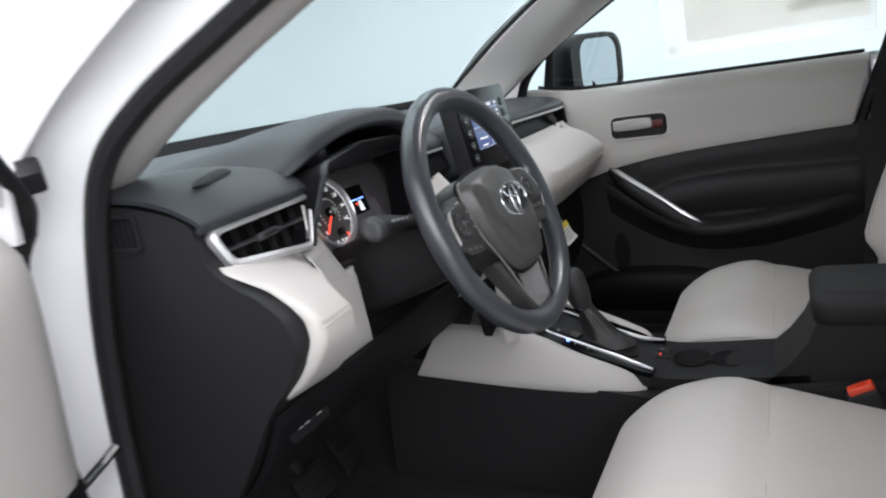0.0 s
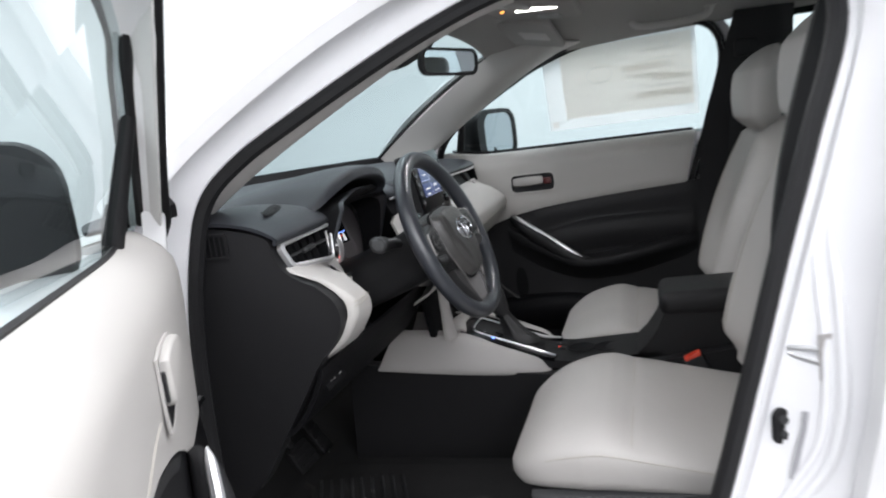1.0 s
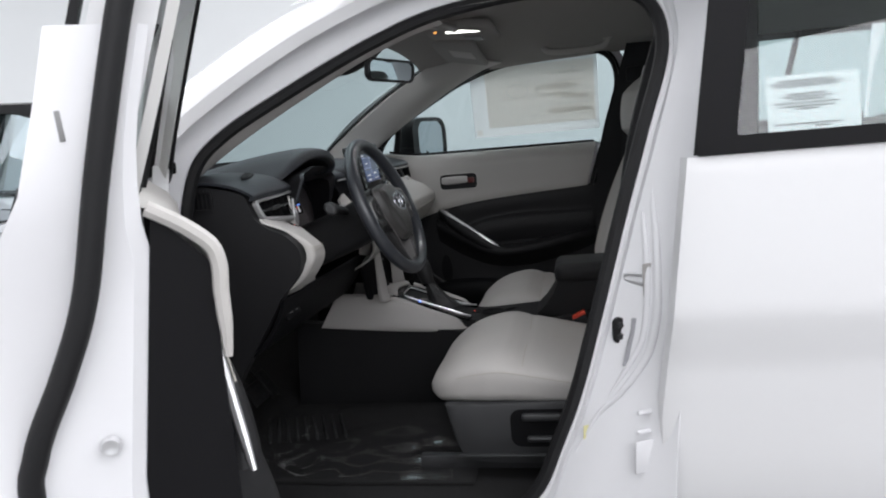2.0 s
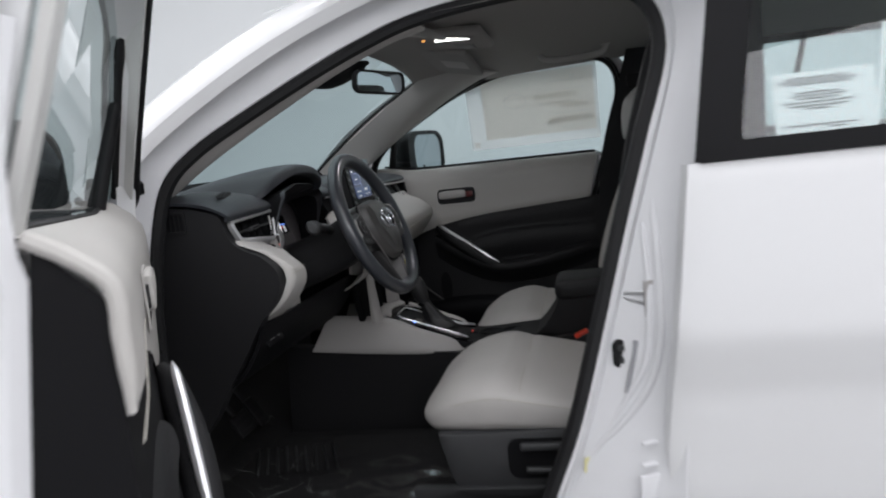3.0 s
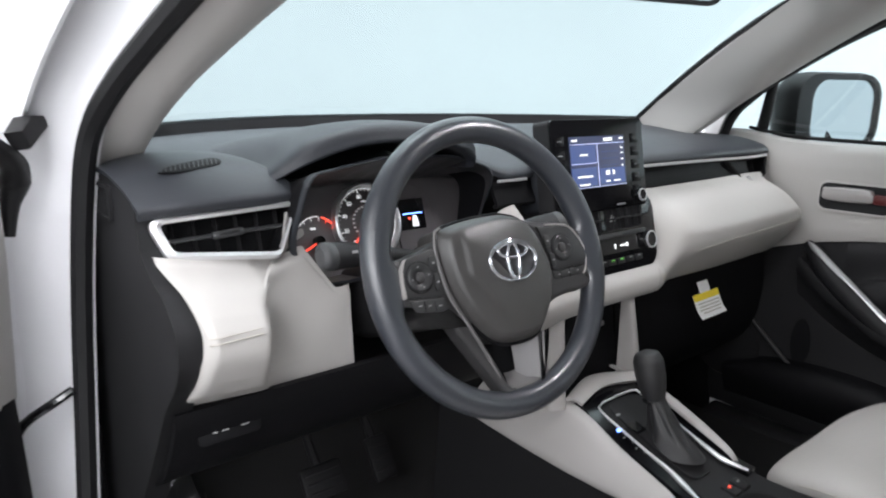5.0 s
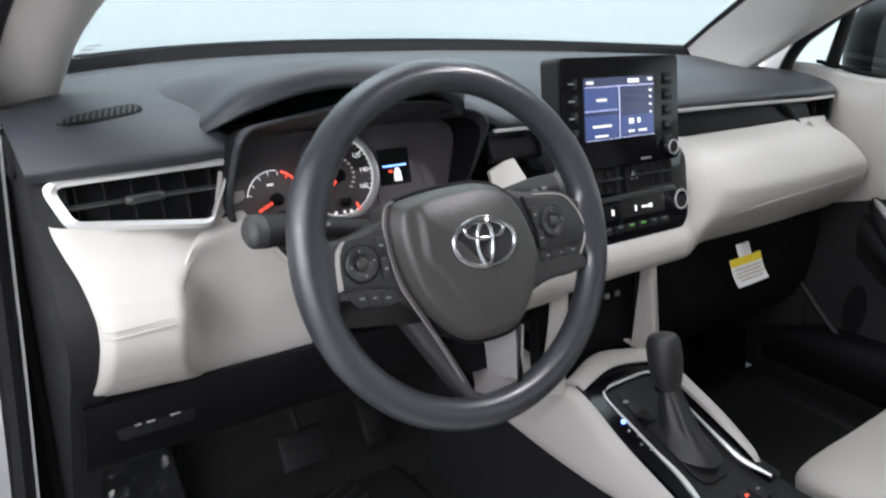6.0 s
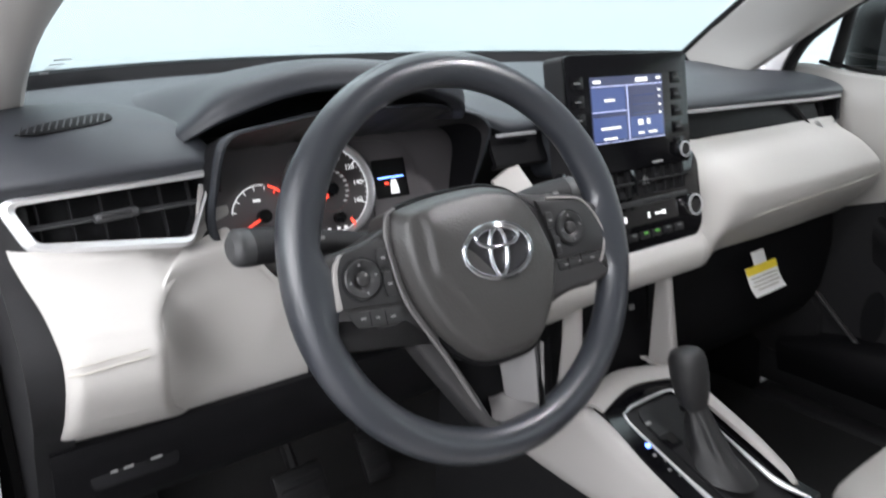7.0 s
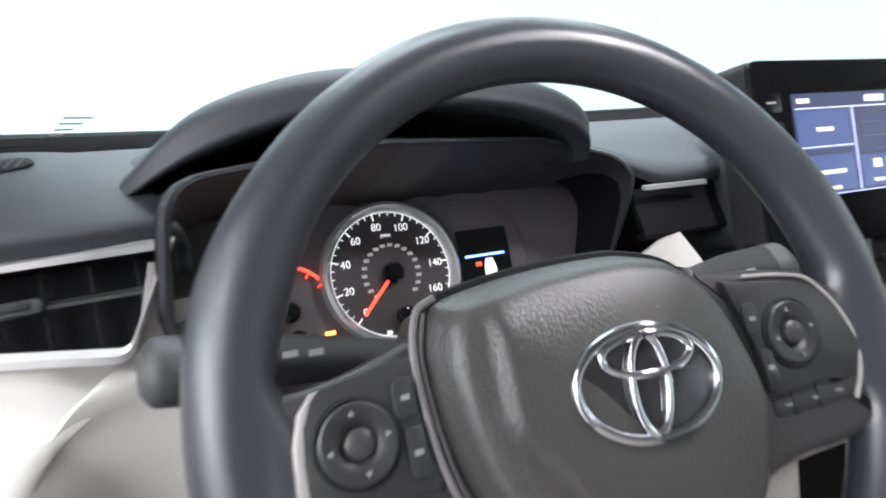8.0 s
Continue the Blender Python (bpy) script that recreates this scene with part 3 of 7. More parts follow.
def build_door(side, angle, name, label):
    D = door_map(side, angle)
    d = thing(name, label, "car door", D(0.0, 0.0, 0.45))
    na, nz = 44, 14

    def tb(a, z):
        if side > 0:
            return trim_b(a, z)
        k = min(1.0, max(0.0, (a - 0.55) / 0.25))
        return trim_b(a, z) - 0.009 + k * (0.010 + 0.006 * max(0.0, 1 - abs(belt_z(a) - z - 0.03) / 0.03))

    def edge_b(z):
        """Where the white shut face gives way to the black trim end."""
        return 0.043 + 0.15 * max(-0.06, z - 0.912)

    def low_z(a):
        return reading(TRIM_LOW[side], a)

    def belt_z(a):
        return top_z(a) - (0.010 if side > 0 else 0.0)
    # outer skin and shut faces
    zs = frange(0.36, 1.045, 16)
    rows = []
    for z in zs:
        ra = rear_a(z)
        b0 = -(side_x(z) - 0.80)
        line = [D(0.012, 0.035, z), D(0.006, -0.02, z), D(0.0, b0 + 0.012, z), D(0.012, b0, z)]
        line += [D(a, b0 - 0.012 * math.sin(math.pi * a / ra), z) for a in frange(0.05, ra - 0.03, 14)]
        line += [D(ra - 0.010, b0, z), D(ra, b0 + 0.006, z), D(ra - 0.006, b0 + 0.014, z), D(0.95, b0 + 0.02, z)]
        rows.append(line)
    part("outer_panel", sheet(rows), PAINT, d, "white painted door shell")
    part("belt_cap", sheet([[D(a, -(side_x(1.045) - 0.80) + k, 1.045 + 0.006 * (k > 0.005)) for a in frange(0.02, 0.925, 12)] for k in (0.0, 0.03, 0.10, 0.13)]), PAINT, d)
    # handle outside
    hb = -(side_x(0.93) - 0.80) - 0.012
    part("outer_handle", tube([D(0.72, hb, 0.93), D(0.74, hb - 0.035, 0.932), D(0.86, hb - 0.038, 0.935), D(0.89, hb, 0.935)], 0.011, 8, 14), PAINT, d, "white pull handle")
    # weatherstrip down the shut face
    WS = [(1.33, 0.098, 0.935), (1.26, 0.083, 0.947), (1.20, 0.063, 0.946), (1.10, 0.036, 0.944), (1.02, 0.017, 0.942), (0.97, -0.003, 0.94), (0.915, -0.029, 0.938), (0.86, -0.036, 0.936), (0.60, -0.034, 0.93), (0.42, -0.02, 0.91)]
    if side < 0:
        part("door_weatherstrip", tube([D(a, b, z - 0.017) for z, b, a in WS], 0.0085, 10, 50), RUBBER, d, "black rubber weatherstrip")
    # white shut face between skin and trim
    rows = []
    for z in frange(0.40, 1.18 if side < 0 else 1.03, 30):
        bo = -(side_x(z) - 0.80)
        k = min(1.0, max(0.0, (z - 0.95) / 0.12))
        j = min(1.0, max(0.0, (z - 1.02) / 0.10)) ** 0.7
        wb = 0.012 + 0.27 * (z - 1.045)
        face = [(0.955 - 0.002 * k, bo + 0.004 + 0.06 * k), (0.948, bo + 0.03 + 0.03 * k), (0.93, -0.03 + 0.05 * k), (0.925, 0.015 + 0.02 * k), (0.925, edge_b(z) - 0.010), (0.913, edge_b(z) + 0.003)]
        if side > 0:
            rows.append([D(a, b, z) for a, b in face])
            continue
        post = [(0.9345, wb - 0.031), (0.936, wb - 0.024), (0.936, wb - 0.006), (0.936, wb + 0.012), (0.936, wb + 0.026), (0.930, wb + 0.033)]
        rows.append([D(a + (p - a) * j, b + (q - b) * j, z) for (a, b), (p, q) in zip(face, post)])
    part("shut_face", sheet(rows), PRIMER, d, "white painted shut face")
    # upper pale trim
    rows = []
    for j in range(nz):
        v = j / (nz - 1)
        row = []
        for i in range(na):
            a = 0.02 + (0.895 if side < 0 else 0.857 + 0.038 * v) * i / (na - 1)
            z = low_z(a) + (belt_z(a) - low_z(a)) * v
            row.append(D(a, tb(a, z) - (0.006 * max(0.0, 1 - v / 0.08) if side > 0 else 0.0), z))
        rows.append(row)
    rows.append([D(0.02 + 0.895 * i / (na - 1), 0.045, belt_z(0.02 + 0.895 * i / (na - 1)) + 0.004) for i in range(na)])
    bm = sheet(rows)
    part("upper_trim", bm, BEIGE, d, "pale beige leather upper trim")
    # pale rolled rear edge of the upper trim
    if side < 0:
        ed = [D(0.918, tb(0.915, z) - 0.004, z) for z in frange(belt_z(0.915) + 0.001, low_z(0.915) - 0.004, 12)]
        part("trim_edge", tube(ed, [0.0060, 0.0062, 0.006, 0.0055, 0.003], 8, 24), BEIGE_PL, d, "pale rolled trim edge")
    # lower dark trim; the driver's takes a blacker copy to offset strong lamp light
    rows = []
    for j in range(nz):
        v = j / (nz - 1)
        row = []
        for i in range(na):
            a = 0.03 + 0.885 * i / (na - 1)
            z = 0.40 + (low_z(a) + 0.004 - 0.40) * v
            b = 0.088 + 0.010 * math.sin(v * math.pi) + 0.025 * math.exp(-((v - 0.12) / 0.16) ** 2) * math.exp(-((a - 0.35) / 0.3) ** 2)
            b -= 0.04 * max(0.0, 1 - a / 0.10) ** 2
            row.append(D(a, b, z))
        rows.append(row)
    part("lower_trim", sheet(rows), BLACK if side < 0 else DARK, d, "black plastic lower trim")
    # end cap of the trim towards the shut face, blackened against the lamps too
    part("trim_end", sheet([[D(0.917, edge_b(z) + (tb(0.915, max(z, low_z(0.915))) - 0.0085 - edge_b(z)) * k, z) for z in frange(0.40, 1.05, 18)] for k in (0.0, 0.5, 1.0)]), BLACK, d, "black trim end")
    part("trim_start", sheet([[D(a, b, z) for z in frange(0.40, 1.06, 12)] for a, b in ((0.012, 0.035), (0.02, 0.05), (0.028, 0.062))]), DARK, d)
    # armrest
    ab = -0.020 if side < 0 else 0.0
    secs = []
    for a, z0, z1, dep in ((0.30, 0.80, 0.70, 0.012), (0.40, 0.745, 0.64, 0.045), (0.52, 0.69, 0.60, 0.065), (0.66, 0.695, 0.60, 0.062), (0.80, 0.72, 0.63, 0.04), (0.90, 0.735, 0.65, 0.0)):
        secs.append([D(a, 0.09, z0 + 0.004), D(a, 0.10 + dep + ab, z0), D(a, 0.105 + dep + ab, z0 - 0.025), D(a, 0.10 + dep * 0.6 + ab, (z0 + z1) / 2), D(a, 0.09, z1)])
    part("armrest", loft(secs, 30, 14, 0.004), DARK, d, "black padded armrest")
    nb = 0.0 if side > 0 else -0.012
    pad = []
    for a in (0.39, 0.443, 0.493, 0.573, 0.665, 0.78, 0.89):
        zr, zl, k = reading(RIDGE, a) + (0.018 if side < 0 else 0.0), low_z(a), 1.0 if a < 0.7 else 0.45
        pad.append([D(a, 0.091, zl - 0.004), D(a, 0.097 + nb, zl - 0.03), D(a, 0.094 + nb, zr + 0.016), D(a, 0.099 + 0.010 * k + nb, zr + 0.002), D(a, 0.104 + 0.012 * k + nb, zr - 0.010), D(a, 0.108 + 0.010 * k + nb, zr - 0.04), D(a, 0.100 + nb, zr - 0.085)])
    part("upper_pad", loft(pad, 30, 30, 0.003), DARK, d, "black padded panel")
    # pull handle with a chrome strip
    hb = (0.1135, 0.117, 0.1235, 0.131, 0.136) if side < 0 else (0.108, 0.128, 0.150, 0.160, 0.158)
    hz = 0.010 if side < 0 else 0.0
    hp = [D(a, b, z + hz) for (a, z), b in zip(((0.315, 0.838) if side > 0 else (0.332, 0.832), (0.34, 0.828) if side > 0 else (0.356, 0.818), (0.42, 0.774), (0.50, 0.716), (0.554, 0.679)), hb)]
    part("pull_handle", tube([D(0.31, 0.098, 0.832), D(0.335, 0.112 + ab * 0.2, 0.818), D(0.36, 0.128 + ab * 0.7, 0.795), D(0.42, 0.145 + ab, 0.752), D(0.50, 0.150 + ab, 0.697), D(0.56, 0.14 + ab, 0.665), D(0.60, 0.11, 0.655)], [0.010, 0.017, 0.021, 0.024, 0.024, 0.022, 0.015], 10, 26), DARK, d, "black pull handle")
    part("chrome_strip", tube(hp, [0.002, 0.0070, 0.0080, 0.0075, 0.004], 8, 26), CHROME, d, "satin chrome strip")
    # release handle in its recess
    up = Vector(D(0, 0, 1)) - Vector(D(0, 0, 0))
    right = (Vector(D(0.5, 0.106, 0)) - Vector(D(0.3, 0.106, 0))) * (1 if side > 0 else -1)
    if side > 0:
        m = frame_at(D(0.396, 0.1085, 0.944), right, up)
        part("handle_bezel", ring(rrect(0.150, 0.064, 0.018), rrect(0.142, 0.056, 0.015), 0.0022, m), BEIGE_PL, d, "beige handle bezel")
        part("handle_recess", prism(rrect(0.144, 0.058, 0.016), 0.001, off(m, 0, 0, 0.0004)), DARK, d, "dark recess")
        part("release_lever", prism(smooth_outline([(-0.064, 0.018), (-0.03, 0.021), (0.018, 0.021), (0.034, 0.016), (0.034, -0.004), (0.01, -0.008), (-0.03, -0.009), (-0.062, -0.006)], 40), 0.010, m, 0.004, 3), SILVERPL, d, "satin silver release lever")
        part("lock_tab", box(0.026, 0.020, 0.009, off(m, 0.049, 0.003, 0.006), 0.003), DARKRED, d, "small lock tab")
    else:
        m = frame_at(D(0.412, 0.0998, 0.953), right, up)
        scoop = smooth_outline([(-0.064, 0.030), (-0.02, 0.034), (0.04, 0.031), (0.064, 0.021), (0.062, -0.004), (0.040, -0.018), (0.0, -0.030), (-0.045, -0.037), (-0.062, -0.026)], 60)
        part("handle_bezel", ring([(x * 1.07, y * 1.11) for x, y in scoop], scoop, 0.0025, m), BEIGE_PL, d, "beige handle bezel")
        part("handle_recess", prism(scoop, 0.0012, off(m, 0, 0, 0.0003)), BLACK, d, "dark scooped recess")
        lever = part("release_lever", prism(smooth_outline([(-0.054, 0.028), (-0.01, 0.0335), (0.045, 0.031), (0.0655, 0.020), (0.060, 0.004), (0.02, -0.005), (-0.02, -0.012), (-0.052, -0.013)], 48), 0.011, m, 0.0045, 3), BEIGE, d, "beige release lever")
        part("lock_tab", prism(rrect(0.008, 0.030, 0.003, 5, -0.056, 0.004), 0.006, m, 0.002), DARK, lever, "small dark lock tab")
    if side < 0:
        part("trim_seam", tube([D(a, tb(a, 0.935 - 0.05 * (a - 0.5)) + 0.0004, 0.935 - 0.05 * (a - 0.5)) for a in frange(0.50, 0.905, 14)], 0.0010, 6), FAINT, d, "stitched seam")
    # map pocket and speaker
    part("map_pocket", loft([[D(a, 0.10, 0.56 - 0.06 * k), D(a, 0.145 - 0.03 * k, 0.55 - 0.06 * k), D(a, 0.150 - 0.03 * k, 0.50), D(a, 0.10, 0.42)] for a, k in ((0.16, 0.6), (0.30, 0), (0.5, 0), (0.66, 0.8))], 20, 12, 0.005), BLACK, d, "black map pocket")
    # pocket edge in a paler plastic that paints the highlight along it
    part("pocket_edge", tube([D(0.200, 0.116, 0.650), D(0.228, 0.118, 0.626), D(0.276, 0.120, 0.584), D(0.322, 0.122, 0.548), D(0.365, 0.126, 0.529), D(0.430, 0.130, 0.523), D(0.640, 0.120, 0.530)], 0.0045, 8, 30), SPOKEM, d, "raised pocket edge, paler for its highlight")
    if side > 0:
        part("trim_recess", prism(ellipse(0.021, 0.056, 32), 0.002, frame_at(D(0.322, 0.1012, 0.606), right, up)), BLACK, d, "dark oval recess")
    m2 = frame_at(D(0.15, 0.105, 0.56), right, up)
    part("speaker_grille", lathe([(0.085, 0), (0.08, 0.008), (0.0, 0.012)], m2, 32), RUBBER, d, "round black speaker grille")
    # window frame and glass
    def fr(a, z):
        """b of the window plane at height z (leans inward)."""
        if side > 0:
            return 0.012 + 0.27 * (z - 1.045)
        return 0.035 + 0.36 * (min(z, 1.21) - 1.045) + 0.30 * max(0.0, z - 1.21) - 0.020 * min(1.0, max(0.0, (a - 0.6) / 0.25))
    top = [(0.045, 1.11), (0.16, 1.19), (0.27, 1.245), (0.38, 1.292), (0.48, 1.327), (0.59, 1.353), (0.74, 1.366), (0.86, 1.362), (0.905, 1.335), (0.922, 1.26), (0.912, 1.15), (0.900, 1.04)]
    if side > 0:
        top = top[:7] + [(0.97, 1.372), (1.070, 1.370), (1.086, 1.335), (1.062, 1.25), (1.038, 1.15), (1.016, 1.04)]
    else:
        top[:4] = [(0.045, 1.080), (0.16, 1.158), (0.27, 1.234), (0.38, 1.300)]
    def corner(a, db=0.0, dz=0.0):
        """Inner upper corner of the sloping frame of the open door."""
        return D(a, 0.1111 + 0.196 * (a - 0.15) + db, 1.1696 + 0.687 * (a - 0.15) - 0.076 * (a - 0.15) ** 2 + dz)
    def along(db, dz, out):
        """Line of the frame; out: how far outward of the window plane it lies behind the slope."""
        if side > 0:
            return [D(a, fr(a, z) - out, z) for a, z in top]
        return [corner(a, db, dz) for a in (0.045, 0.12, 0.2, 0.28, 0.36)] + [D(a, fr(a, z) - out, z) for a, z in top[5:]]
    P = along(-0.026, -0.006, 0.0)
    nrm = Vector(D(0, 1, 0)) - Vector(D(0, 0, 0))
    part("window_frame", band(P, 0.040 if side > 0 else 0.020, 0.056 if side > 0 else 0.042, 50, nrm), PAINT if side < 0 else BLACK, d, "window frame")
    part("frame_cover", band(along(-0.050, -0.004, 0.031), 0.046 if side > 0 else 0.026, 0.006, 50, nrm), DARK, d, "black outer frame cover")
    inn = [(a + 0.010, z - 0.012) for a, z in top[:7]] + [(a - 0.004, z - 0.016) for a, z in top[7:9]] + [(a - 0.020, z) for a, z in top[9:]]
    if side > 0:
        part("frame_trim", band([D(a, fr(a, z) + 0.031, z) for a, z in inn], 0.044, 0.008, 50, nrm), DARK, d, "frame trim")
    else:
        part("frame_trim", band([D(a, fr(a, z) + 0.030, z) for a, z in inn[5:]], 0.050, 0.008, 40, nrm), FRAMEPL, d, "frame trim")
        slope = frange(0.035, 0.50, 24)
        part("sloping_trim", sheet([[corner(a, db, dz) for a in slope] for db, dz in ((-0.0300, -0.010), (-0.0266, -0.0118), (-0.0180, -0.0215), (-0.0105, -0.0285), (-0.0080, -0.0275), (-0.0055, -0.018), (-0.004, -0.004))]), FRAMEPL, d, "pale sloping frame trim")
    ins = [(a + 0.017, z - 0.021) for a, z in top[:7]] + [(a - 0.008, z - 0.036) for a, z in top[7:9]] + [(a - 0.040, z - 0.004) for a, z in top[9:]]
    if side < 0:
        part("frame_foot", loft([[D(0.060, 0.050, 1.042), D(0.056, 0.060, 1.042), D(0.0525, 0.071, 1.042), D(0.049, 0.082, 1.042), D(0.036, 0.080, 1.042)], [D(0.070, 0.060, 1.078), D(0.066, 0.068, 1.078), D(0.059, 0.078, 1.078), D(0.052, 0.087, 1.078), D(0.040, 0.084, 1.078)], [D(0.084, 0.066, 1.116), D(0.079, 0.076, 1.116), D(0.067, 0.085, 1.116), D(0.056, 0.093, 1.116), D(0.044, 0.089, 1.116)]], 10, 12, 0.003), PAINT, d, "white frame foot")
        run = [corner(a, -0.034, -0.0125) for a in (0.05, 0.12, 0.2, 0.3, 0.4)] + [D(a, fr(a, z) + 0.006, z) for a, z in ins[5:]]
        part("glass_run", tube(run, 0.0075, 8, 60), RUBBER, d, "black glass run channel")
        strip = [D(-0.002, 0.052, 0.985), D(-0.006, 0.054, 1.020), D(-0.010, 0.060, 1.048), D(0.002, 0.074, 1.068)] + [corner(a) for a in (0.03, 0.07, 0.13, 0.2, 0.3, 0.4, 0.46)]
        part("frame_weatherstrip", tube(strip, [0.006, 0.010, 0.017, 0.014, 0.010, 0.008] + [0.0065] * 5, 12, 80), RUBBER, d, "black rubber weatherstrip")
    # glass as a fan over the frame's outline
    bm = bmesh.new()
    out = [(0.06, 1.05), (0.06, 1.10)] + [(a + 0.012, z - 0.016) for a, z in top[1:9]] + [(a - 0.02, z) for a, z in top[9:]]
    edge_ = [D(a, fr(a, z) - 0.002, z) for a, z in out]
    if side < 0:
        edge_[1:6] = [corner(a, -0.036, -0.010) for a in (0.055, 0.13, 0.22, 0.31, 0.40)]
    bm.faces.new([bm.verts.new(p) for p in edge_])
    bmesh.ops.triangulate(bm, faces=bm.faces[:])
    g = part("window_pane", bm, GLASS if side < 0 else PGLASS, d, "tinted window glass", smooth=False)
    g.visible_shadow = False
    # quarter light divider and mirror foot
    bar = [D(0.185, 0.033, 1.045), D(0.2095, 0.0630, 1.139), D(0.243, 0.0935, 1.221)] if side < 0 else [D(0.137, 0.020, 1.045), D(0.180, 0.058, 1.205)]
    part("divider_bar", tube(bar, [0.012, 0.011, 0.009] if side < 0 else [0.014, 0.010], 10), RUBBER, d, "black divider bar")
    foot = [(0.066, 1.045), (0.190, 1.045), (0.188, 1.062), (0.150, 1.100), (0.090, 1.120), (0.074, 1.112)] if side < 0 else [(0.08, 1.045), (0.245, 1.045), (0.240, 1.058), (0.09, 1.060)]
    part("mirror_foot_cover", prism(foot, 0.02, frame_at(D(0, 0.040 if side < 0 else 0.012, 0), Vector(D(1, 0, 0)) - Vector(D(0, 0, 0)), up), 0.003), DARK, d, "black mirror foot cover")
    part("belt_strip", tube([D(a, 0.041, belt_z(a) + 0.0045 + (0.004 if side > 0 else 0.0)) for a in frange(0.12, 0.91, 18)], 0.0045, 6), RUBBER, d, "black belt strip")
    # outside mirror
    base = Vector(D(0.17, -0.09, 1.055))
    rearward = Vector(D(1, 0, 0)) - Vector(D(0, 0, 0))
    hm = frame_at(D(0.255, -0.115, 1.115 if side < 0 else 1.106), up.cross(rearward), up)
    if side > 0:
        hm = hm @ pose(0, 0, 0, 0, -22, 0)
    else:
        hm = hm @ pose(0, 0, 0, 0, 14, 0)
    def mirror_shell(m):
        rows = []
        for k, (dz, s) in enumerate(((0.0, 1.0), (-0.02, 1.05), (-0.06, 1.03), (-0.095, 0.88), (-0.118, 0.55), (-0.125, 0.05))):
            rows.append([m @ Vector((x * s, y * s, dz)) for x, y in rrect(0.25, 0.178, 0.055, 7)])
        return sheet(rows, closed=True)
    sh = part("mirror_housing", mirror_shell(hm), DARK, d, "black door mirror housing")
    gw, gx = (0.158, -0.034) if side < 0 else (0.196, 0.016)
    part("mirror_glass", prism(rrect(gw, 0.152, 0.045, 7, gx), 0.003, off(hm, 0, 0, -0.008)), MIRROR, sh, "mirror glass")
    part("mirror_rim", ring(rrect(0.25, 0.178, 0.055, 7), rrect(gw + 0.002, 0.154, 0.046, 7, gx), 0.006, off(hm, 0, 0, -0.004)), DARK, sh)
    part("mirror_arm", tube([base, base.lerp(hm.translation, 0.5) + Vector((0, 0, -0.035)), hm.translation + Vector((0, 0.03, -0.05))], [0.026, 0.024, 0.03], 10, 10), DARK, d, "black mirror arm")
    # shut face fittings
    if side < 0:
        part("bolt", lathe([(0.0, 0.003), (0.0035, 0.005), (0.006, 0.005), (0.0075, 0.0)], frame_at(D(0.928, 0.016, 0.892), Vector(D(0, 1, 0)) - Vector(D(0, 0, 0)), up), 16), CHROME, d, "round metal bolt")
        part("shut_slot", box(0.0035, 0.020, 0.002, frame_at(D(0.936, 0.018, 1.116), Vector(D(0, 1, 0.05)) - Vector(D(0, 0, 0)), up), 0.0005), ICON, d, "small grey slot")
        part("latch", box(0.05, 0.016, 0.004, frame_at(D(rear_a(0.60) - 0.026, 0.01, 0.60), Vector(D(0, 1, 0.25)) - Vector(D(0, 0, 0)), up), 0.001), GLOSS, d, "dark latch slot")
        part("grommet", lathe([(0.0, 0.004), (0.014, 0.005), (0.018, 0.0)], frame_at(D(rear_a(0.72) - 0.008, -0.055, 0.72), Vector(D(0, 1, 0)) - Vector(D(0, 0, 0)), up), 18), RUBBER, d, "round black grommet")
        part("check_strap", tube([D(0.030, 0.040, 0.715), (-0.800, 0.385, 0.752), (-0.765, 0.372, 0.778), (-0.745, 0.368, 0.790)], 0.006, 8, 12), GLOSS, d, "black door check strap")
    return d


build_door(-1, 57.9, "driver_door", "white open driver door with pale beige and black trim")
build_door(1, 0.0, "passenger_door", "white closed passenger door with pale beige and black trim")

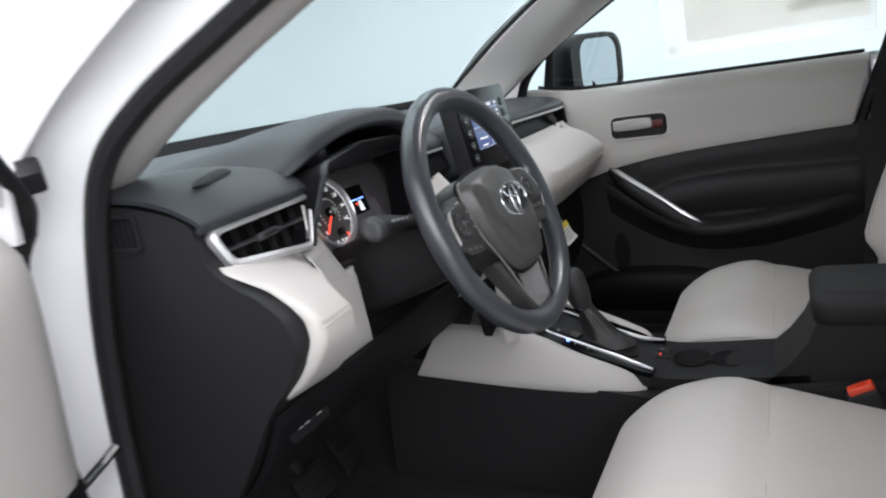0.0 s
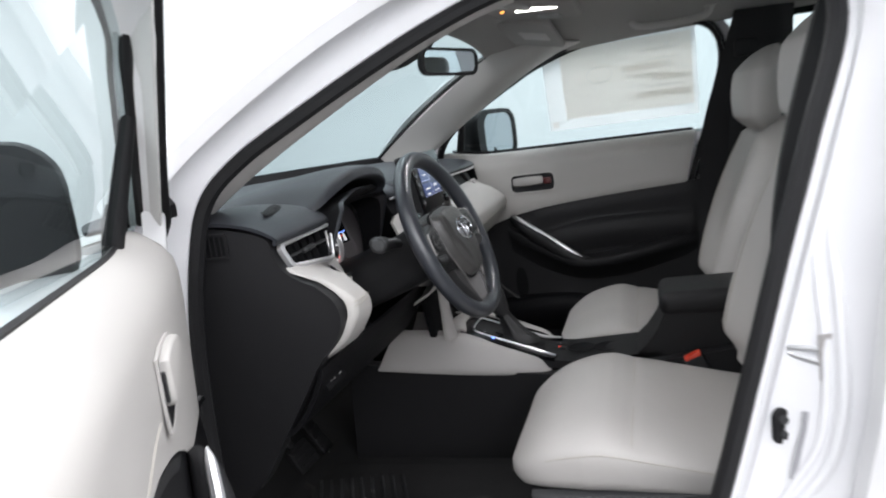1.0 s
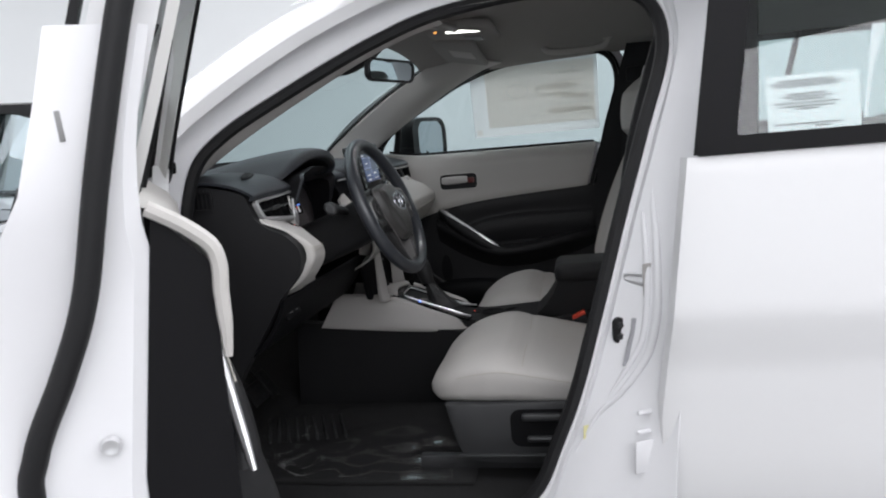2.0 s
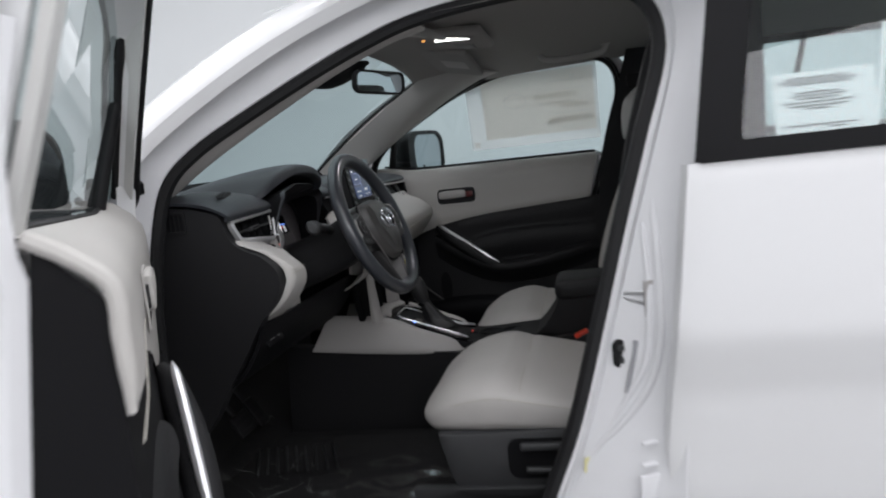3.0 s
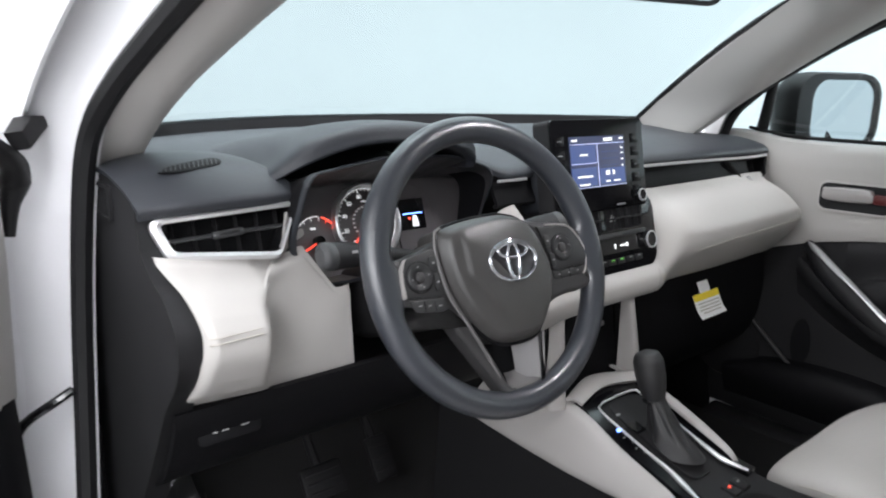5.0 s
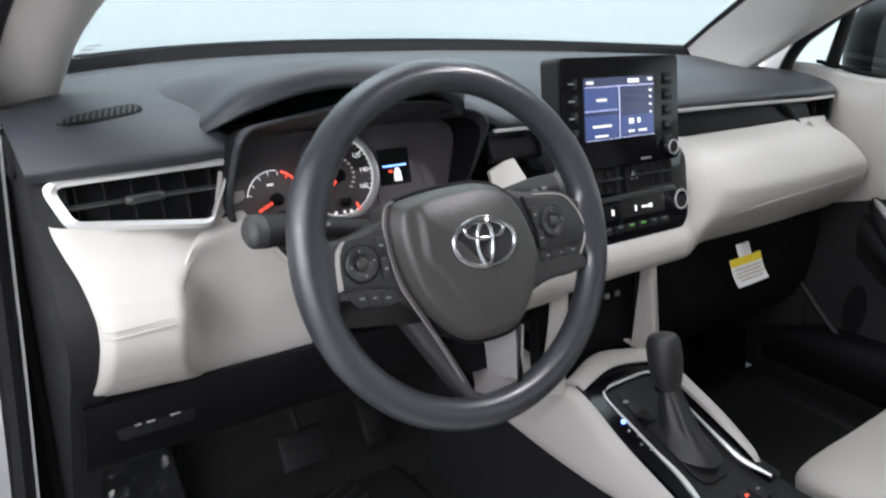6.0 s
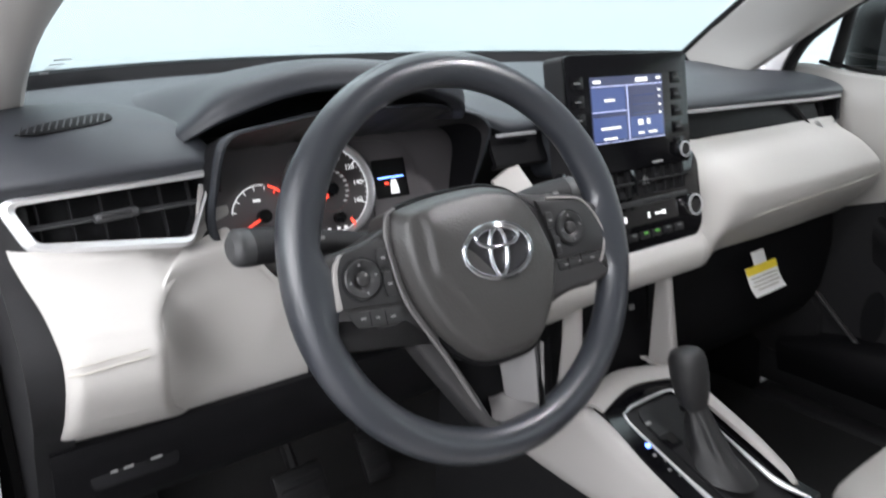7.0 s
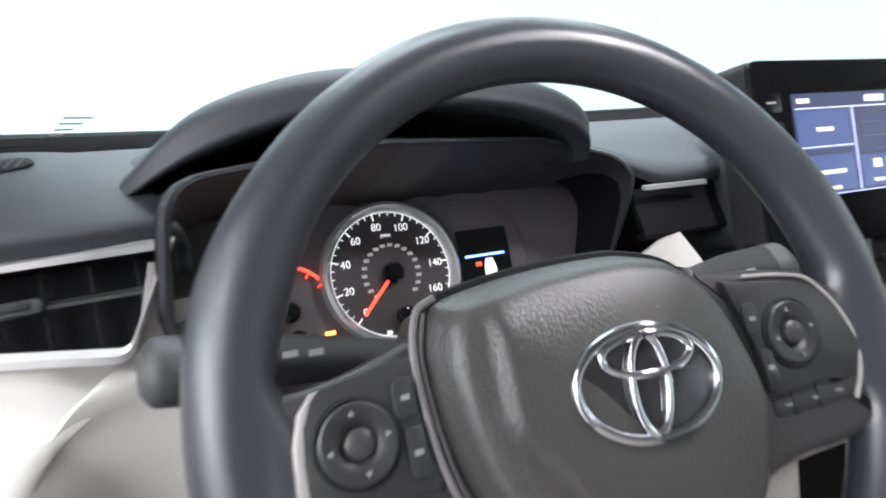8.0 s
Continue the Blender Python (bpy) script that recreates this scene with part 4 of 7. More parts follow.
# ---- rear doors ----
def rear_door(side):
    f = (lambda p: p) if side < 0 else mir
    d = thing("rear_door", "white closed rear door with a black framed window", "car door", f((-0.88, -1.0, 0.45)))
    zs = frange(0.36, 1.045, 44)
    rows = []
    for z in zs:
        y0 = -0.53 - 0.05 * max(0.0, z - 0.62) / 0.43 - 0.0 * z
        x = side_x(z)
        ys = [y0] + [y0 - 0.006, y0 - 0.02] + frange(y0 - 0.06, -1.46, 12)
        dxs = [-0.03, -0.004, 0.0] + [0.0] * 12
        und = -0.30 * min(0.09, max(0.0, 0.80 - z)) - 0.16 * max(0.0, 0.71 - z)
        rows.append([(XC + side * (x + dx + 0.9 * und - 0.012 * ((y + 0.2) / 1.6) ** 2), y, z) for y, dx in zip(ys, dxs)])
    part("outer_panel", sheet(rows), PAINT, d, "white painted door skin")
    # black window frame: pillar cover, lower strip, upper strip
    def wx(z, dx=0.0):
        return XC + side * (side_x(z) + dx)
    cov = [[(wx(z, dx), y, z) for y in ys] for z, ys, dx in ((1.048, (-0.594, -0.62, -0.652), 0.004), (1.15, (-0.610, -0.635, -0.668), 0.004), (1.27, (-0.630, -0.655, -0.688), 0.003), (1.40, (-0.650, -0.675, -0.706), 0.002))]
    part("pillar_cover", loft(cov, 8, 8, 0.006), BLACK, d, "black pillar cover")
    part("lower_strip", loft([[(wx(z, 0.006), y, z) for y in (-0.60, -0.9, -1.2, -1.46)] for z in (1.046, 1.060, 1.072)], 8, 16, 0.005), BLACK, d, "black waist strip")
    part("upper_strip", loft([[(wx(z, 0.004), y, z) for y in (-0.66, -0.9, -1.2, -1.46)] for z in (1.355, 1.39, 1.42)], 8, 16, 0.005), BLACK, d, "black upper frame")
    g = part("window_pane", sheet([[(wx(z, -0.006), y, z) for y in frange(-0.66, -1.46, 8)] for z in frange(1.04, 1.40, 8)]), GLASS, d, "tinted window glass")
    g.visible_shadow = False
    part("divider_bar", tube([(wx(1.06, -0.01), -1.16, 1.06), (wx(1.38, -0.01), -1.22, 1.38)], 0.010, 8), RUBBER, d, "thin black divider bar")
    part("inner_trim", sheet([[(XC + side * (0.72 - 0.02 * k), y, z) for y in frange(-0.66, -1.5, 8)] for k, z in ((1, 0.42), (0, 0.8), (0.2, 1.03), (-2.5, 1.052))]), DARK, d, "black inner trim")
    # white roof side above the doors
    part("roof_side", loft([[(wx(1.425, 0.0), y, 1.425), (wx(1.45, -0.03), y, 1.455), (XC + side * 0.66, y, 1.462)] for y in (0.0, -0.5, -1.0, -1.6, -2.1)], 20, 8, 0.006), PAINT, car, "white roof side rail")
    return d


for side in (-1, 1):
    rear_door(side)
    f = (lambda p: p) if side < 0 else mir
    # middle pillar: inside trim and white outside
    part("pillar_trim", loft([[f((-0.69, -0.47, 0.45)), f((-0.70, -0.485, 0.8)), f((-0.66, -0.512, 1.05)), f((-0.60, -0.615, 1.375))],
                              [f((-0.67, -0.60, 0.45)), f((-0.68, -0.63, 0.8)), f((-0.635, -0.67, 1.05)), f((-0.57, -0.70, 1.37))],
                              [f((-0.70, -0.72, 0.45)), f((-0.71, -0.72, 0.8)), f((-0.66, -0.74, 1.05)), f((-0.60, -0.76, 1.37))]], 10, 20, 0.01), DARK, car, "black middle pillar trim")
    part("middle_pillar", loft([[f((-0.800, -0.335, 0.415)), f((-0.79, -0.425, 0.64)), f((-0.775, -0.475, 0.80)), f((-0.755, -0.52, 0.95)), f((-0.73, -0.565, 1.09)), f((-0.705, -0.605, 1.235)), f((-0.68, -0.60, 1.33))],
                                [f((-0.822, -0.37, 0.39)), f((-0.815, -0.465, 0.62)), f((-0.80, -0.51, 0.79)), f((-0.78, -0.55, 0.95)), f((-0.755, -0.59, 1.09)), f((-0.73, -0.63, 1.235)), f((-0.705, -0.64, 1.35))],
                                [f((-0.838, -0.44, 0.385)), f((-0.84, -0.52, 0.60)), f((-0.832, -0.55, 0.78)), f((-0.815, -0.585, 0.95)), f((-0.79, -0.615, 1.09)), f((-0.765, -0.66, 1.235)), f((-0.735, -0.67, 1.37))],
                                [f((-0.87, -0.55, 0.385)), f((-0.87, -0.56, 0.60)), f((-0.865, -0.59, 0.78)), f((-0.85, -0.61, 0.95)), f((-0.83, -0.635, 1.09)), f((-0.80, -0.68, 1.235)), f((-0.765, -0.70, 1.38))]], 24, 40, 0.006), PRIMER, car, "white painted middle pillar")
    part("hinge_jamb", loft([[f((-0.728, 0.432, 1.06)), f((-0.735, 0.44, 0.8)), f((-0.755, 0.425, 0.56)), f((-0.775, 0.36, 0.45))], [f((-0.79, 0.445, 1.06)), f((-0.79, 0.45, 0.8)), f((-0.80, 0.44, 0.56)), f((-0.80, 0.40, 0.42))],
                             [f((-0.885, 0.50, 1.05)), f((-0.89, 0.50, 0.8)), f((-0.89, 0.50, 0.56)), f((-0.88, 0.50, 0.40))]], 12, 24, 0.006), PRIMER, car, "white painted hinge jamb")

part("pillar_cover", sheet([[(x, y0 + (-0.74 - y0) * k, z) for k in (0.0, 0.04, 0.5, 1.0)] for z, x, y0 in ((1.035, 0.722, -0.522), (1.16, 0.705, -0.562), (1.27, 0.690, -0.600), (1.385, 0.665, -0.630))]), DARK, car, "black cover beside the window")
# fittings on the driver's middle pillar
mp = frame_at((-0.7975, -0.5245, 0.838), (0.35, -1, 0), (0, 0, 1))
st = part("striker", box(0.022, 0.060, 0.003, off(mp, 0.006, 0, 0.002), 0.0012), SILVERPL, car, "metal door striker")
part("striker_loop", tube([(-0.799, -0.524, 0.850), (-0.776, -0.497, 0.846), (-0.772, -0.494, 0.841), (-0.776, -0.497, 0.836), (-0.799, -0.524, 0.832)], 0.0034, 8, 20), CHROME, st)
hm = frame_at((-0.7845, -0.4735, 0.7514), (0.5, -0.85, 0.0), (0.10, -0.20, 1))
gr = part("grommet", prism(rrect(0.022, 0.046, 0.0105, 6), 0.007, off(hm, 0, 0, 0.004), 0.003), RUBBER, car, "black rubber grommet")
part("grommet_pin", lathe([(0.0, 0.006), (0.005, 0.0055), (0.006, 0.0)], off(hm, 0.0, -0.010, 0.010), 12), GREYM, gr)
part("grommet_pin", lathe([(0.0, 0.006), (0.005, 0.0055), (0.006, 0.0)], off(hm, 0.0, 0.010, 0.010), 12), GREYM, gr)
part("pillar_slot", band([(-0.8026, -0.5046, 0.7745), (-0.8050, -0.5010, 0.752), (-0.8070, -0.4950, 0.7326), (-0.8105, -0.4848, 0.6925)], 0.0022, 0.011, 14, (0.45, -0.85, -0.2)), SEALER, car, "grey slot in the pillar")
part("pillar_bead", tube([(-0.762, -0.5285, 0.955), (-0.7722, -0.5291, 0.9238), (-0.7901, -0.5299, 0.8725), (-0.8057, -0.5269, 0.813), (-0.8149, -0.5152, 0.7437), (-0.8105, -0.487, 0.690), (-0.806, -0.452, 0.636)], [0.002, 0.005, 0.006, 0.006, 0.006, 0.005, 0.001], 12, 40), PRIMER, car, "pressed bead in the pillar")
part("pillar_bead", tube([(-0.758, -0.548, 0.995), (-0.769, -0.5454, 0.967), (-0.7926, -0.5466, 0.9074), (-0.8177, -0.5427, 0.8149), (-0.8242, -0.5352, 0.7635), (-0.8228, -0.5181, 0.7097), (-0.8128, -0.4708, 0.6429), (-0.8034, -0.4324, 0.6021), (-0.799, -0.3903, 0.5325)], [0.001, 0.004, 0.007, 0.008, 0.008, 0.007, 0.005, 0.004, 0.001], 12, 50), PRIMER, car, "pressed bead in the pillar")
part("pillar_label", box(0.012, 0.026, 0.001, frame_at((-0.8022, -0.4118, 0.5703), (0.45, -0.85, 0), (0.08, -0.45, 1)), 0), LABELY, car, "small pale yellow label")
for z, x, y in ((0.6214, -0.8375, -0.5191), (0.5881, -0.8415, -0.5164)):
    part("hinge_bracket", box(0.044, 0.007, 0.006, frame_at((x + 0.001, y, z), (0.4, -1, 0), (0, 0, 1)), 0.0025), PRIMER, car, "white hinge bracket")
part("hinge_cover", box(0.050, 0.060, 0.004, frame_at((-0.8445, -0.5135, 0.5450), (0.45, -1, 0), (-0.12, 0, 1)), 0.0015), PRIMER, car, "white hinge cover plate")
# black corner patch at the foot of the driver's screen pillar
part("pillar_garnish", prism([(0.0, 0.0), (0.055, 0.020), (0.062, 0.030), (0.018, 0.034), (-0.010, 0.020)], 0.020, frame_at((-0.783, 0.3405, 1.083), (0.60, 0.80, 0.05), (-0.1, 0.1, 1)), 0.003), DARK, car, "black corner patch")

# ---- dashboard ----
dash = thing("dashboard", "charcoal and pale beige dashboard with chrome edged vents", "dashboard", (XC, 0.35, 0.80))


def dash_sec(x):
    s = abs(x - XC) / 0.68
    yb = 0.87 - 0.30 * s ** 2.4
    z1 = 1.070 - 0.010 * s
    return [(x, yb, 1.070), (x, 0.6 - 0.12 * s * s, 1.074), (x, 0.42 - 0.04 * s, z1), (x, 0.30, 1.064 - 0.006 * s), (x, 0.235, 1.045), (x, 0.214, 1.032), (x, 0.216, 1.022)]


part("dash_top", loft([dash_sec(x)[:4] + [(x, 0.264, 1.057), (x, 0.252, 1.051), (x, 0.248, 1.044)] for x in (-0.250, -0.205)] + [dash_sec(x) for x in (-0.165, -0.1, 0.0, 0.2, 0.4, 0.55, 0.665)], 40, 28, 0.008), DASH, dash, "charcoal soft dash top")
part("dash_top_driver", loft([[*dash_sec(x)[:3], (x, 0.365, 1.058), (x, 0.350, 1.03)] for x in (-0.705, -0.62, -0.52, -0.36, -0.2, -0.165)], 30, 22, 0.008), DASH, dash, "charcoal soft dash top")
# left pod, slightly raised
part("vent_pod", loft([[(-0.708, 0.40, 1.045), (-0.706, 0.33, 1.062), (-0.705, 0.26, 1.052), (-0.702, 0.214, 1.030), (-0.700, 0.216, 1.016)],
                       [(-0.66, 0.41, 1.066), (-0.655, 0.33, 1.074), (-0.65, 0.25, 1.062), (-0.645, 0.205, 1.034), (-0.645, 0.208, 1.020)],
                       [(-0.59, 0.40, 1.068), (-0.585, 0.32, 1.075), (-0.58, 0.245, 1.063), (-0.575, 0.202, 1.036), (-0.575, 0.204, 1.022)],
                       [(-0.55, 0.38, 1.055), (-0.54, 0.31, 1.064), (-0.53, 0.24, 1.055), (-0.524, 0.203, 1.034), (-0.522, 0.206, 1.022)],
                       [(-0.54, 0.37, 1.02), (-0.525, 0.31, 1.03), (-0.517, 0.25, 1.03), (-0.515, 0.215, 1.02), (-0.515, 0.215, 1.0)]], 26, 20, 0.006), DASH, dash, "charcoal vent pod")
ds = frame_at((-0.628, 0.2545, 1.0652), (0.99, 0.15, 0.08), (-0.1, 0.93, 0.34))
sl = part("defrost_slot", prism(smooth_outline([(-0.040, -0.004), (-0.02, 0.006), (0.02, 0.010), (0.037, 0.008), (0.038, -0.003), (0.02, -0.009), (-0.02, -0.010)], 40), 0.0016, ds, 0.0006), BLACK, dash, "black mesh defrost slot")
for k in range(13):
    part("slot_fin", box(0.0012, 0.014, 0.0010, off(ds, -0.034 + k * 0.0056, 0.0, 0.0018, -28), 0), GREYM, sl)
# end panel towards the open door
E1 = smooth_outline([(0.42, 1.045), (0.36, 1.055), (0.29, 1.047), (0.235, 1.03), (0.224, 1.005), (0.213, 0.978), (0.186, 0.958), (0.160, 0.946), (0.133, 0.920), (0.127, 0.890), (0.140, 0.858), (0.178, 0.816), (0.215, 0.76), (0.27, 0.68), (0.33, 0.60), (0.43, 0.56), (0.44, 0.80)], 72)
for side in (-1, 1):
    x = -0.694 if side < 0 else mir((-0.694, 0, 0))[0]
    outline = E1 if side < 0 else [(max(y, 0.25), z) for y, z in E1]
    part("end_panel", prism(outline, 0.03, frame_at((x - (0.006 if side < 0 else 0.0), 0, 0), (0, 1, 0), (0, 0, 1)), 0.0), DARK, dash, "black dash end panel")
sm = frame_at((-0.7003, 0.326, 1.024), (0, -1, 0), (0, 0, 1))
ss = part("side_air_slot", ring(rrect(0.056, 0.042, 0.007, 5), rrect(0.047, 0.033, 0.004, 5), 0.0045, sm), DARK, dash, "small framed side air slot")
part("slot_back", prism(rrect(0.048, 0.034, 0.004, 5), 0.001, sm), BLACK, ss)
for k in range(4):
    part("side_slot_fin", box(0.0022, 0.031, 0.003, off(sm, -0.014 + k * 0.0095, 0.0, 0.0016), 0.0), DARK, ss)

# pale driver trim: a padded lobe, and a recessed knee trim beside it
PAD = [(0.205, 0.985), (0.188, 0.968), (0.150, 0.950), (0.118, 0.925), (0.108, 0.908), (0.112, 0.880), (0.138, 0.845), (0.168, 0.815), (0.20, 0.800)]


def pad_sec(x, dy=0.0, dz=0.0, k=1.0):
    return [(x, 0.20 + (y - 0.20) * k + dy, z + dz) for y, z in PAD]


def table(rows, z, k=1):
    """Smooth reading of column k of rows at height z (first column rises)."""
    zs = [r[0] for r in rows]
    i = max(0, min(len(rows) - 2, sum(1 for q in zs if q <= z) - 1))
    t = min(1.0, max(0.0, (z - zs[i]) / (zs[i + 1] - zs[i])))
    v = [rows[j][k] for j in (max(0, i - 1), i, i + 1, min(len(rows) - 1, i + 2))]
    return 0.5 * (2 * v[1] + (v[2] - v[0]) * t + (2 * v[0] - 5 * v[1] + 4 * v[2] - v[3]) * t * t + (3 * v[1] - v[0] - 3 * v[2] + v[3]) * t ** 3)


# height, left edge x, left edge y, front y, crease x
LOBE = [(0.800, -0.684, 0.192, 0.196, -0.556), (0.815, -0.683, 0.177, 0.179, -0.577), (0.835, -0.681, 0.156, 0.148, -0.591), (0.857, -0.679, 0.138, 0.127, -0.599), (0.888, -0.676, 0.122, 0.109, -0.603), (0.913, -0.675, 0.124, 0.110, -0.602),
        (0.930, -0.677, 0.136, 0.125, -0.599), (0.940, -0.679, 0.147, 0.138, -0.592), (0.947, -0.681, 0.155, 0.147, -0.583), (0.952, -0.683, 0.163, 0.155, -0.572), (0.957, -0.685, 0.174, 0.166, -0.557), (0.963, -0.687, 0.188, 0.180, -0.534), (0.970, -0.689, 0.203, 0.196, -0.512), (0.985, -0.690, 0.209, 0.205, -0.516)]


def lobe_top(x):
    """Upper border: under the vent frame, then up beside it."""
    return 0.979 - 0.13 * max(0.0, x + 0.69) if x < -0.556 else min(0.9885, 0.9616 + (x + 0.556) * 1.0)


def trim_bottom(x):
    return 0.8145 - 0.0165 * (x + 0.681) / 0.223


def lobe_y(x, z):
    y = table(LOBE, z, 3) + 0.62 * max(0.0, x + 0.590) * min(1.0, max(0.0, (z - 0.932) / 0.015))
    return min(y, 0.203 + 0.10 * max(0.0, x + 0.575))


def knee_y(x, z):
    base = 0.199 + 0.010 * (z - 0.80) / 0.16
    xc = table(LOBE, z, 4)
    edge = min(base, lobe_y(xc, z) + 0.016 * min(1.0, max(0.0, (z - 0.806) / 0.03)))
    return base - (base - edge) * math.exp(-max(0.0, x - xc) / 0.034)


lobe_rows, knee_rows = [], []
for i in range(80):
    s = i / 79
    row = []
    for j in range(30):
        u = j / 29
        z = 0.810 + 0.168 * s
        xl, xr = table(LOBE, z, 1), table(LOBE, z, 4)
        x = xl + (xr - xl) * (u if 0.12 < u < 0.88 else (0.12 * (1 - math.cos(u / 0.12 * math.pi / 2)) if u < 0.5 else 1 - 0.12 * (1 - math.cos((1 - u) / 0.12 * math.pi / 2))))
        zz = trim_bottom(x) + (lobe_top(x) - trim_bottom(x)) * s
        y = lobe_y(x, z)
        dl, dr = min(1.0, (x - xl) / 0.011), min(1.0, (xr - x) / (0.013 * min(4.0, math.hypot(1.0, (table(LOBE, z + 0.002, 4) - table(LOBE, z - 0.002, 4)) / 0.004))))
        y += (table(LOBE, z, 2) - table(LOBE, z, 3) + 0.003) * (1 - math.sqrt(max(0.0, 1 - (1 - dl) ** 2))) + (max(0.0, knee_y(xr, z) - lobe_y(xr, z)) + 0.001) * (1 - math.sqrt(max(0.0, 1 - (1 - dr) ** 2)))
        row.append((x, y, zz))
    lobe_rows.append(row)
    row = []
    for j in range(28):
        z = 0.810 + 0.158 * s
        x0 = table(LOBE, z, 4) - 0.003
        x = x0 + (-0.440 - x0) * (j / 27) ** 1.5
        top = 0.968 - 0.060 * min(1.0, max(0.0, (x + 0.515) / 0.045))
        zz = trim_bottom(x) + (top - trim_bottom(x)) * s
        row.append((x, knee_y(x, z) + 0.03 * max(0.0, (x + 0.450) / 0.010) ** 2, zz))
    knee_rows.append(row)
part("pad_left", sheet(lobe_rows), BEIGE, dash, "pale beige stitched trim pad")
part("knee_trim", sheet(knee_rows), BEIGE_PL, dash, "pale beige knee trim")
for dz, r in ((0.0, 0.0010), (0.0065, 0.0007)):
    part("pad_seam", tube([(x, table(LOBE, 0.906, 3) - 0.0006 + (0.004 if x < -0.672 else 0.0), 0.907 + dz + 0.06 * (-0.64 - x) * -0.5) for x in (-0.674, -0.665, -0.65, -0.635, -0.619)], r, 6, 12), FAINT, dash, "stitched seam")
# lower dark panel
part("lower_panel", loft([[(x, 0.185, 0.812), (x, 0.190, 0.79), (x, 0.215, 0.745), (x, 0.26, 0.700), (x, 0.36, 0.675), (x, 0.60, 0.70)] for x in (-0.69, -0.5, -0.3, -0.13)], 20, 16, 0.008), BLACK, dash, "black lower dash panel")
sp = frame_at((-0.625, 0.197, 0.771), (1, 0, 0), (0, 0.28, 1))
part("switch_bank", prism(rrect(0.075, 0.026, 0.006), 0.004, off(sp, 0.0, 0, 0.004), 0.001), BLACK, dash, "small black switch bank")
for k, w in ((-0.018, 0.006), (-0.006, 0.008), (0.018, 0.010)):
    part("switch_icon", box(w, 0.005, 0.0006, off(sp, k, 0.001, 0.0086), 0), ICON, dash)

# air vents: chrome frame round a dark recess with fins
def round_poly(pts, radii, n=6):
    out = []
    for i, p in enumerate(pts):
        p = Vector(p)
        a = (Vector(pts[i - 1]) - p).normalized()
        b = (Vector(pts[(i + 1) % len(pts)]) - p).normalized()
        h = math.acos(max(-1, min(1, a.dot(b)))) / 2
        d = radii[i] / math.tan(h)
        p0, p1 = p + a * d, p + b * d
        for k in range(n):
            t = k / (n - 1)
            out.append(tuple((p0 * (1 - t) ** 2 + p * 2 * t * (1 - t) + p1 * t * t)))
    return out


def inset(pts, widths):
    """Polygon (clockwise) moved inwards, edge i (from point i to the next) by widths[i]."""
    lines = []
    for i, p in enumerate(pts):
        p, q = Vector(p), Vector(pts[(i + 1) % len(pts)])
        d = (q - p).normalized()
        lines.append((p + Vector((d.y, -d.x)) * widths[i], d))
    out = []
    for i in range(len(pts)):
        (p, d), (q, e) = lines[i - 1], lines[i]
        t = ((q - p).x * e.y - (q - p).y * e.x) / (d.x * e.y - d.y * e.x)
        out.append(tuple(p + d * t))
    return out


def vent(corners, widths, r_out, r_in, fins, blade, edge=None):
    T, R, B, L = (Vector(p) for p in corners)
    vm = frame_at(T, R - T, ((T + R) / 2 - (B + L) / 2).normalized())
    inv = vm.inverted()
    P = [tuple((inv @ p).xy) for p in (T, R, B, L)]
    Q = inset(P, widths)
    po, pi = round_poly(P, r_out), round_poly(Q, r_in)
    pm = [((a[0] + b[0]) / 2, (a[1] + b[1]) / 2) for a, b in zip(po, pi)]
    v = part("air_vent", sheet([[vm @ Vector((x, y, z)) for x, y in pi] for z in (0.001, -0.034)] + [[vm @ Vector((pi[0][0] * 0.02 + 0.08, -0.03 + pi[0][1] * 0.02, -0.034)) for x, y in pi]], closed=True), BLACK, dash, "dark air vent with chrome edge")
    rows = [[vm @ Vector((x, y, z)) for x, y in o] for o, z in ((po, -0.006), (po, 0.0025), (pm, 0.0050), (pi, 0.0025), (pi, -0.006))]
    part("vent_frame", sheet(rows, closed=True), edge or CHROME, v, "satin vent frame")
    xs = [q[0] for q in Q]
    for k in range(fins):
        x = min(xs) + (max(xs) - min(xs)) * (k + 0.7) / (fins + 0.4)
        seg = []
        for i in range(4):
            (x0, y0), (x1, y1) = Q[i], Q[(i + 1) % 4]
            if (x0 - x) * (x1 - x) < 0:
                seg.append(y0 + (y1 - y0) * (x - x0) / (x1 - x0))
        if len(seg) == 2:
            hi, lo = max(seg), min(seg)
            part("vent_fin", box(0.0008, hi - lo - 0.002, 0.010, off(vm, x, (hi + lo) / 2, -0.018) @ pose(0, 0, 0, 0, 4, 0), 0), DARK, v)
    if blade:
        m0, m1 = Vector(Q[0]).lerp(Vector(Q[3]), 0.62), Vector(Q[1]).lerp(Vector(Q[2]), 0.40)
        part("vent_blade", band([vm @ Vector((m0.x, m0.y, -0.008)), vm @ Vector((m1.x, m1.y, -0.008))], 0.007, 0.0022, 4, (0, -0.12, 1)), GREYM, v, "vent blade")
        mid = m0.lerp(m1, 0.5)
        part("vent_tab", box(0.036, 0.0085, 0.012, off(vm, mid.x - 0.002, mid.y, -0.0035, 2), 0.0035, 3), GREYM, v, "vent tab")
        part("tab_inlay", box(0.024, 0.0036, 0.002, off(vm, mid.x - 0.002, mid.y + 0.0005, 0.0025, 2), 0.0009), DARK, v)
    return v


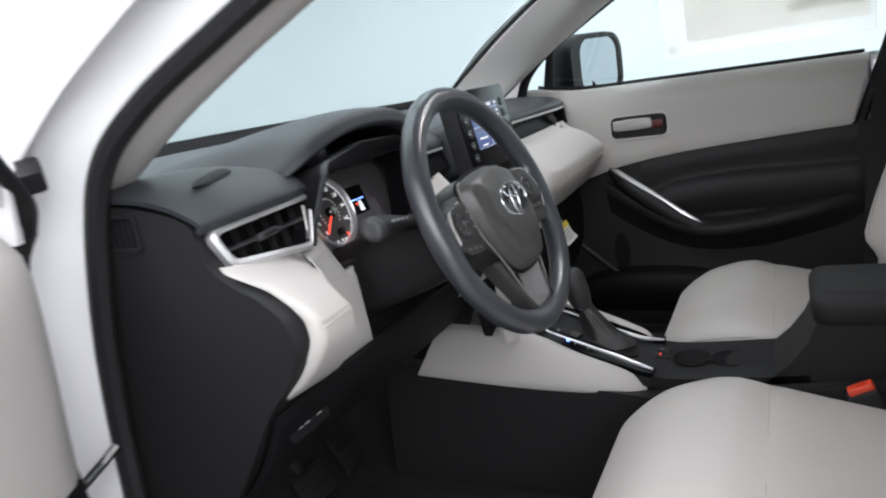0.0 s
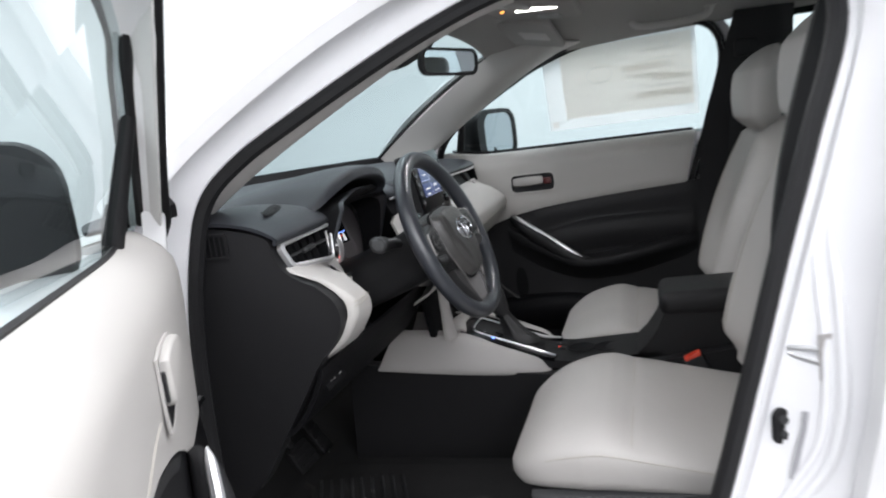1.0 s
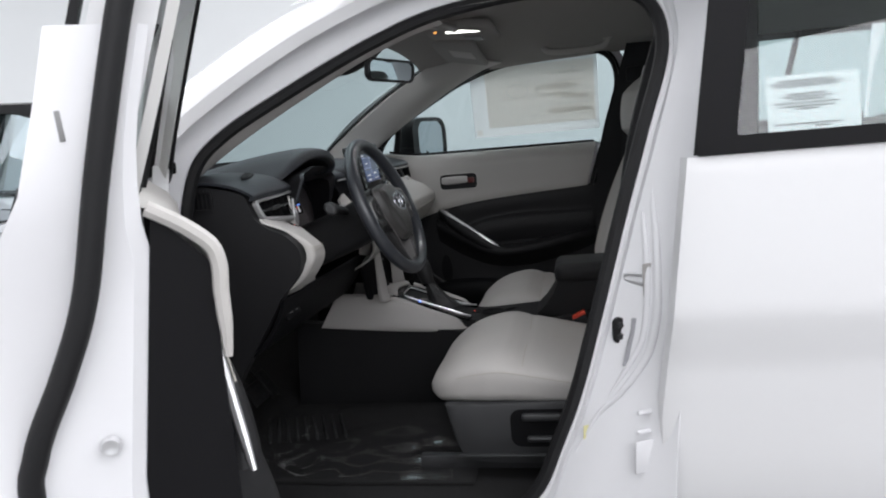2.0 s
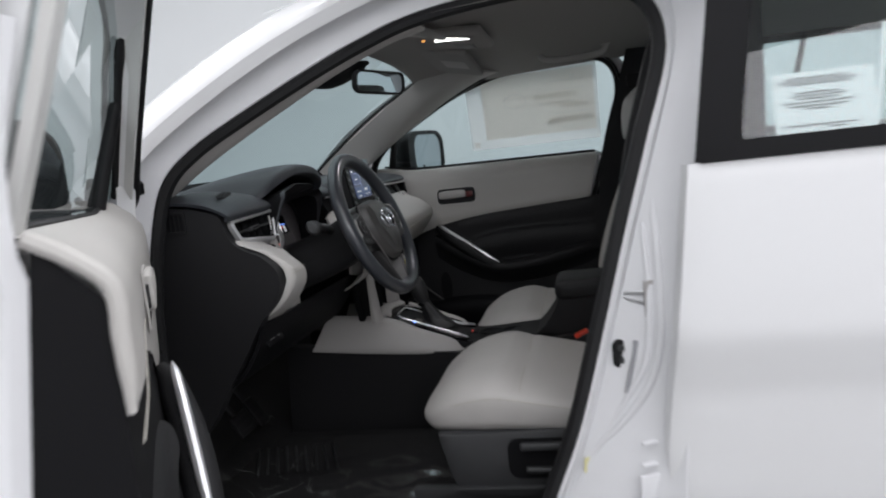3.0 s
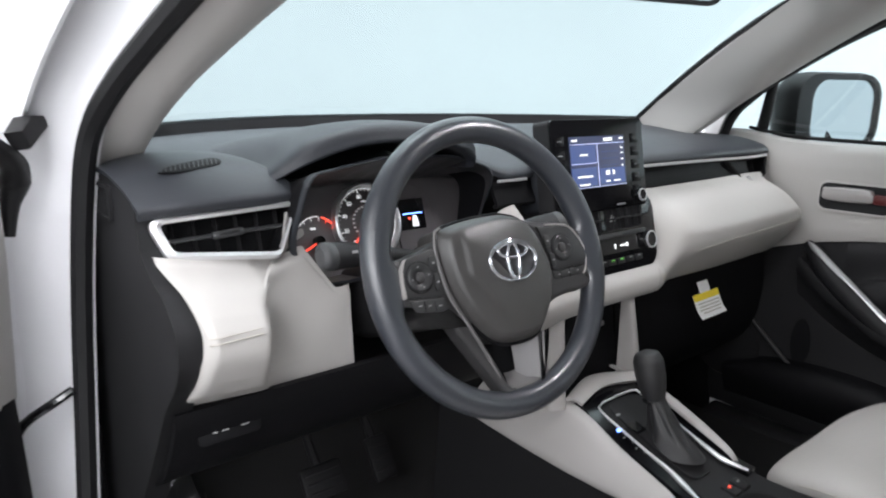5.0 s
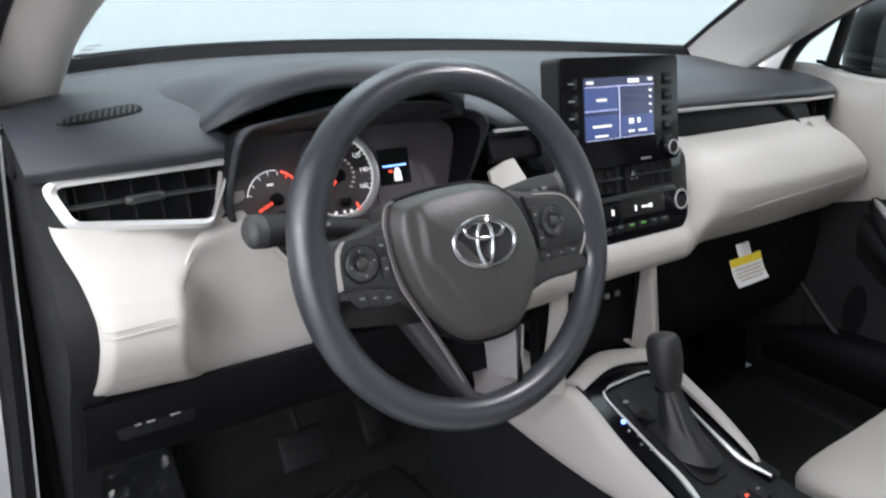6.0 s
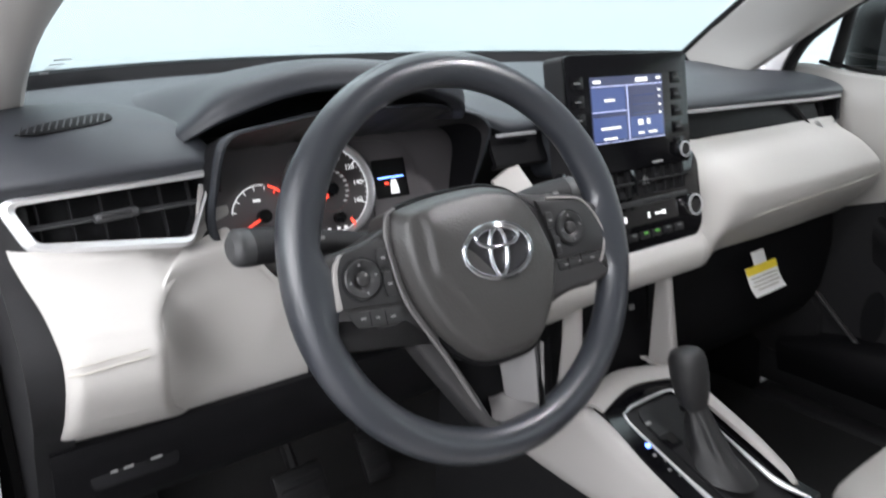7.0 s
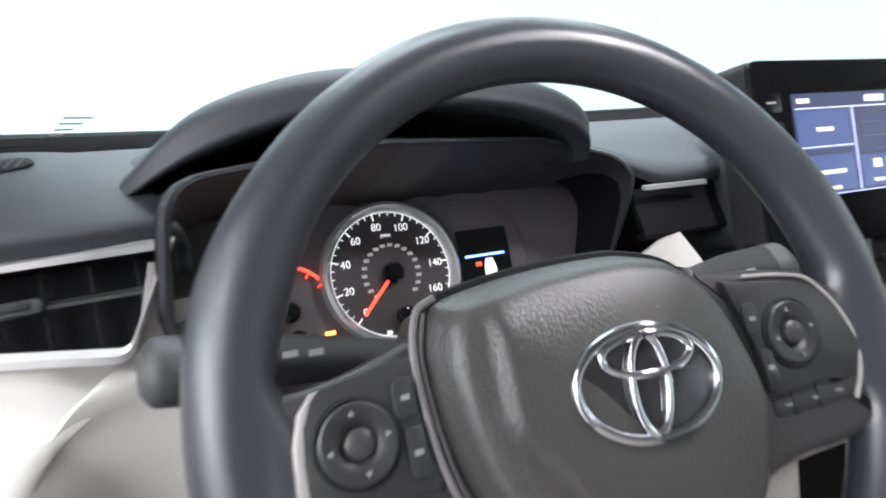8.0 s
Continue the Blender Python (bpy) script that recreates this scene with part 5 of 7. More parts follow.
v1 = vent([(-0.694, 0.217, 1.0165), (-0.522, 0.205, 1.0245), (-0.553, 0.193, 0.9605), (-0.676, 0.205, 0.9735)], (0.0062, 0.0030, 0.0085, 0.0098), (0.012, 0.001, 0.013, 0.017), (0.006, 0.002, 0.008, 0.011), 6, True)
part("vent_side", prism([(0.002, 0.008), (0.011, 0.010), (0.021, 0.044), (0.013, 0.046)], 0.003, frame_at((-0.549, 0.199, 0.966), (1, 0.2, 0), (0, 0.15, 1)), 0.001), SILVERPL, v1, "silver grey vent side")
vent([(0.473, 0.210, 1.015), (0.652, 0.214, 1.018), (0.634, 0.200, 0.978), (0.546, 0.198, 0.956)], (0.0025, 0.003, 0.003, 0.007), (0.001, 0.003, 0.006, 0.003), (0.001, 0.002, 0.004, 0.002), 3, False, DARK)
part("vent_accent", band([(0.540, 0.1935, 0.982), (0.556, 0.1905, 0.968), (0.572, 0.190, 0.955)], 0.004, 0.007, 8, (0, -0.3, 1)), CHROME, dash, "short chrome vent accent")

# instrument hood: underside, rounded lip, then the top sweeping back into the dash
LIP = ((-0.572, 0.285, 1.028), (-0.556, 0.240, 1.046), (-0.538, 0.212, 1.066), (-0.505, 0.194, 1.094), (-0.450, 0.183, 1.111), (-0.390, 0.180, 1.115), (-0.320, 0.180, 1.110), (-0.274, 0.183, 1.098), (-0.253, 0.189, 1.086), (-0.246, 0.198, 1.074))
hood = []
for xl, yl, zl in LIP:
    xb = xl * 0.93 + -0.39 * 0.07
    k = min(1.0, 0.20 + max(0.0, xl + 0.572) * 12)  # the lip thins out where it meets the dash
    hood.append([(xl, yl + 0.020, zl - 0.029 * k), (xl, yl + 0.003, zl - 0.0265 * k), (xl, yl, zl - 0.019 * k), (xl, yl + 0.012, zl - 0.003), (xb, yl + 0.08, zl - 0.003), (xb, yl + 0.20, zl * 0.55 + 1.07 * 0.45), (xb, yl + 0.33, 1.062)])
part("instrument_hood", loft(hood, 56, 36), DASH, dash, "charcoal instrument hood")
# lining from the lip straight back over the gauges
edge = [q + Vector((0, 0.019, -0.0285 * min(1.0, 0.45 + max(0.0, q.x + 0.572) * 12))) for q in cat(LIP, 56)]
part("hood_lining", sheet([[Vector((q.x + (-0.40 - q.x) * 0.10 * t, q.y + (0.33 - q.y) * t, q.z - 0.012 * t)) for q in edge] for t in (0.0, 0.2, 0.5, 1.0)]), DARK, dash, "black hood lining")
GN = Vector((0, -0.955, 0.297))
gm = frame_at((-0.362, 0.302, 0.965), (1, 0, 0), (0, 0.297, 0.955))


NR = 180


def polar(pts, n=NR, c=(0.01, -0.005)):
    """Outline read at n even angles round c."""
    pts = [(x0 + (x1 - x0) * k / 8, y0 + (y1 - y0) * k / 8) for (x0, y0), (x1, y1) in zip(pts, pts[1:] + pts[:1]) for k in range(8)]
    P = sorted((math.atan2(y - c[1], x - c[0]), math.hypot(x - c[0], y - c[1])) for x, y in pts)
    P = [(P[-1][0] - 2 * math.pi, P[-1][1])] + P + [(P[0][0] + 2 * math.pi, P[0][1])]
    out = []
    for k in range(n):
        a = -math.pi + 2 * math.pi * (k + 0.5) / n
        i = max(j for j in range(len(P) - 1) if P[j][0] <= a)
        r = P[i][1] + (P[i + 1][1] - P[i][1]) * (a - P[i][0]) / max(1e-9, P[i + 1][0] - P[i][0])
        out.append((c[0] + r * math.cos(a), c[1] + r * math.sin(a)))
    return out


RIMO = polar(round_poly([(-0.163, 0.047), (-0.04, 0.0660), (0.085, 0.0655), (0.172, 0.047), (0.150, -0.030), (0.120, -0.075), (-0.140, -0.075), (-0.168, -0.02)], (0.026, 0.06, 0.08, 0.030, 0.05, 0.03, 0.03, 0.05), 12))
BACKO = polar(rrect(0.352, 0.122, 0.03, 12, 0.018, -0.005))


def rim_at(s, z, k):
    """Point k of the funnel: s 0 the gauge plate, 1 the rim, more is outside."""
    (xb, yb), (xr, yr) = BACKO[k], RIMO[k]
    x, y = (xb + (xr - xb) * s, yb + (yr - yb) * s) if s <= 1 else (0.01 + (xr - 0.01) * s, -0.005 + (yr + 0.005) * (1 + (s - 1) * 1.7))
    # the cowl leans back towards its foot
    return gm @ Vector((x, y, z * (0.149 - 0.04 * (x + 0.154) / 0.30) * (1 - 0.40 * min(1.4, max(0.0, (0.037 - y) / 0.07)))))


part("instrument_surround", sheet([[rim_at(s, z, k) for k in range(NR)] for s, z in ((0.0, 0.0), (0.35, 0.35), (0.7, 0.72), (0.94, 0.955))], closed=True), SURR, dash, "charcoal instrument surround")
part("surround_lip", sheet([[rim_at(s, z, k) for k in range(NR)] for s, z in ((0.94, 0.955), (0.975, 0.985), (1.0, 1.0), (1.016, 1.003), (1.03, 0.985), (1.036, 0.95))], closed=True), DASH, dash, "charcoal rounded lip")
part("surround_back", sheet([[rim_at(s, z, k) for k in range(NR)] for s, z in ((1.036, 0.95), (1.040, 0.70), (1.045, 0.2))], closed=True), BLACK, dash, "black back of the surround")
dial = part("gauge_plate", prism(rrect(0.37, 0.13, 0.03, 8, 0.022, -0.004), 0.003, gm), DIAL, dash, "dark gauge plate")


def gauges(m):
    part("speedometer_ring", lathe([(0.0555, 0.0), (0.0555, 0.012), (0.053, 0.014), (0.0495, 0.010), (0.0490, 0.004)], m, 56), CHROME, dial, "satin chrome speedometer ring")
    part("speedometer_face", lathe([(0.0, 0.005), (0.049, 0.005)], m, 48), FACE, dial)
    part("speed_scale_ring", ring(ellipse(0.0485, 0.0485, 64), ellipse(0.0478, 0.0478, 64), 0.0004, off(m, 0, 0, 0.0055)), LIT_WHITE, dial)
    part("speed_red_ring", ring(ellipse(0.0250, 0.0250, 48), ellipse(0.0247, 0.0247, 48), 0.0002, off(m, 0, 0, 0.0055)), DARKRED, dial)
    for k in range(0, 33):
        a = radians(226 - k * 252 / 32)
        long = k % 4 == 0
        L = 0.0052 if long else 0.0026
        r = 0.0478 - L / 2
        part("scale_mark", box(L, 0.0011 if long else 0.0006, 0.0004, off(m, r * math.cos(a), r * math.sin(a), 0.0058, math.degrees(a)), 0), LIT_WHITE, dial)
    for k in range(9):
        a = radians(226 - k * 252 / 8)
        writing(str(k * 20), 0.0082, off(m, 0.0372 * math.cos(a), 0.0372 * math.sin(a), 0.0058), LIT_WHITE, dial, "numeral")
        part("inner_mark", box(0.0042, 0.0024, 0.0003, off(m, 0.0222 * math.cos(a), 0.0222 * math.sin(a), 0.0057), 0), MARK, dial)
        part("inner_mark", box(0.0042, 0.0024, 0.0003, off(m, 0.0222 * math.cos(a - 0.275), 0.0222 * math.sin(a - 0.275), 0.0057), 0), MARK, dial)
    writing("MPH", 0.0040, off(m, 0.0, 0.0295, 0.0058), LIT_WHITE, dial)
    a = radians(226)
    part("speed_needle", band([m @ Vector((0.004 * math.cos(a), 0.004 * math.sin(a), 0.0105)), m @ Vector((0.040 * math.cos(a), 0.040 * math.sin(a), 0.0095))], 0.0022, 0.001, 3, GN), LIT_RED, dial, "red needle")
    part("needle_cap", lathe([(0.0085, 0.005), (0.0082, 0.013), (0.0065, 0.015), (0.0, 0.0148)], m, 28), GLOSS, dial, "glossy black needle cap")
    part("trip_knob", lathe([(0.0065, 0.004), (0.0063, 0.014), (0.004, 0.015), (0.0, 0.0145)], off(m, 0.004, -0.033, 0), 22), GLOSS, dial)
    # fuel and temperature
    fm = off(m, -0.083, -0.018)
    part("fuel_cap", lathe([(0.0075, 0.004), (0.0072, 0.012), (0.0, 0.0125)], fm, 24), GLOSS, dial)
    a = radians(205)
    part("fuel_needle", band([fm @ Vector((0.005 * math.cos(a), 0.005 * math.sin(a), 0.0105)), fm @ Vector((0.026 * math.cos(a), 0.026 * math.sin(a), 0.0095))], 0.002, 0.001, 3, GN), LIT_RED, dial, "red needle")
    for k in range(7):
        a = radians(165 - k * 22)
        part("scale_mark", box(0.0045, 0.0010, 0.0004, off(fm, 0.031 * math.cos(a), 0.031 * math.sin(a), 0.0045, math.degrees(a)), 0), LIT_RED if k > 4 else LIT_WHITE, dial)
    part("fuel_arc", tube([fm @ Vector((0.034 * math.cos(radians(t)), 0.034 * math.sin(radians(t)), 0.005)) for t in range(80, 176, 8)], 0.0007, 5), LIT_WHITE, dial)
    part("red_arc", tube([fm @ Vector((0.034 * math.cos(radians(t)), 0.034 * math.sin(radians(t)), 0.005)) for t in range(40, 76, 6)], 0.0012, 5), LIT_RED, dial)
    part("small_icon", box(0.008, 0.003, 0.0004, off(fm, -0.004, 0.018, 0.0045), 0), LIT_WHITE, dial)
    part("trip_button", lathe([(0.0068, 0.003), (0.0066, 0.012), (0.0, 0.0125)], off(fm, 0.003, -0.020, 0), 22), GLOSS, dial)
    part("warning_mark", box(0.0075, 0.0026, 0.0004, off(m, -0.055, -0.037, 0.0045), 0.0), LIT_AMBER, dial, "lit amber mark")
    part("red_mark", box(0.003, 0.009, 0.0004, off(m, 0.022, -0.040, 0.0058, 25), 0.0), LIT_RED, dial)
    for k in (-0.012, 0.0, 0.009):
        part("small_icon", box(0.004, 0.003, 0.0004, off(m, 0.002 + k, -0.0445, 0.0058), 0.0), LIT_WHITE, dial)
    # small display in a raised bezel
    part("display_bezel", prism(smooth_outline([(0.030, 0.058), (0.070, 0.056), (0.104, 0.047), (0.118, 0.030), (0.122, 0.0), (0.124, -0.040), (0.060, -0.046), (0.052, 0.0)], 48), 0.0035, off(m, 0, -0.006, 0.0005), 0.0015), DIAL, dial, "raised display bezel")
    lm = off(m, 0.082, 0.003, 0.0012)
    part("info_display", prism(rrect(0.046, 0.046, 0.002), 0.001, off(lm, 0, 0, 0.004)), GLOSS, dial, "small colour display")
    part("display_line", box(0.036, 0.0016, 0.0003, off(lm, 0, 0.001, 0.0053), 0), LIT_BLUE, dial)
    part("display_car", prism([(-0.006, -0.009), (0.006, -0.009), (0.005, 0.002), (0.003, 0.008), (-0.003, 0.008), (-0.005, 0.002)], 0.0003, off(lm, 0.003, -0.010, 0.0053)), LIT_WHITE, dial)
    part("display_mark", box(0.005, 0.003, 0.0003, off(lm, -0.007, -0.006, 0.0055), 0), LIT_RED, dial)


gauges(off(gm, -0.001, 0.0, 0.003))

# dark band and chrome line under the dash top, passenger side
part("dark_band", loft([[(x, 0.220, 1.020), (x, 0.216, 1.006), (x, 0.206, 0.986), (x, 0.214, 0.980)] for x in (-0.19, 0.1, 0.35, 0.52, 0.57)], 24, 10, 0.005), BLACK, dash, "black band")
part("chrome_line", band([(0.12, 0.206, 1.024), (0.35, 0.207, 1.0225), (0.55, 0.208, 1.020), (0.655, 0.213, 1.020)], 0.004, 0.0045, 20), CHROME, dash, "thin chrome line")
part("chrome_line", band([(-0.19, 0.207, 1.022), (-0.13, 0.206, 1.022)], 0.004, 0.0035, 6), CHROME, dash, "thin chrome line")
# passenger pad
LOW = [(0.165, 0.877), (0.142, 0.866), (0.130, 0.856), (0.124, 0.840), (0.132, 0.816), (0.178, 0.796)]
part("pad_right", loft([[(x, y + dy, z) for y, z in [(0.205, 0.985), (0.188, 0.962), (0.168, 0.930), (0.156, 0.895)] + [(0.146, 0.872)] + LOW[2:]] for x, dy in ((0.118, 0.002), (0.136, 0.0))] +
    [[(0.162, y, z) for y, z in ((0.205, 0.985), (0.186, 0.962), (0.163, 0.930), (0.152, 0.900), (0.142, 0.872), (0.134, 0.852), (0.134, 0.835), (0.144, 0.813), (0.184, 0.796))], [(0.200, y, z) for y, z in ((0.205, 0.982), (0.187, 0.964), (0.156, 0.944), (0.133, 0.920), (0.125, 0.902), (0.126, 0.874), (0.142, 0.842), (0.162, 0.812), (0.195, 0.797))], pad_sec(0.25, 0.003, -0.003, 0.97), pad_sec(0.40, -0.004, 0.0), pad_sec(0.56, -0.002, 0.002), pad_sec(0.625, 0.004, 0.0), pad_sec(0.662, 0.03, -0.004, 0.8), pad_sec(0.672, 0.06, -0.008, 0.5)], 76, 34, 0.006), BEIGE, dash, "pale beige padded passenger dash")
part("pad_seam", tube([(0.190, 0.158, 0.842), (0.206, 0.142, 0.860), (0.25, 0.1165, 0.877), (0.34, 0.1075, 0.886), (0.45, 0.1025, 0.892), (0.58, 0.1045, 0.896), (0.630, 0.111, 0.897), (0.650, 0.127, 0.897)], 0.0014, 6, 24), FAINT, dash, "stitched seam")
part("glove_box", loft([[(x, 0.205, 0.80), (x, 0.20, 0.72), (x, 0.22, 0.62), (x, 0.30, 0.56), (x, 0.5, 0.56)] for x in (0.10, 0.3, 0.5, 0.66)], 16, 14, 0.01), BLACK, dash, "black glove box")

# centre stack
stack = frame_at((0.012, 0.158, 0.905), (1, 0, 0), (0, 0.22, 0.975))
part("stack_surround", loft([[stack @ Vector((x, y, z)) for x, y, z in sec] for sec in (
    ((-0.205, 0.075, -0.035), (-0.185, 0.085, -0.032), (-0.168, 0.09, -0.03)), ((-0.20, 0.03, -0.03), (-0.17, 0.02, -0.022), (-0.135, 0.01, -0.006)),
    ((-0.20, -0.05, -0.02), (-0.16, -0.06, -0.010), (-0.115, -0.05, 0.0)), ((-0.19, -0.085, -0.03), (-0.15, -0.095, -0.03), (-0.11, -0.10, -0.03)))], 16, 10, 0.006), BEIGE_PL, dash, "pale beige surround beside the climate panel")
part("stack_band", loft([[(x, y + (0.010 * drop if k > 3 else 0.0), z - drop * 0.022 * max(0, k - 2) / 3) for k, (y, z) in enumerate(LOW)] for x, drop in ((-0.19, 1.0), (-0.14, 0.9), (-0.1, 0.25), (0.0, 0.0), (0.1, 0.0), (0.137, 0.0))], 24, 18, 0.005), BEIGE_PL, dash, "pale beige band below the climate panel")
cl = part("climate_panel", prism(rrect(0.271, 0.128, 0.030, 9, -0.001, 0.016), 0.016, off(stack, 0.0, 0.0, -0.006), 0.005, 3), GLOSS, dash, "glossy black climate panel")
for sx in (-0.066, 0.046):
    part("air_vent", prism(rrect(0.100, 0.040, 0.004, 5, sx, 0.046), 0.002, off(stack, 0, 0, 0.0095)), RUBBER, cl, "dark centre air vent")
    for k in range(5):
        part("vent_fin", box(0.0015, 0.036, 0.008, off(stack, sx - 0.038 + k * 0.019, 0.046, 0.013), 0), DARK, cl)
    part("vent_blade", box(0.098, 0.003, 0.009, off(stack, sx, 0.044, 0.0145), 0.001), DARK, cl)
part("grey_strip", box(0.225, 0.007, 0.004, off(stack, -0.012, 0.0175, 0.0105), 0.0015), GREYM, cl, "dark grey strip under the vents")
part("hazard_button", prism([(-0.008, -0.006), (0.008, -0.006), (0.0, 0.008)], 0.0006, off(stack, 0.008, 0.046, 0.0155)), ICON, cl, "hazard light button")
part("climate_display", prism(rrect(0.19, 0.022, 0.003), 0.001, off(stack, -0.020, -0.001, 0.0105)), GLOSS, cl)
for x, w, h in ((-0.035, 0.005, 0.008), (0.012, 0.004, 0.008), (0.036, 0.022, 0.003), (0.044, 0.006, 0.006)):
    part("display_mark", box(w, h, 0.0004, off(stack, x, -0.001, 0.0122), 0), LIT_WHITE, cl)
part("climate_knob", lathe([(0.0150, 0.0), (0.0145, 0.010), (0.0130, 0.012), (0.0105, 0.0115), (0.0, 0.0115)], off(stack, 0.101, 0.000, 0.010), 30), GLOSS, cl, "round knob with a chrome ring")
part("knob_ring", ring(ellipse(0.0147, 0.0147, 28), ellipse(0.0124, 0.0124, 28), 0.002, off(stack, 0.101, 0.0, 0.0208)), CHROME, cl)
for k in range(8):
    part("climate_button", box(0.020, 0.010, 0.004, off(stack, -0.095 + k * 0.024, -0.026, 0.011), 0.0015), DARK, cl)
    part("button_mark", box(0.008, 0.0016, 0.0004, off(stack, -0.095 + k * 0.024, -0.023, 0.0133), 0), LIT_GREEN if k in (4, 5) else ICON, cl)

# display panel standing on the dash
sm = frame_at((-0.006, 0.168, 1.039), (1, -0.0, 0), (0, 0.175, 0.985))
scr = thing("touchscreen", "black dash display showing a blue menu", "screen", (-0.006, 0.185, 0.97))
part("screen_housing", prism(rrect(0.232, 0.146, 0.008, 5), 0.030, off(sm, 0.006, 0, -0.032), 0.004), DARK, scr, "black display housing")
part("screen_front", prism(rrect(0.231, 0.145, 0.007, 5), 0.003, off(sm, 0.0065, 0, -0.001), 0.001), SCRFACE, scr, "glossy black front")
part("screen_foot", prism(rrect(0.20, 0.10, 0.02, 5), 0.05, off(sm, 0, -0.02, -0.08), 0.004), DASH, scr)
sl = sm @ Matrix.Translation((0.0, 0.0123, 0.0)) @ Matrix.Diagonal((0.95, 0.84, 1.0, 1.0))
lcd = part("display", prism([(-0.0735, -0.055), (0.0715, -0.055), (0.0715, 0.040), (-0.0735, 0.040)], 0.0006, off(sl, 0, 0, 0.0022)), SCR_DARK, scr, "lit blue screen")
part("menu_tile", prism(rrect(0.064, 0.036, 0.001), 0.0004, off(sl, -0.040, 0.006, 0.0029)), SCR_BLUE, lcd)
part("menu_tile", prism(rrect(0.064, 0.034, 0.001), 0.0004, off(sl, -0.040, -0.0345, 0.0029)), SCR_BLUE, lcd)
part("menu_tile", prism(rrect(0.068, 0.030, 0.001), 0.0004, off(sl, 0.034, -0.036, 0.0029)), SCR_BLUE, lcd)
for x, y, w, h in ((-0.001, -0.010, 142e-3, 1.2e-3), (-0.001, 0.026, 0.142, 0.0012), (-0.004, -0.014, 0.0016, 0.078), (-0.001, -0.0545, 0.142, 0.001)):
    part("menu_line", box(w if w < 0.1 or y > 0 or y < -0.05 else 0.066, h, 0.0003, off(sl, x if not (w > 0.1 and -0.05 < y < 0) else -0.040, y, 0.0036), 0), SCR_LINE, lcd)
for x, y, w, h in ((-0.062, 0.033, 0.014, 0.004), (0.026, 0.033, 0.024, 0.006), (0.062, 0.034, 0.010, 0.004), (-0.040, 0.006, 0.020, 0.0035), (-0.040, -0.034, 0.038, 0.0035), (-0.042, -0.049, 0.026, 0.003),
                   (0.020, -0.030, 0.010, 0.008), (0.036, -0.030, 0.006, 0.008), (0.020, -0.046, 0.012, 0.003), (0.044, -0.046, 0.018, 0.003), (0.062, 0.016, 0.006, 0.003), (0.062, 0.006, 0.005, 0.003), (0.062, -0.006, 0.005, 0.003), (0.062, -0.018, 0.004, 0.003)):
    part("menu_text", box(w, h, 0.0003, off(sl, x, y, 0.0038), 0), LIT_WHITE, lcd)
for y in (0.010, -0.003, -0.016):
    part("menu_line", box(0.046, 0.0007, 0.0003, off(sl, 0.030, y, 0.0036), 0), SCR_BLUE, lcd)
for k in range(5):
    for x in (-0.092, 0.097):
        part("screen_button", box(0.022, 0.015, 0.0012, off(sm, x, 0.040 - k * 0.0215, 0.0022), 0.0005), SCRFACE, scr)
        part("button_mark", box(0.010, 0.0016, 0.0004, off(sm, x, 0.040 - k * 0.0215, 0.0030), 0), GREYM if x > 0 else ICON, scr)
part("screen_knob", lathe([(0.0105, 0.0), (0.0100, 0.012), (0.0085, 0.014), (0.0, 0.0138)], off(sm, 0.098, -0.055, -0.002), 26), GLOSS, scr, "round volume knob")
part("screen_knob_ring", ring(ellipse(0.0104, 0.0104, 26), ellipse(0.0088, 0.0088, 26), 0.002, off(sm, 0.098, -0.055, 0.0105)), CHROME, scr)
part("maker_mark", box(0.022, 0.0028, 0.0004, off(sm, 0.05, -0.066, 0.0022), 0), ICON, scr)

# ---- steering wheel ----
SWC = Vector((-0.367, 0.0287, 0.9597))
tl, yw = radians(20.8), radians(-2.7)
sn = Vector((math.sin(yw) * math.cos(tl), -math.cos(yw) * math.cos(tl), math.sin(tl)))
su = Vector((math.cos(yw), math.sin(yw), 0))
wm = frame_at(SWC, su, sn.cross(su))
wheel_t = thing("steering_wheel", "dark grey leather steering wheel with chrome emblem", "steering wheel", SWC)
R0, r0 = 0.159, 0.0155


def step(v):
    v = min(1.0, max(0.0, v))
    return v * v * (3 - 2 * v)


def rim_mesh():
    bm = bmesh.new()
    rings = []
    n, k = 96, 16
    for i in range(n):
        a = 2 * math.pi * i / n
        bump = 1 + 0.14 * sum(math.exp(-((math.degrees(a) - g) / 11) ** 2) for g in (22, 158))
        c = Vector((math.cos(a), math.sin(a), 0))
        deg = math.degrees(a)
        root = 0.017 * max(step((14 - abs((deg - g + 180) % 360 - 180)) / 12) for g in (182, 359))
        ring_ = []
        for t in (2 * math.pi * j / k for j in range(k)):
            inner = max(0.0, -math.cos(t))
            ring_.append(bm.verts.new(wm @ (c * (R0 + r0 * bump * math.cos(t) - root * inner) + Vector((0, 0, r0 * math.sin(t) * 0.98 - 0.2 * root * inner)))))
        rings.append(ring_)
    for i in range(n):
        A, B = rings[i], rings[(i + 1) % n]
        for j in range(k):
            bm.faces.new((A[j], A[(j + 1) % k], B[(j + 1) % k], B[j]))
    return bm


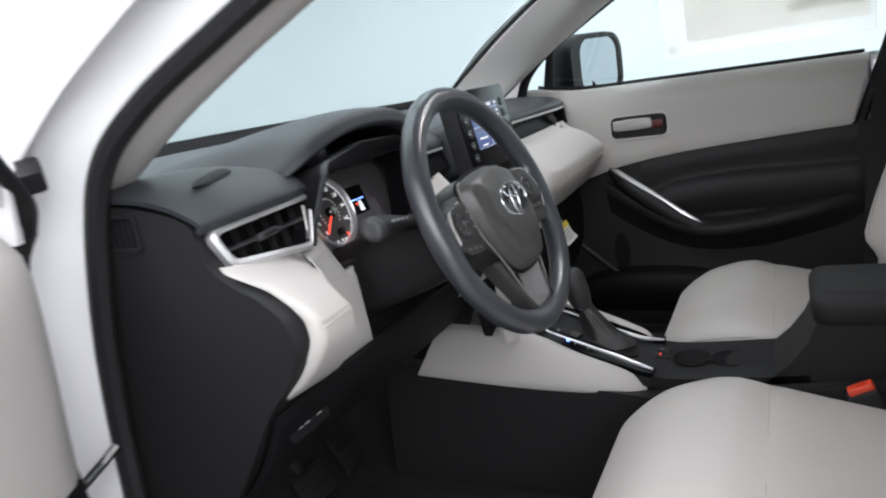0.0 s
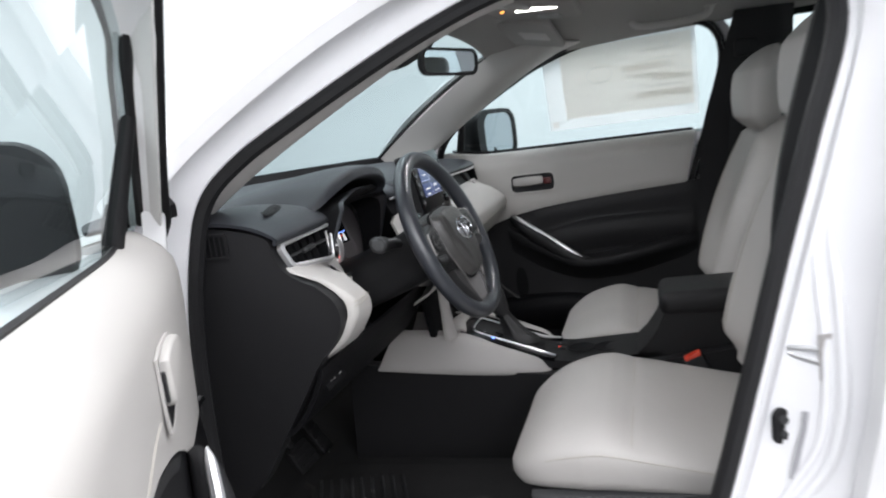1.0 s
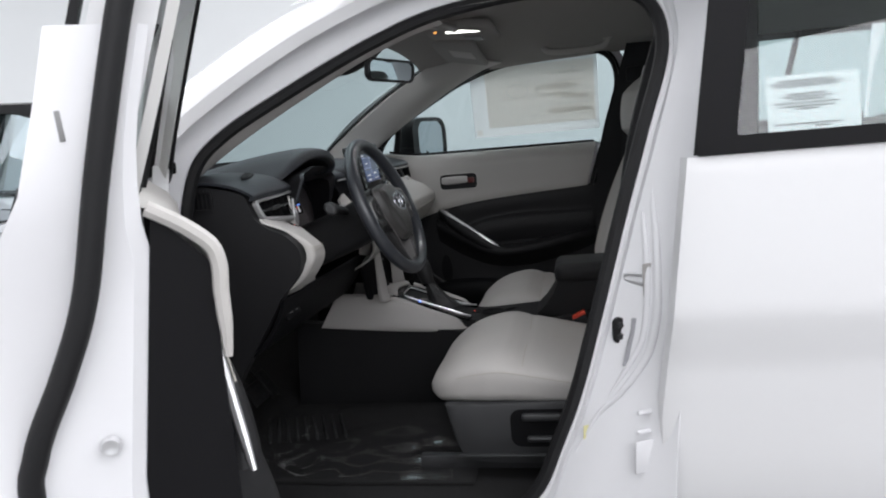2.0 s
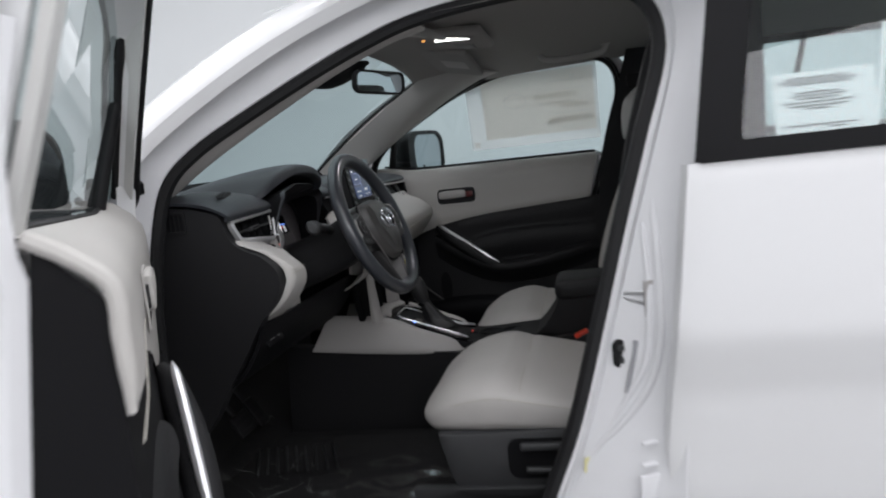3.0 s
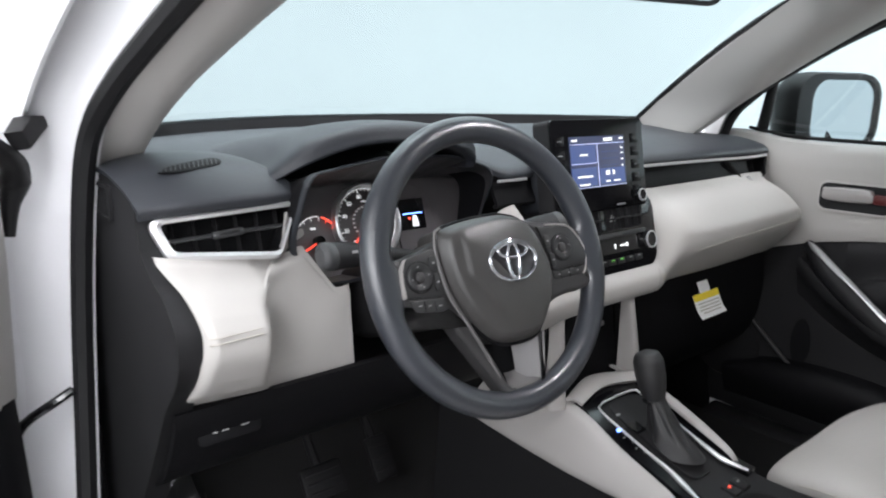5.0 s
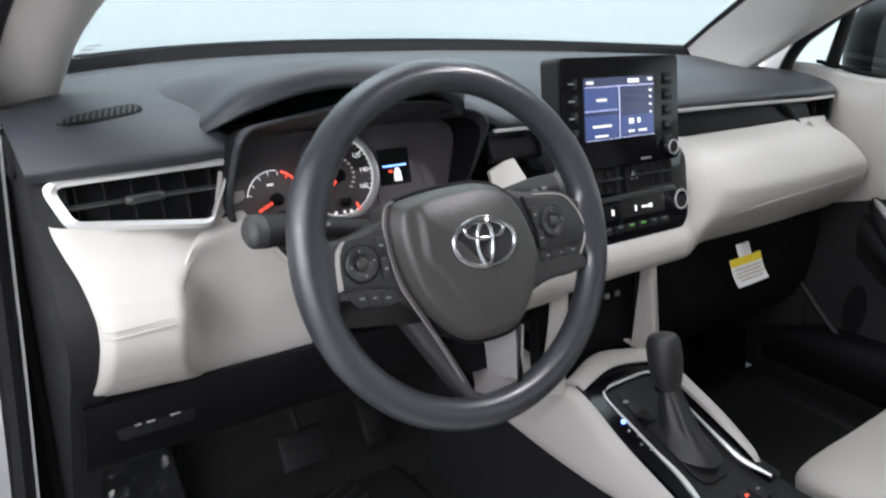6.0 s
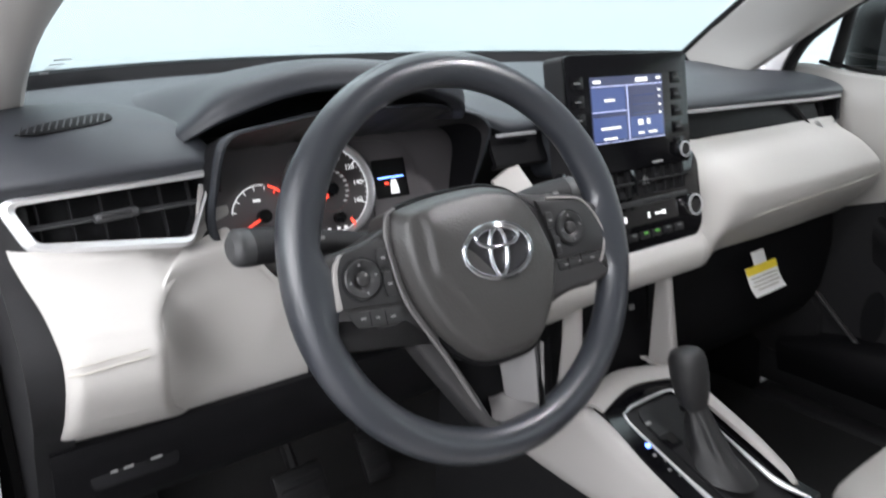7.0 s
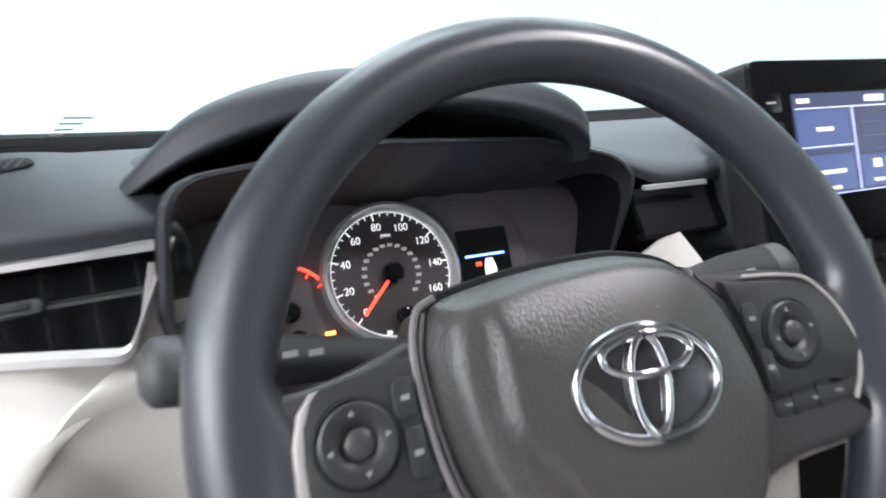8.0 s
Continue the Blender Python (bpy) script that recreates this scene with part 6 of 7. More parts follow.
part("rim", rim_mesh(), RIM, wheel_t, "dark grey leather rim")
HUB = smooth_outline([(-0.0805, 0.039), (-0.072, 0.0465), (-0.037, 0.0525), (0.0, 0.0545), (0.020, 0.053), (0.043, 0.0455), (0.058, 0.026), (0.068, 0.0), (0.0715, -0.022), (0.062, -0.052), (0.048, -0.074),
                      (0.036, -0.0865), (0.020, -0.0905), (-0.006, -0.0905), (-0.025, -0.0865), (-0.041, -0.076), (-0.060, -0.054), (-0.0725, -0.031), (-0.0805, -0.005), (-0.0835, 0.020)], 96)


def hub_z(x, y, s):
    """Face of the airbag cover: a low dome with a soft crest along its left third."""
    z = 0.0305 - 0.010 * s ** 2.2 - 0.0125 * step((s - 0.86) / 0.14) ** 1.6
    xl = -0.059 + 0.0075 * step((-0.006 - y) / 0.012) + 0.62 * max(0.0, -0.014 - y)
    fade = step((0.052 - y) / 0.022) * step((y + 0.078) / 0.05)
    d = x - xl
    return z + 0.0034 * fade * step((d + 0.0035) / 0.005) * math.exp(-max(0.0, d) / 0.034)


rows = []
for k in range(25):
    s = 0.01 + 0.99 * (k / 24) ** 0.8
    rows.append([wm @ Vector((x * s - 0.005 * (1 - s), y * s - 0.012 * (1 - s), hub_z(x * s - 0.005 * (1 - s), y * s - 0.012 * (1 - s), s))) for x, y in HUB])
rows.append([wm @ Vector((x, y, -0.03)) for x, y in HUB])
pad = part("airbag_cover", sheet(rows, closed=True), PADM, wheel_t, "grained black airbag cover")
part("cover_groove", tube([wm @ Vector((x * 1.016, y * 1.016, 0.004)) for x, y in HUB], 0.0026, 6, closed=True), BLACK, pad)
# satin bead that runs down beside the cover and round the foot of the lower spoke
BEAD = [(-0.076, 0.0475), (-0.0845, 0.0425), (-0.0885, 0.026), (-0.0872, 0.0015), (-0.0825, -0.0245), (-0.0696, -0.0516), (-0.0565, -0.0755), (-0.0443, -0.0986), (-0.0335, -0.122), (-0.0250, -0.1385), (-0.012, -0.1486), (0.007, -0.1503), (0.0258, -0.1485), (0.0334, -0.1405), (0.0385, -0.115), (0.0430, -0.0874)]
part("trim_bead", tube([wm @ Vector((x, y, 0.0105 if y > -0.06 else 0.0105 - 0.10 * min(0.08, -0.06 - y))) for x, y in BEAD], 0.0017, 8, 90), TROUGH, wheel_t, "satin grey trim bead")
part("trim_bead", tube([wm @ Vector((x * 0.965 + 0.0005, y * 0.985 + 0.0005, 0.0085 if y > -0.06 else 0.0085 - 0.10 * min(0.08, -0.06 - y))) for x, y in BEAD[1:9]], 0.0013, 8, 60), TROUGH, wheel_t, "satin grey trim bead")
# emblem: plain chrome ovals in a dark dish
em = off(wm, -0.0025, -0.001, 0.0335, -3) @ pose(0, 0, 0, 3, -4, 0)


def oval(a, b, cx, cy, r, z=0.0):
    return tube([em @ Vector((cx + a * math.cos(2 * math.pi * i / 48), cy + b * math.sin(2 * math.pi * i / 48), z)) for i in range(48)], r, 10, closed=True)


e = part("emblem", oval(0.0318, 0.0218, 0, 0, 0.0024), BRIGHT, pad, "oval chrome emblem")
part("emblem_oval", oval(0.0080, 0.0192, 0, -0.0006, 0.0021, 0.0006), BRIGHT, e)
part("emblem_oval", oval(0.0200, 0.0080, 0, 0.0112, 0.0020, 0.0010), BRIGHT, e)
part("emblem_dish", prism(ellipse(0.0305, 0.0206, 40), 0.002, off(em, 0, 0, -0.0028)), SMOKE, e)

# side spokes with their button panels
SPOKES = {-1: [(-0.156, 0.034), (-0.143, 0.0225), (-0.128, 0.0225), (-0.108, 0.0265), (-0.085, 0.034), (-0.06, 0.034), (-0.055, -0.062), (-0.072, -0.060), (-0.084, -0.047), (-0.094, -0.0425), (-0.124, -0.0385), (-0.137, -0.034), (-0.147, -0.038), (-0.157, -0.052)],
          1: [(0.050, 0.046), (0.075, 0.040), (0.105, 0.037), (0.124, 0.033), (0.138, 0.024), (0.150, 0.028), (0.158, 0.030), (0.157, -0.054), (0.146, -0.047), (0.132, -0.049), (0.116, -0.0512), (0.097, -0.0514), (0.078, -0.0545), (0.060, -0.0606), (0.050, -0.062)]}
PANELS = {-1: [(-0.133, 0.0165), (-0.127, 0.0205), (-0.108, 0.0240), (-0.0905, 0.0262), (-0.0895, 0.010), (-0.0890, -0.006), (-0.0868, -0.0240), (-0.112, -0.0222), (-0.1365, -0.0195), (-0.1385, -0.006), (-0.137, 0.007)],
          1: [(0.0660, 0.0345), (0.085, 0.0325), (0.104, 0.0305), (0.118, 0.0270), (0.1315, 0.0125), (0.1375, -0.004), (0.1335, -0.0195), (0.110, -0.0200), (0.0790, -0.0200), (0.0765, 0.0), (0.0715, 0.018)]}
STRIPS = {-1: [(-0.1325, -0.0222), (-0.112, -0.0250), (-0.0875, -0.0268), (-0.0825, -0.0365), (-0.0935, -0.0410), (-0.110, -0.0385), (-0.1250, -0.0358)],
          1: [(0.0790, -0.0226), (0.110, -0.0226), (0.1345, -0.0218), (0.1370, -0.0240), (0.1285, -0.0312), (0.104, -0.0315), (0.0815, -0.0318)]}
for s in (-1, 1):
    part("spoke", prism(smooth_outline(SPOKES[s], 60), 0.022, off(wm, 0, 0, -0.0145), 0.006, 3), SPOKEM, wheel_t, "dark grey side spoke")
    bp = part("button_pad", prism(smooth_outline(PANELS[s], 56), 0.0065, off(wm, 0, 0, 0.0045), 0.0016), PANELM, wheel_t, "dark grey button pad")
    rx_, ry_ = (-0.1155, -0.0008) if s < 0 else (0.0985, 0.0052)
    bc = off(wm, rx_, ry_, 0.0110)
    part("button_rim", lathe([(0.0172, 0.0), (0.0170, 0.0012), (0.0160, 0.0014), (0.0156, -0.0005)], bc, 40), DARK, bp)
    part("round_button", lathe([(0.0154, -0.001), (0.0152, 0.0022), (0.0140, 0.0030), (0.0100, 0.0024), (0.0064, 0.0010), (0.0058, 0.0)], bc, 40), PANELM, bp, "round four-way button")
    part("centre_button", lathe([(0.0056, 0.0), (0.0054, 0.0030), (0.0042, 0.0038), (0.0, 0.0040)], bc, 24), SPOKEM, bp)
    for a in (0, 90, 180, 270):
        part("button_mark", prism([(-0.0010, -0.0012), (0.0012, 0.0), (-0.0010, 0.0012)], 0.0004, off(bc, 0.0112 * math.cos(radians(a + 8)), 0.0112 * math.sin(radians(a + 8)), 0.0028, a)), ICON, bp)
    for bx, by, w, h in (((-0.0955, 0.0120, 0.0095, 0.0150), (-0.0938, -0.0085, 0.0080, 0.0190)) if s < 0 else ((0.0765, 0.0150, 0.0085, 0.0150), (0.0800, -0.0085, 0.0075, 0.0170))):
        part("side_button", prism(rrect(w, h, 0.0025, 5, bx, by), 0.0022, off(wm, 0, 0, 0.0105), 0.0008), PANELM, bp)
        part("button_mark", box(0.0034, 0.0020, 0.0004, off(wm, bx, by, 0.0130), 0), ICON, bp)
    sp_ = part("lower_buttons", prism(smooth_outline(STRIPS[s], 44), 0.0065, off(wm, 0, 0, 0.002), 0.0016), PANELM, wheel_t, "row of small lower buttons")
    for k, (bx, by) in enumerate(((-0.1195, -0.0300), (-0.1075, -0.0315), (-0.0945, -0.0335)) if s < 0 else ((0.0885, -0.0270), (0.1055, -0.0268), (0.1215, -0.0262))):
        part("button_mark", box(0.0044 if k != 1 else 0.0030, 0.0013, 0.0004, off(wm, bx, by, 0.0087), 0), ICON, sp_)
        if k:
            part("button_gap", box(0.0006, 0.011, 0.0006, off(wm, bx - s * (-0.0062) * (1 if s < 0 else -1) - (0.0165 if s > 0 else 0.0) + (0.0085 if s > 0 else 0.0), by, 0.0085), 0), BLACK, sp_)
part("panel_accent", prism([(-0.1402, -0.0205), (-0.1352, -0.0200), (-0.1352, -0.004), (-0.1338, 0.008), (-0.1300, 0.0165), (-0.1265, 0.0205), (-0.1300, 0.0200), (-0.1355, 0.0135), (-0.1388, 0.003)], 0.004, off(wm, 0, 0, 0.0075), 0.001), SILVERPL, wheel_t, "satin silver accent")
part("panel_accent", tube([wm @ Vector((x, y, 0.0092)) for x, y in ((0.080, 0.0352), (0.102, 0.0332), (0.120, 0.0288), (0.1345, 0.0130), (0.1408, -0.005), (0.1372, -0.0212), (0.1300, -0.0318))], 0.0011, 8, 40), SILVERPL, wheel_t, "satin silver accent line")
# lower spoke: a hollow trough between two arms
part("lower_spoke", prism([(-0.0890, -0.043), (-0.0695, -0.077), (-0.0430, -0.121), (-0.0300, -0.142), (-0.0170, -0.158), (0.004, -0.160), (0.004, -0.1490), (-0.0090, -0.1460), (-0.0220, -0.1340), (-0.0330, -0.108), (-0.0460, -0.080), (-0.0600, -0.050)], 0.022, off(wm, 0, 0, -0.0165), 0.005, 3), SPOKEM, wheel_t, "dark grey lower spoke arm")
part("lower_spoke", prism([(0.0445, -0.084), (0.0400, -0.118), (0.0365, -0.142), (0.0420, -0.160), (0.0000, -0.160), (0.002, -0.1490), (0.0240, -0.1465), (0.0312, -0.1395), (0.0350, -0.115), (0.0385, -0.084)], 0.022, off(wm, 0, 0, -0.0165), 0.003), SPOKEM, wheel_t, "dark grey lower spoke arm")
part("spoke_dish", prism([(-0.050, -0.060), (0.046, -0.060), (0.039, -0.110), (0.032, -0.152), (-0.006, -0.152), (-0.030, -0.112)], 0.003, off(wm, 0, 0, -0.026)), BLACK, wheel_t, "black recessed spoke panel")
part("spoke_trim", sheet([[wm @ Vector(q) for q in r] for r in (((0.0380, -0.066, 0.004), (0.0365, -0.100, 0.003), (0.0310, -0.1390, 0.001)), ((0.030, -0.066, -0.004), (0.0285, -0.100, -0.005), (0.0270, -0.1400, -0.006)), ((0.0150, -0.066, -0.020), (0.0140, -0.105, -0.020), (0.0120, -0.1330, -0.020)))]), TROUGH, wheel_t, "satin grey spoke trim")
part("spoke_foot", sheet([[wm @ Vector(q) for q in r] for r in (((-0.0200, -0.1385, 0.001), (0.004, -0.1480, 0.001), (0.0310, -0.1395, 0.001)), ((-0.010, -0.134, -0.012), (0.006, -0.138, -0.012), (0.0240, -0.1345, -0.012)), ((-0.004, -0.1250, -0.022), (0.004, -0.1260, -0.022), (0.0120, -0.1250, -0.022)))]), TROUGH, wheel_t, "grey foot of the lower spoke")

# column and stalks
col = thing("steering_column", "black steering column shroud with stalks", "steering column", (-0.367, 0.16, 0.90))
part("column_shroud", loft([[wm @ Vector((x * w, y * w - dy, z)) for x, y in ((-0.062, -0.01), (-0.058, 0.035), (0.0, 0.048), (0.058, 0.035), (0.062, -0.01), (0.05, -0.05), (0.0, -0.06), (-0.05, -0.05), (-0.062, -0.01))] for z, w, dy in ((-0.035, 0.9, 0.0), (-0.06, 1.0, 0.0), (-0.12, 1.0, 0.004), (-0.26, 1.05, 0.0))], 10, 40, 0.004), DARK, col, "black column shroud")
for s in (-1, 1):
    st = part("stalk", tube([wm @ Vector((s * 0.055, 0.028, -0.080)), wm @ Vector((s * 0.10, 0.036, -0.076)), wm @ Vector((s * 0.145, 0.041, -0.069)), wm @ Vector((s * 0.174, 0.042, -0.063))], [0.010, 0.011, 0.0155, 0.0165], 24, 16, flat=0.8), DARK, col, "black control stalk")
    part("stalk_end", tube([wm @ Vector((s * 0.172, 0.042, -0.0635)), wm @ Vector((s * 0.182, 0.0425, -0.061)), wm @ Vector((s * 0.187, 0.043, -0.060))], [0.0166, 0.0160, 0.010], 24, 10, flat=0.82), GREYM, st)
    for k in range(4):
        part("stalk_mark", box(0.007, 0.003, 0.0004, off(wm, s * (0.112 + 0.012 * k), 0.039 + 0.001 * k, -0.0565 + 0.0016 * k), 0), ICON, st)

# ---- seats ----
def super_shell(fn, nu=26, nv=40):
    """Closed shell from fn(u, angle) with u running from end to end."""
    return sheet([[fn(i / (nu - 1), 2 * math.pi * j / nv) for j in range(nv)] for i in range(nu)], closed=True)


def sgnpow(v, e):
    return math.copysign(abs(v) ** e, v)


def build_seat(cx):
    d = thing("front_seat", "pale beige leather front seat with a headrest", "car seat", (cx, -0.32, 0.37), group="front seats")

    def cushion(u, t):
        # u: front (0) to rear (1); t round the cross-section
        y = -0.072 - 0.456 * u
        q = min(1.0, u / 0.20)
        prof = max(0.0, 1 - (1 - q) ** 2.3) ** 0.46
        w = 0.232 * (0.88 + 0.12 * min(1.0, u / 0.3)) * (0.66 + 0.34 * prof)
        ztop = 0.606 + 0.042 * math.sin(min(1.0, u / 0.36) * math.pi / 2) - 0.13 * max(0.0, u - 0.38)
        zbot, zc = 0.524, 0.566
        zt, zb = zc + (ztop - zc) * prof, zc - (zc - zbot) * min(1.0, 1.25 * prof)
        c, s = sgnpow(math.cos(t), 0.62), sgnpow(math.sin(t), 0.70)
        x = w * c
        z = (zt + zb) / 2 + (zt - zb) / 2 * s
        if s > 0:
            z += 0.016 * max(0.0, (abs(x) / w) ** 2 - 0.2) * prof * min(1, u * 3) - 0.010 * math.exp(-(x / 0.10) ** 2) * prof
            # a shallow gather where the cross seam pulls the leather in
            z -= 0.0035 * math.exp(-((u - 0.47) / 0.022) ** 2) * min(1.0, max(0.0, (abs(x) / w - 0.05) / 0.2)) * min(1.0, max(0.0, (0.98 - abs(x) / w) / 0.1))
        return (cx + x, y, z)
    cu = part("cushion", super_shell(cushion, 64, 72), SEATM, d, "pale beige leather cushion")
    for k in (1, -1):
        part("cushion_seam", tube([cushion(0.47, math.pi / 2 + k * v) for v in frange(0.10, 1.05, 16)], 0.0012, 6), FAINT, cu)
        part("cushion_seam", tube([cushion(u, math.pi / 2 + k * (math.pi / 2 - 0.18)) for u in frange(0.16, 0.95, 20)], 0.0012, 6), FAINT, cu)

    def back(u, t):
        # u: bottom to top
        h = 0.535 * u
        cy, cz = -0.525 - 0.25 * h + (-0.04 * u * u) - 0.030 * (1 - u) ** 3, 0.60 + 0.93 * h
        w = 0.235 + 0.012 * math.sin(u * 2.2) - 0.105 * max(0.0, (u - 0.55) / 0.45) ** 1.7
        end = min(1.0, (1 - u) / 0.12, max(0.45, u / 0.10))
        e = max(0.04, end) ** 0.5
        w *= 0.74 + 0.26 * e
        th = (0.070 - 0.012 * u) * e
        c, s = sgnpow(math.cos(t), 0.6), sgnpow(math.sin(t), 0.7)
        x = w * c
        f = th * s
        if s > 0:
            side = max(0.0, (abs(x) / w - 0.45) / 0.55)
            f += 0.055 * math.sin(side * math.pi * 0.62) * (1 - 0.5 * u) * e - 0.012 * math.exp(-(x / 0.07) ** 2) * e
        return (cx + x, cy + f * 0.93, cz + f * 0.36)
    bk = part("backrest", super_shell(back, 34, 56), SEATM, d, "pale beige leather backrest")
    for sx in (-1, 1):
        part("backrest_seam", tube([back(u, math.pi / 2 - sx * 0.62) for u in frange(0.08, 0.90, 20)], 0.0016, 6), FAINT, bk)

    def head(u, t):
        z = 1.072 + 0.205 * u
        e = max(0.03, min(1.0, u / 0.20, (1 - u) / 0.26)) ** 0.5
        w = (0.098 + 0.046 * math.sin(0.35 + u * 1.9)) * (0.66 + 0.34 * e)
        th = (0.050 + 0.016 * u) * e
        c, s = sgnpow(math.cos(t), 0.72), sgnpow(math.sin(t), 0.8)
        return (cx + w * c, -0.628 - 0.035 * u + 0.018 * math.sin(u * math.pi) + th * s, z)
    part("headrest", super_shell(head, 36, 48), SEATM, d, "pale beige leather headrest")
    for sx in (-0.06, 0.06):
        part("headrest_post", tube([(cx + sx, -0.655, 1.03), (cx + sx, -0.65, 1.12)], 0.006, 8), CHROME, d)
    # base with side covers
    part("seat_frame", box(0.40, 0.42, 0.10, pose(cx, -0.33, 0.485), 0.02, 3), DARK, d, "black seat frame")
    for s in (-1, 1):
        m = frame_at((cx + s * 0.222, 0, 0), (0, -1, 0), (0, 0, 1))
        P = [(0.118, 0.548), (0.128, 0.50), (0.150, 0.435), (0.20, 0.418), (0.36, 0.418), (0.50, 0.44), (0.53, 0.50), (0.52, 0.565), (0.40, 0.556), (0.25, 0.550)]
        sc = part("side_cover", prism(smooth_outline(P, 48), 0.022, off(m, 0, 0, -0.011), 0.006), GREYM, d, "dark grey plastic side cover")
        if s < 0:
            mm = off(m, 0, 0, 0.011)
            part("lever_recess", prism(rrect(0.135, 0.082, 0.022, 6, 0.322, 0.496), 0.0015, off(mm, 0, 0, 0.0)), BLACK, sc, "recess behind the lever")
            part("height_lever", box(0.085, 0.016, 0.016, off(mm, 0.322, 0.522, 0.006), 0.006, 3), GREYM, sc, "black height lever")
            part("recline_lever", box(0.060, 0.012, 0.014, off(mm, 0.318, 0.474, 0.005), 0.005, 3), GREYM, sc, "black recline lever")
            part("cover_edge", box(0.19, 0.008, 0.010, off(mm, 0.235, 0.436, 0.002), 0.003), GREYM, sc)
        part("seat_rail", box(0.025, 0.52, 0.03, pose(cx + s * 0.17, -0.30, 0.395), 0.004), GREYM, d, "metal seat rail")
    return d


CXS = -0.375
seat = build_seat(CXS)
copy_thing(seat, pose(2 * XC - CXS, -0.32, 0.345))

# rear bench, seen through the rear window
bench = thing("rear_bench_seat", "pale beige leather rear bench seat", "car seat", (XC, -1.35, 0.38))
part("rear_cushion", box(1.24, 0.48, 0.20, pose(XC, -1.30, 0.54, -4), 0.05, 4), BEIGE, bench)
part("rear_back", box(1.24, 0.16, 0.60, pose(XC, -1.62, 0.86, -18), 0.05, 4), BEIGE, bench)
for x in (-0.4, 0.36):
    part("rear_headrest", box(0.24, 0.09, 0.14, pose(x, -1.70, 1.20, -12), 0.04, 4), BEIGE, bench)

# ---- centre console ----
con = thing("centre_console", "black and beige centre console with armrest", "console", (XC, -0.2, 0.37))
# beige flank, its plastic darkened for the shade it stands in
for s in (-1, 1):
    f = (lambda p: p) if s < 0 else mir
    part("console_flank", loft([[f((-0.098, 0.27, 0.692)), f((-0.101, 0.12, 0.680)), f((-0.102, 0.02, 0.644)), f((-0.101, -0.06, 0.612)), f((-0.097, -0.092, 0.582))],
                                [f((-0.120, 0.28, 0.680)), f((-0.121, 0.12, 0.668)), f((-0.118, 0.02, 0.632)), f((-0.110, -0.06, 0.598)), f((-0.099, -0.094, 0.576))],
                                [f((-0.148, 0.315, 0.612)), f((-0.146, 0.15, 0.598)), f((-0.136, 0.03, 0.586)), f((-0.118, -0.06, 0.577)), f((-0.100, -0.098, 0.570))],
                                [f((-0.135, 0.32, 0.605)), f((-0.132, 0.15, 0.590)), f((-0.122, 0.03, 0.578)), f((-0.105, -0.06, 0.570)), f((-0.095, -0.10, 0.566))]], 14, 26, 0.004), SHADEPL, con, "pale beige console flank")
    part("console_side", prism([(0.42, 0.36), (0.40, 0.62), (0.30, 0.61), (0.0, 0.585), (-0.10, 0.575), (-0.34, 0.60), (-0.62, 0.64), (-0.66, 0.36)], 0.04, frame_at(f((-0.128 if s < 0 else -0.088, 0, 0)), (0, 1, 0), (0, 0, 1)), 0.006), DARK, con, "black plastic console side")
# upper deck: dark top, glossy rims and chrome lines
deck_l, deck_r = -0.100, 0.060
part("deck", loft([[(x, 0.115, 0.678), (x, 0.09, 0.668), (x, 0.02, 0.641), (x, -0.06, 0.611), (x, -0.10, 0.601), (x, -0.16, 0.598), (x, -0.34, 0.612)] for x in (deck_l, -0.02, deck_r)], 10, 34, 0.02), DARK, con, "black console deck")
for s in (-1, 1):
    X = (lambda x: x) if s < 0 else (lambda x: 2 * XC - x)
    rim_pts = [(-0.020, 0.108), (-0.060, 0.104), (-0.085, 0.088), (-0.0905, 0.05), (-0.0915, 0.0), (-0.090, -0.045), (-0.088, -0.075), (-0.0905, -0.105)]
    part("gloss_rim", band([(X(x), y, 0.643 + (y - 0.02) * 0.37 + (0.006 if y < -0.09 else 0.0)) for x, y in rim_pts], 0.025, 0.009, 36), GLOSSB, con, "glossy black rim")
    chrome = [(-0.020, 0.092), (-0.062, 0.090), (-0.077, 0.078), (-0.0775, 0.03), (-0.077, -0.01), (-0.076, -0.045), (-0.079, -0.070), (-0.090, -0.104)]
    part("deck_chrome", tube([(X(x) - (0.008 if s > 0 and y < 0.08 else 0.0), y, 0.649 + (y - 0.02) * 0.37 + (0.006 if y < -0.09 else 0.0)) for x, y in chrome], [0.0018, 0.0020, 0.0021, 0.0021, 0.0024, 0.0036, 0.0044, 0.0020], 8, 40), CHROME, con, "chrome edge line")
part("deck_wing", loft([[(0.046, y, z), (0.054 - w * 0.3, y, z + 0.006 * (w > 0.002)), (0.050 + w, y, z + 0.004), (0.054 + w, y, z - 0.025)] for y, z, w in ((0.085, 0.676, 0.020), (0.04, 0.660, 0.019), (-0.02, 0.638, 0.015), (-0.065, 0.620, 0.006), (-0.082, 0.609, 0.0))], 24, 12), SHADEPL, con, "pale beige wing beside the deck")
part("deck_front", loft([[(-0.112, 0.122, 0.655), (-0.02, 0.150, 0.660), (0.072, 0.122, 0.655)], [(-0.112, 0.124, 0.683), (-0.02, 0.150, 0.690), (0.072, 0.124, 0.683)], [(-0.106, 0.112, 0.689), (-0.02, 0.134, 0.694), (0.066, 0.112, 0.689)], [(-0.098, 0.098, 0.682), (-0.02, 0.115, 0.686), (0.058, 0.098, 0.682)]], 14, 20, 0.005), SHADEPL, con, "pale beige front lip")
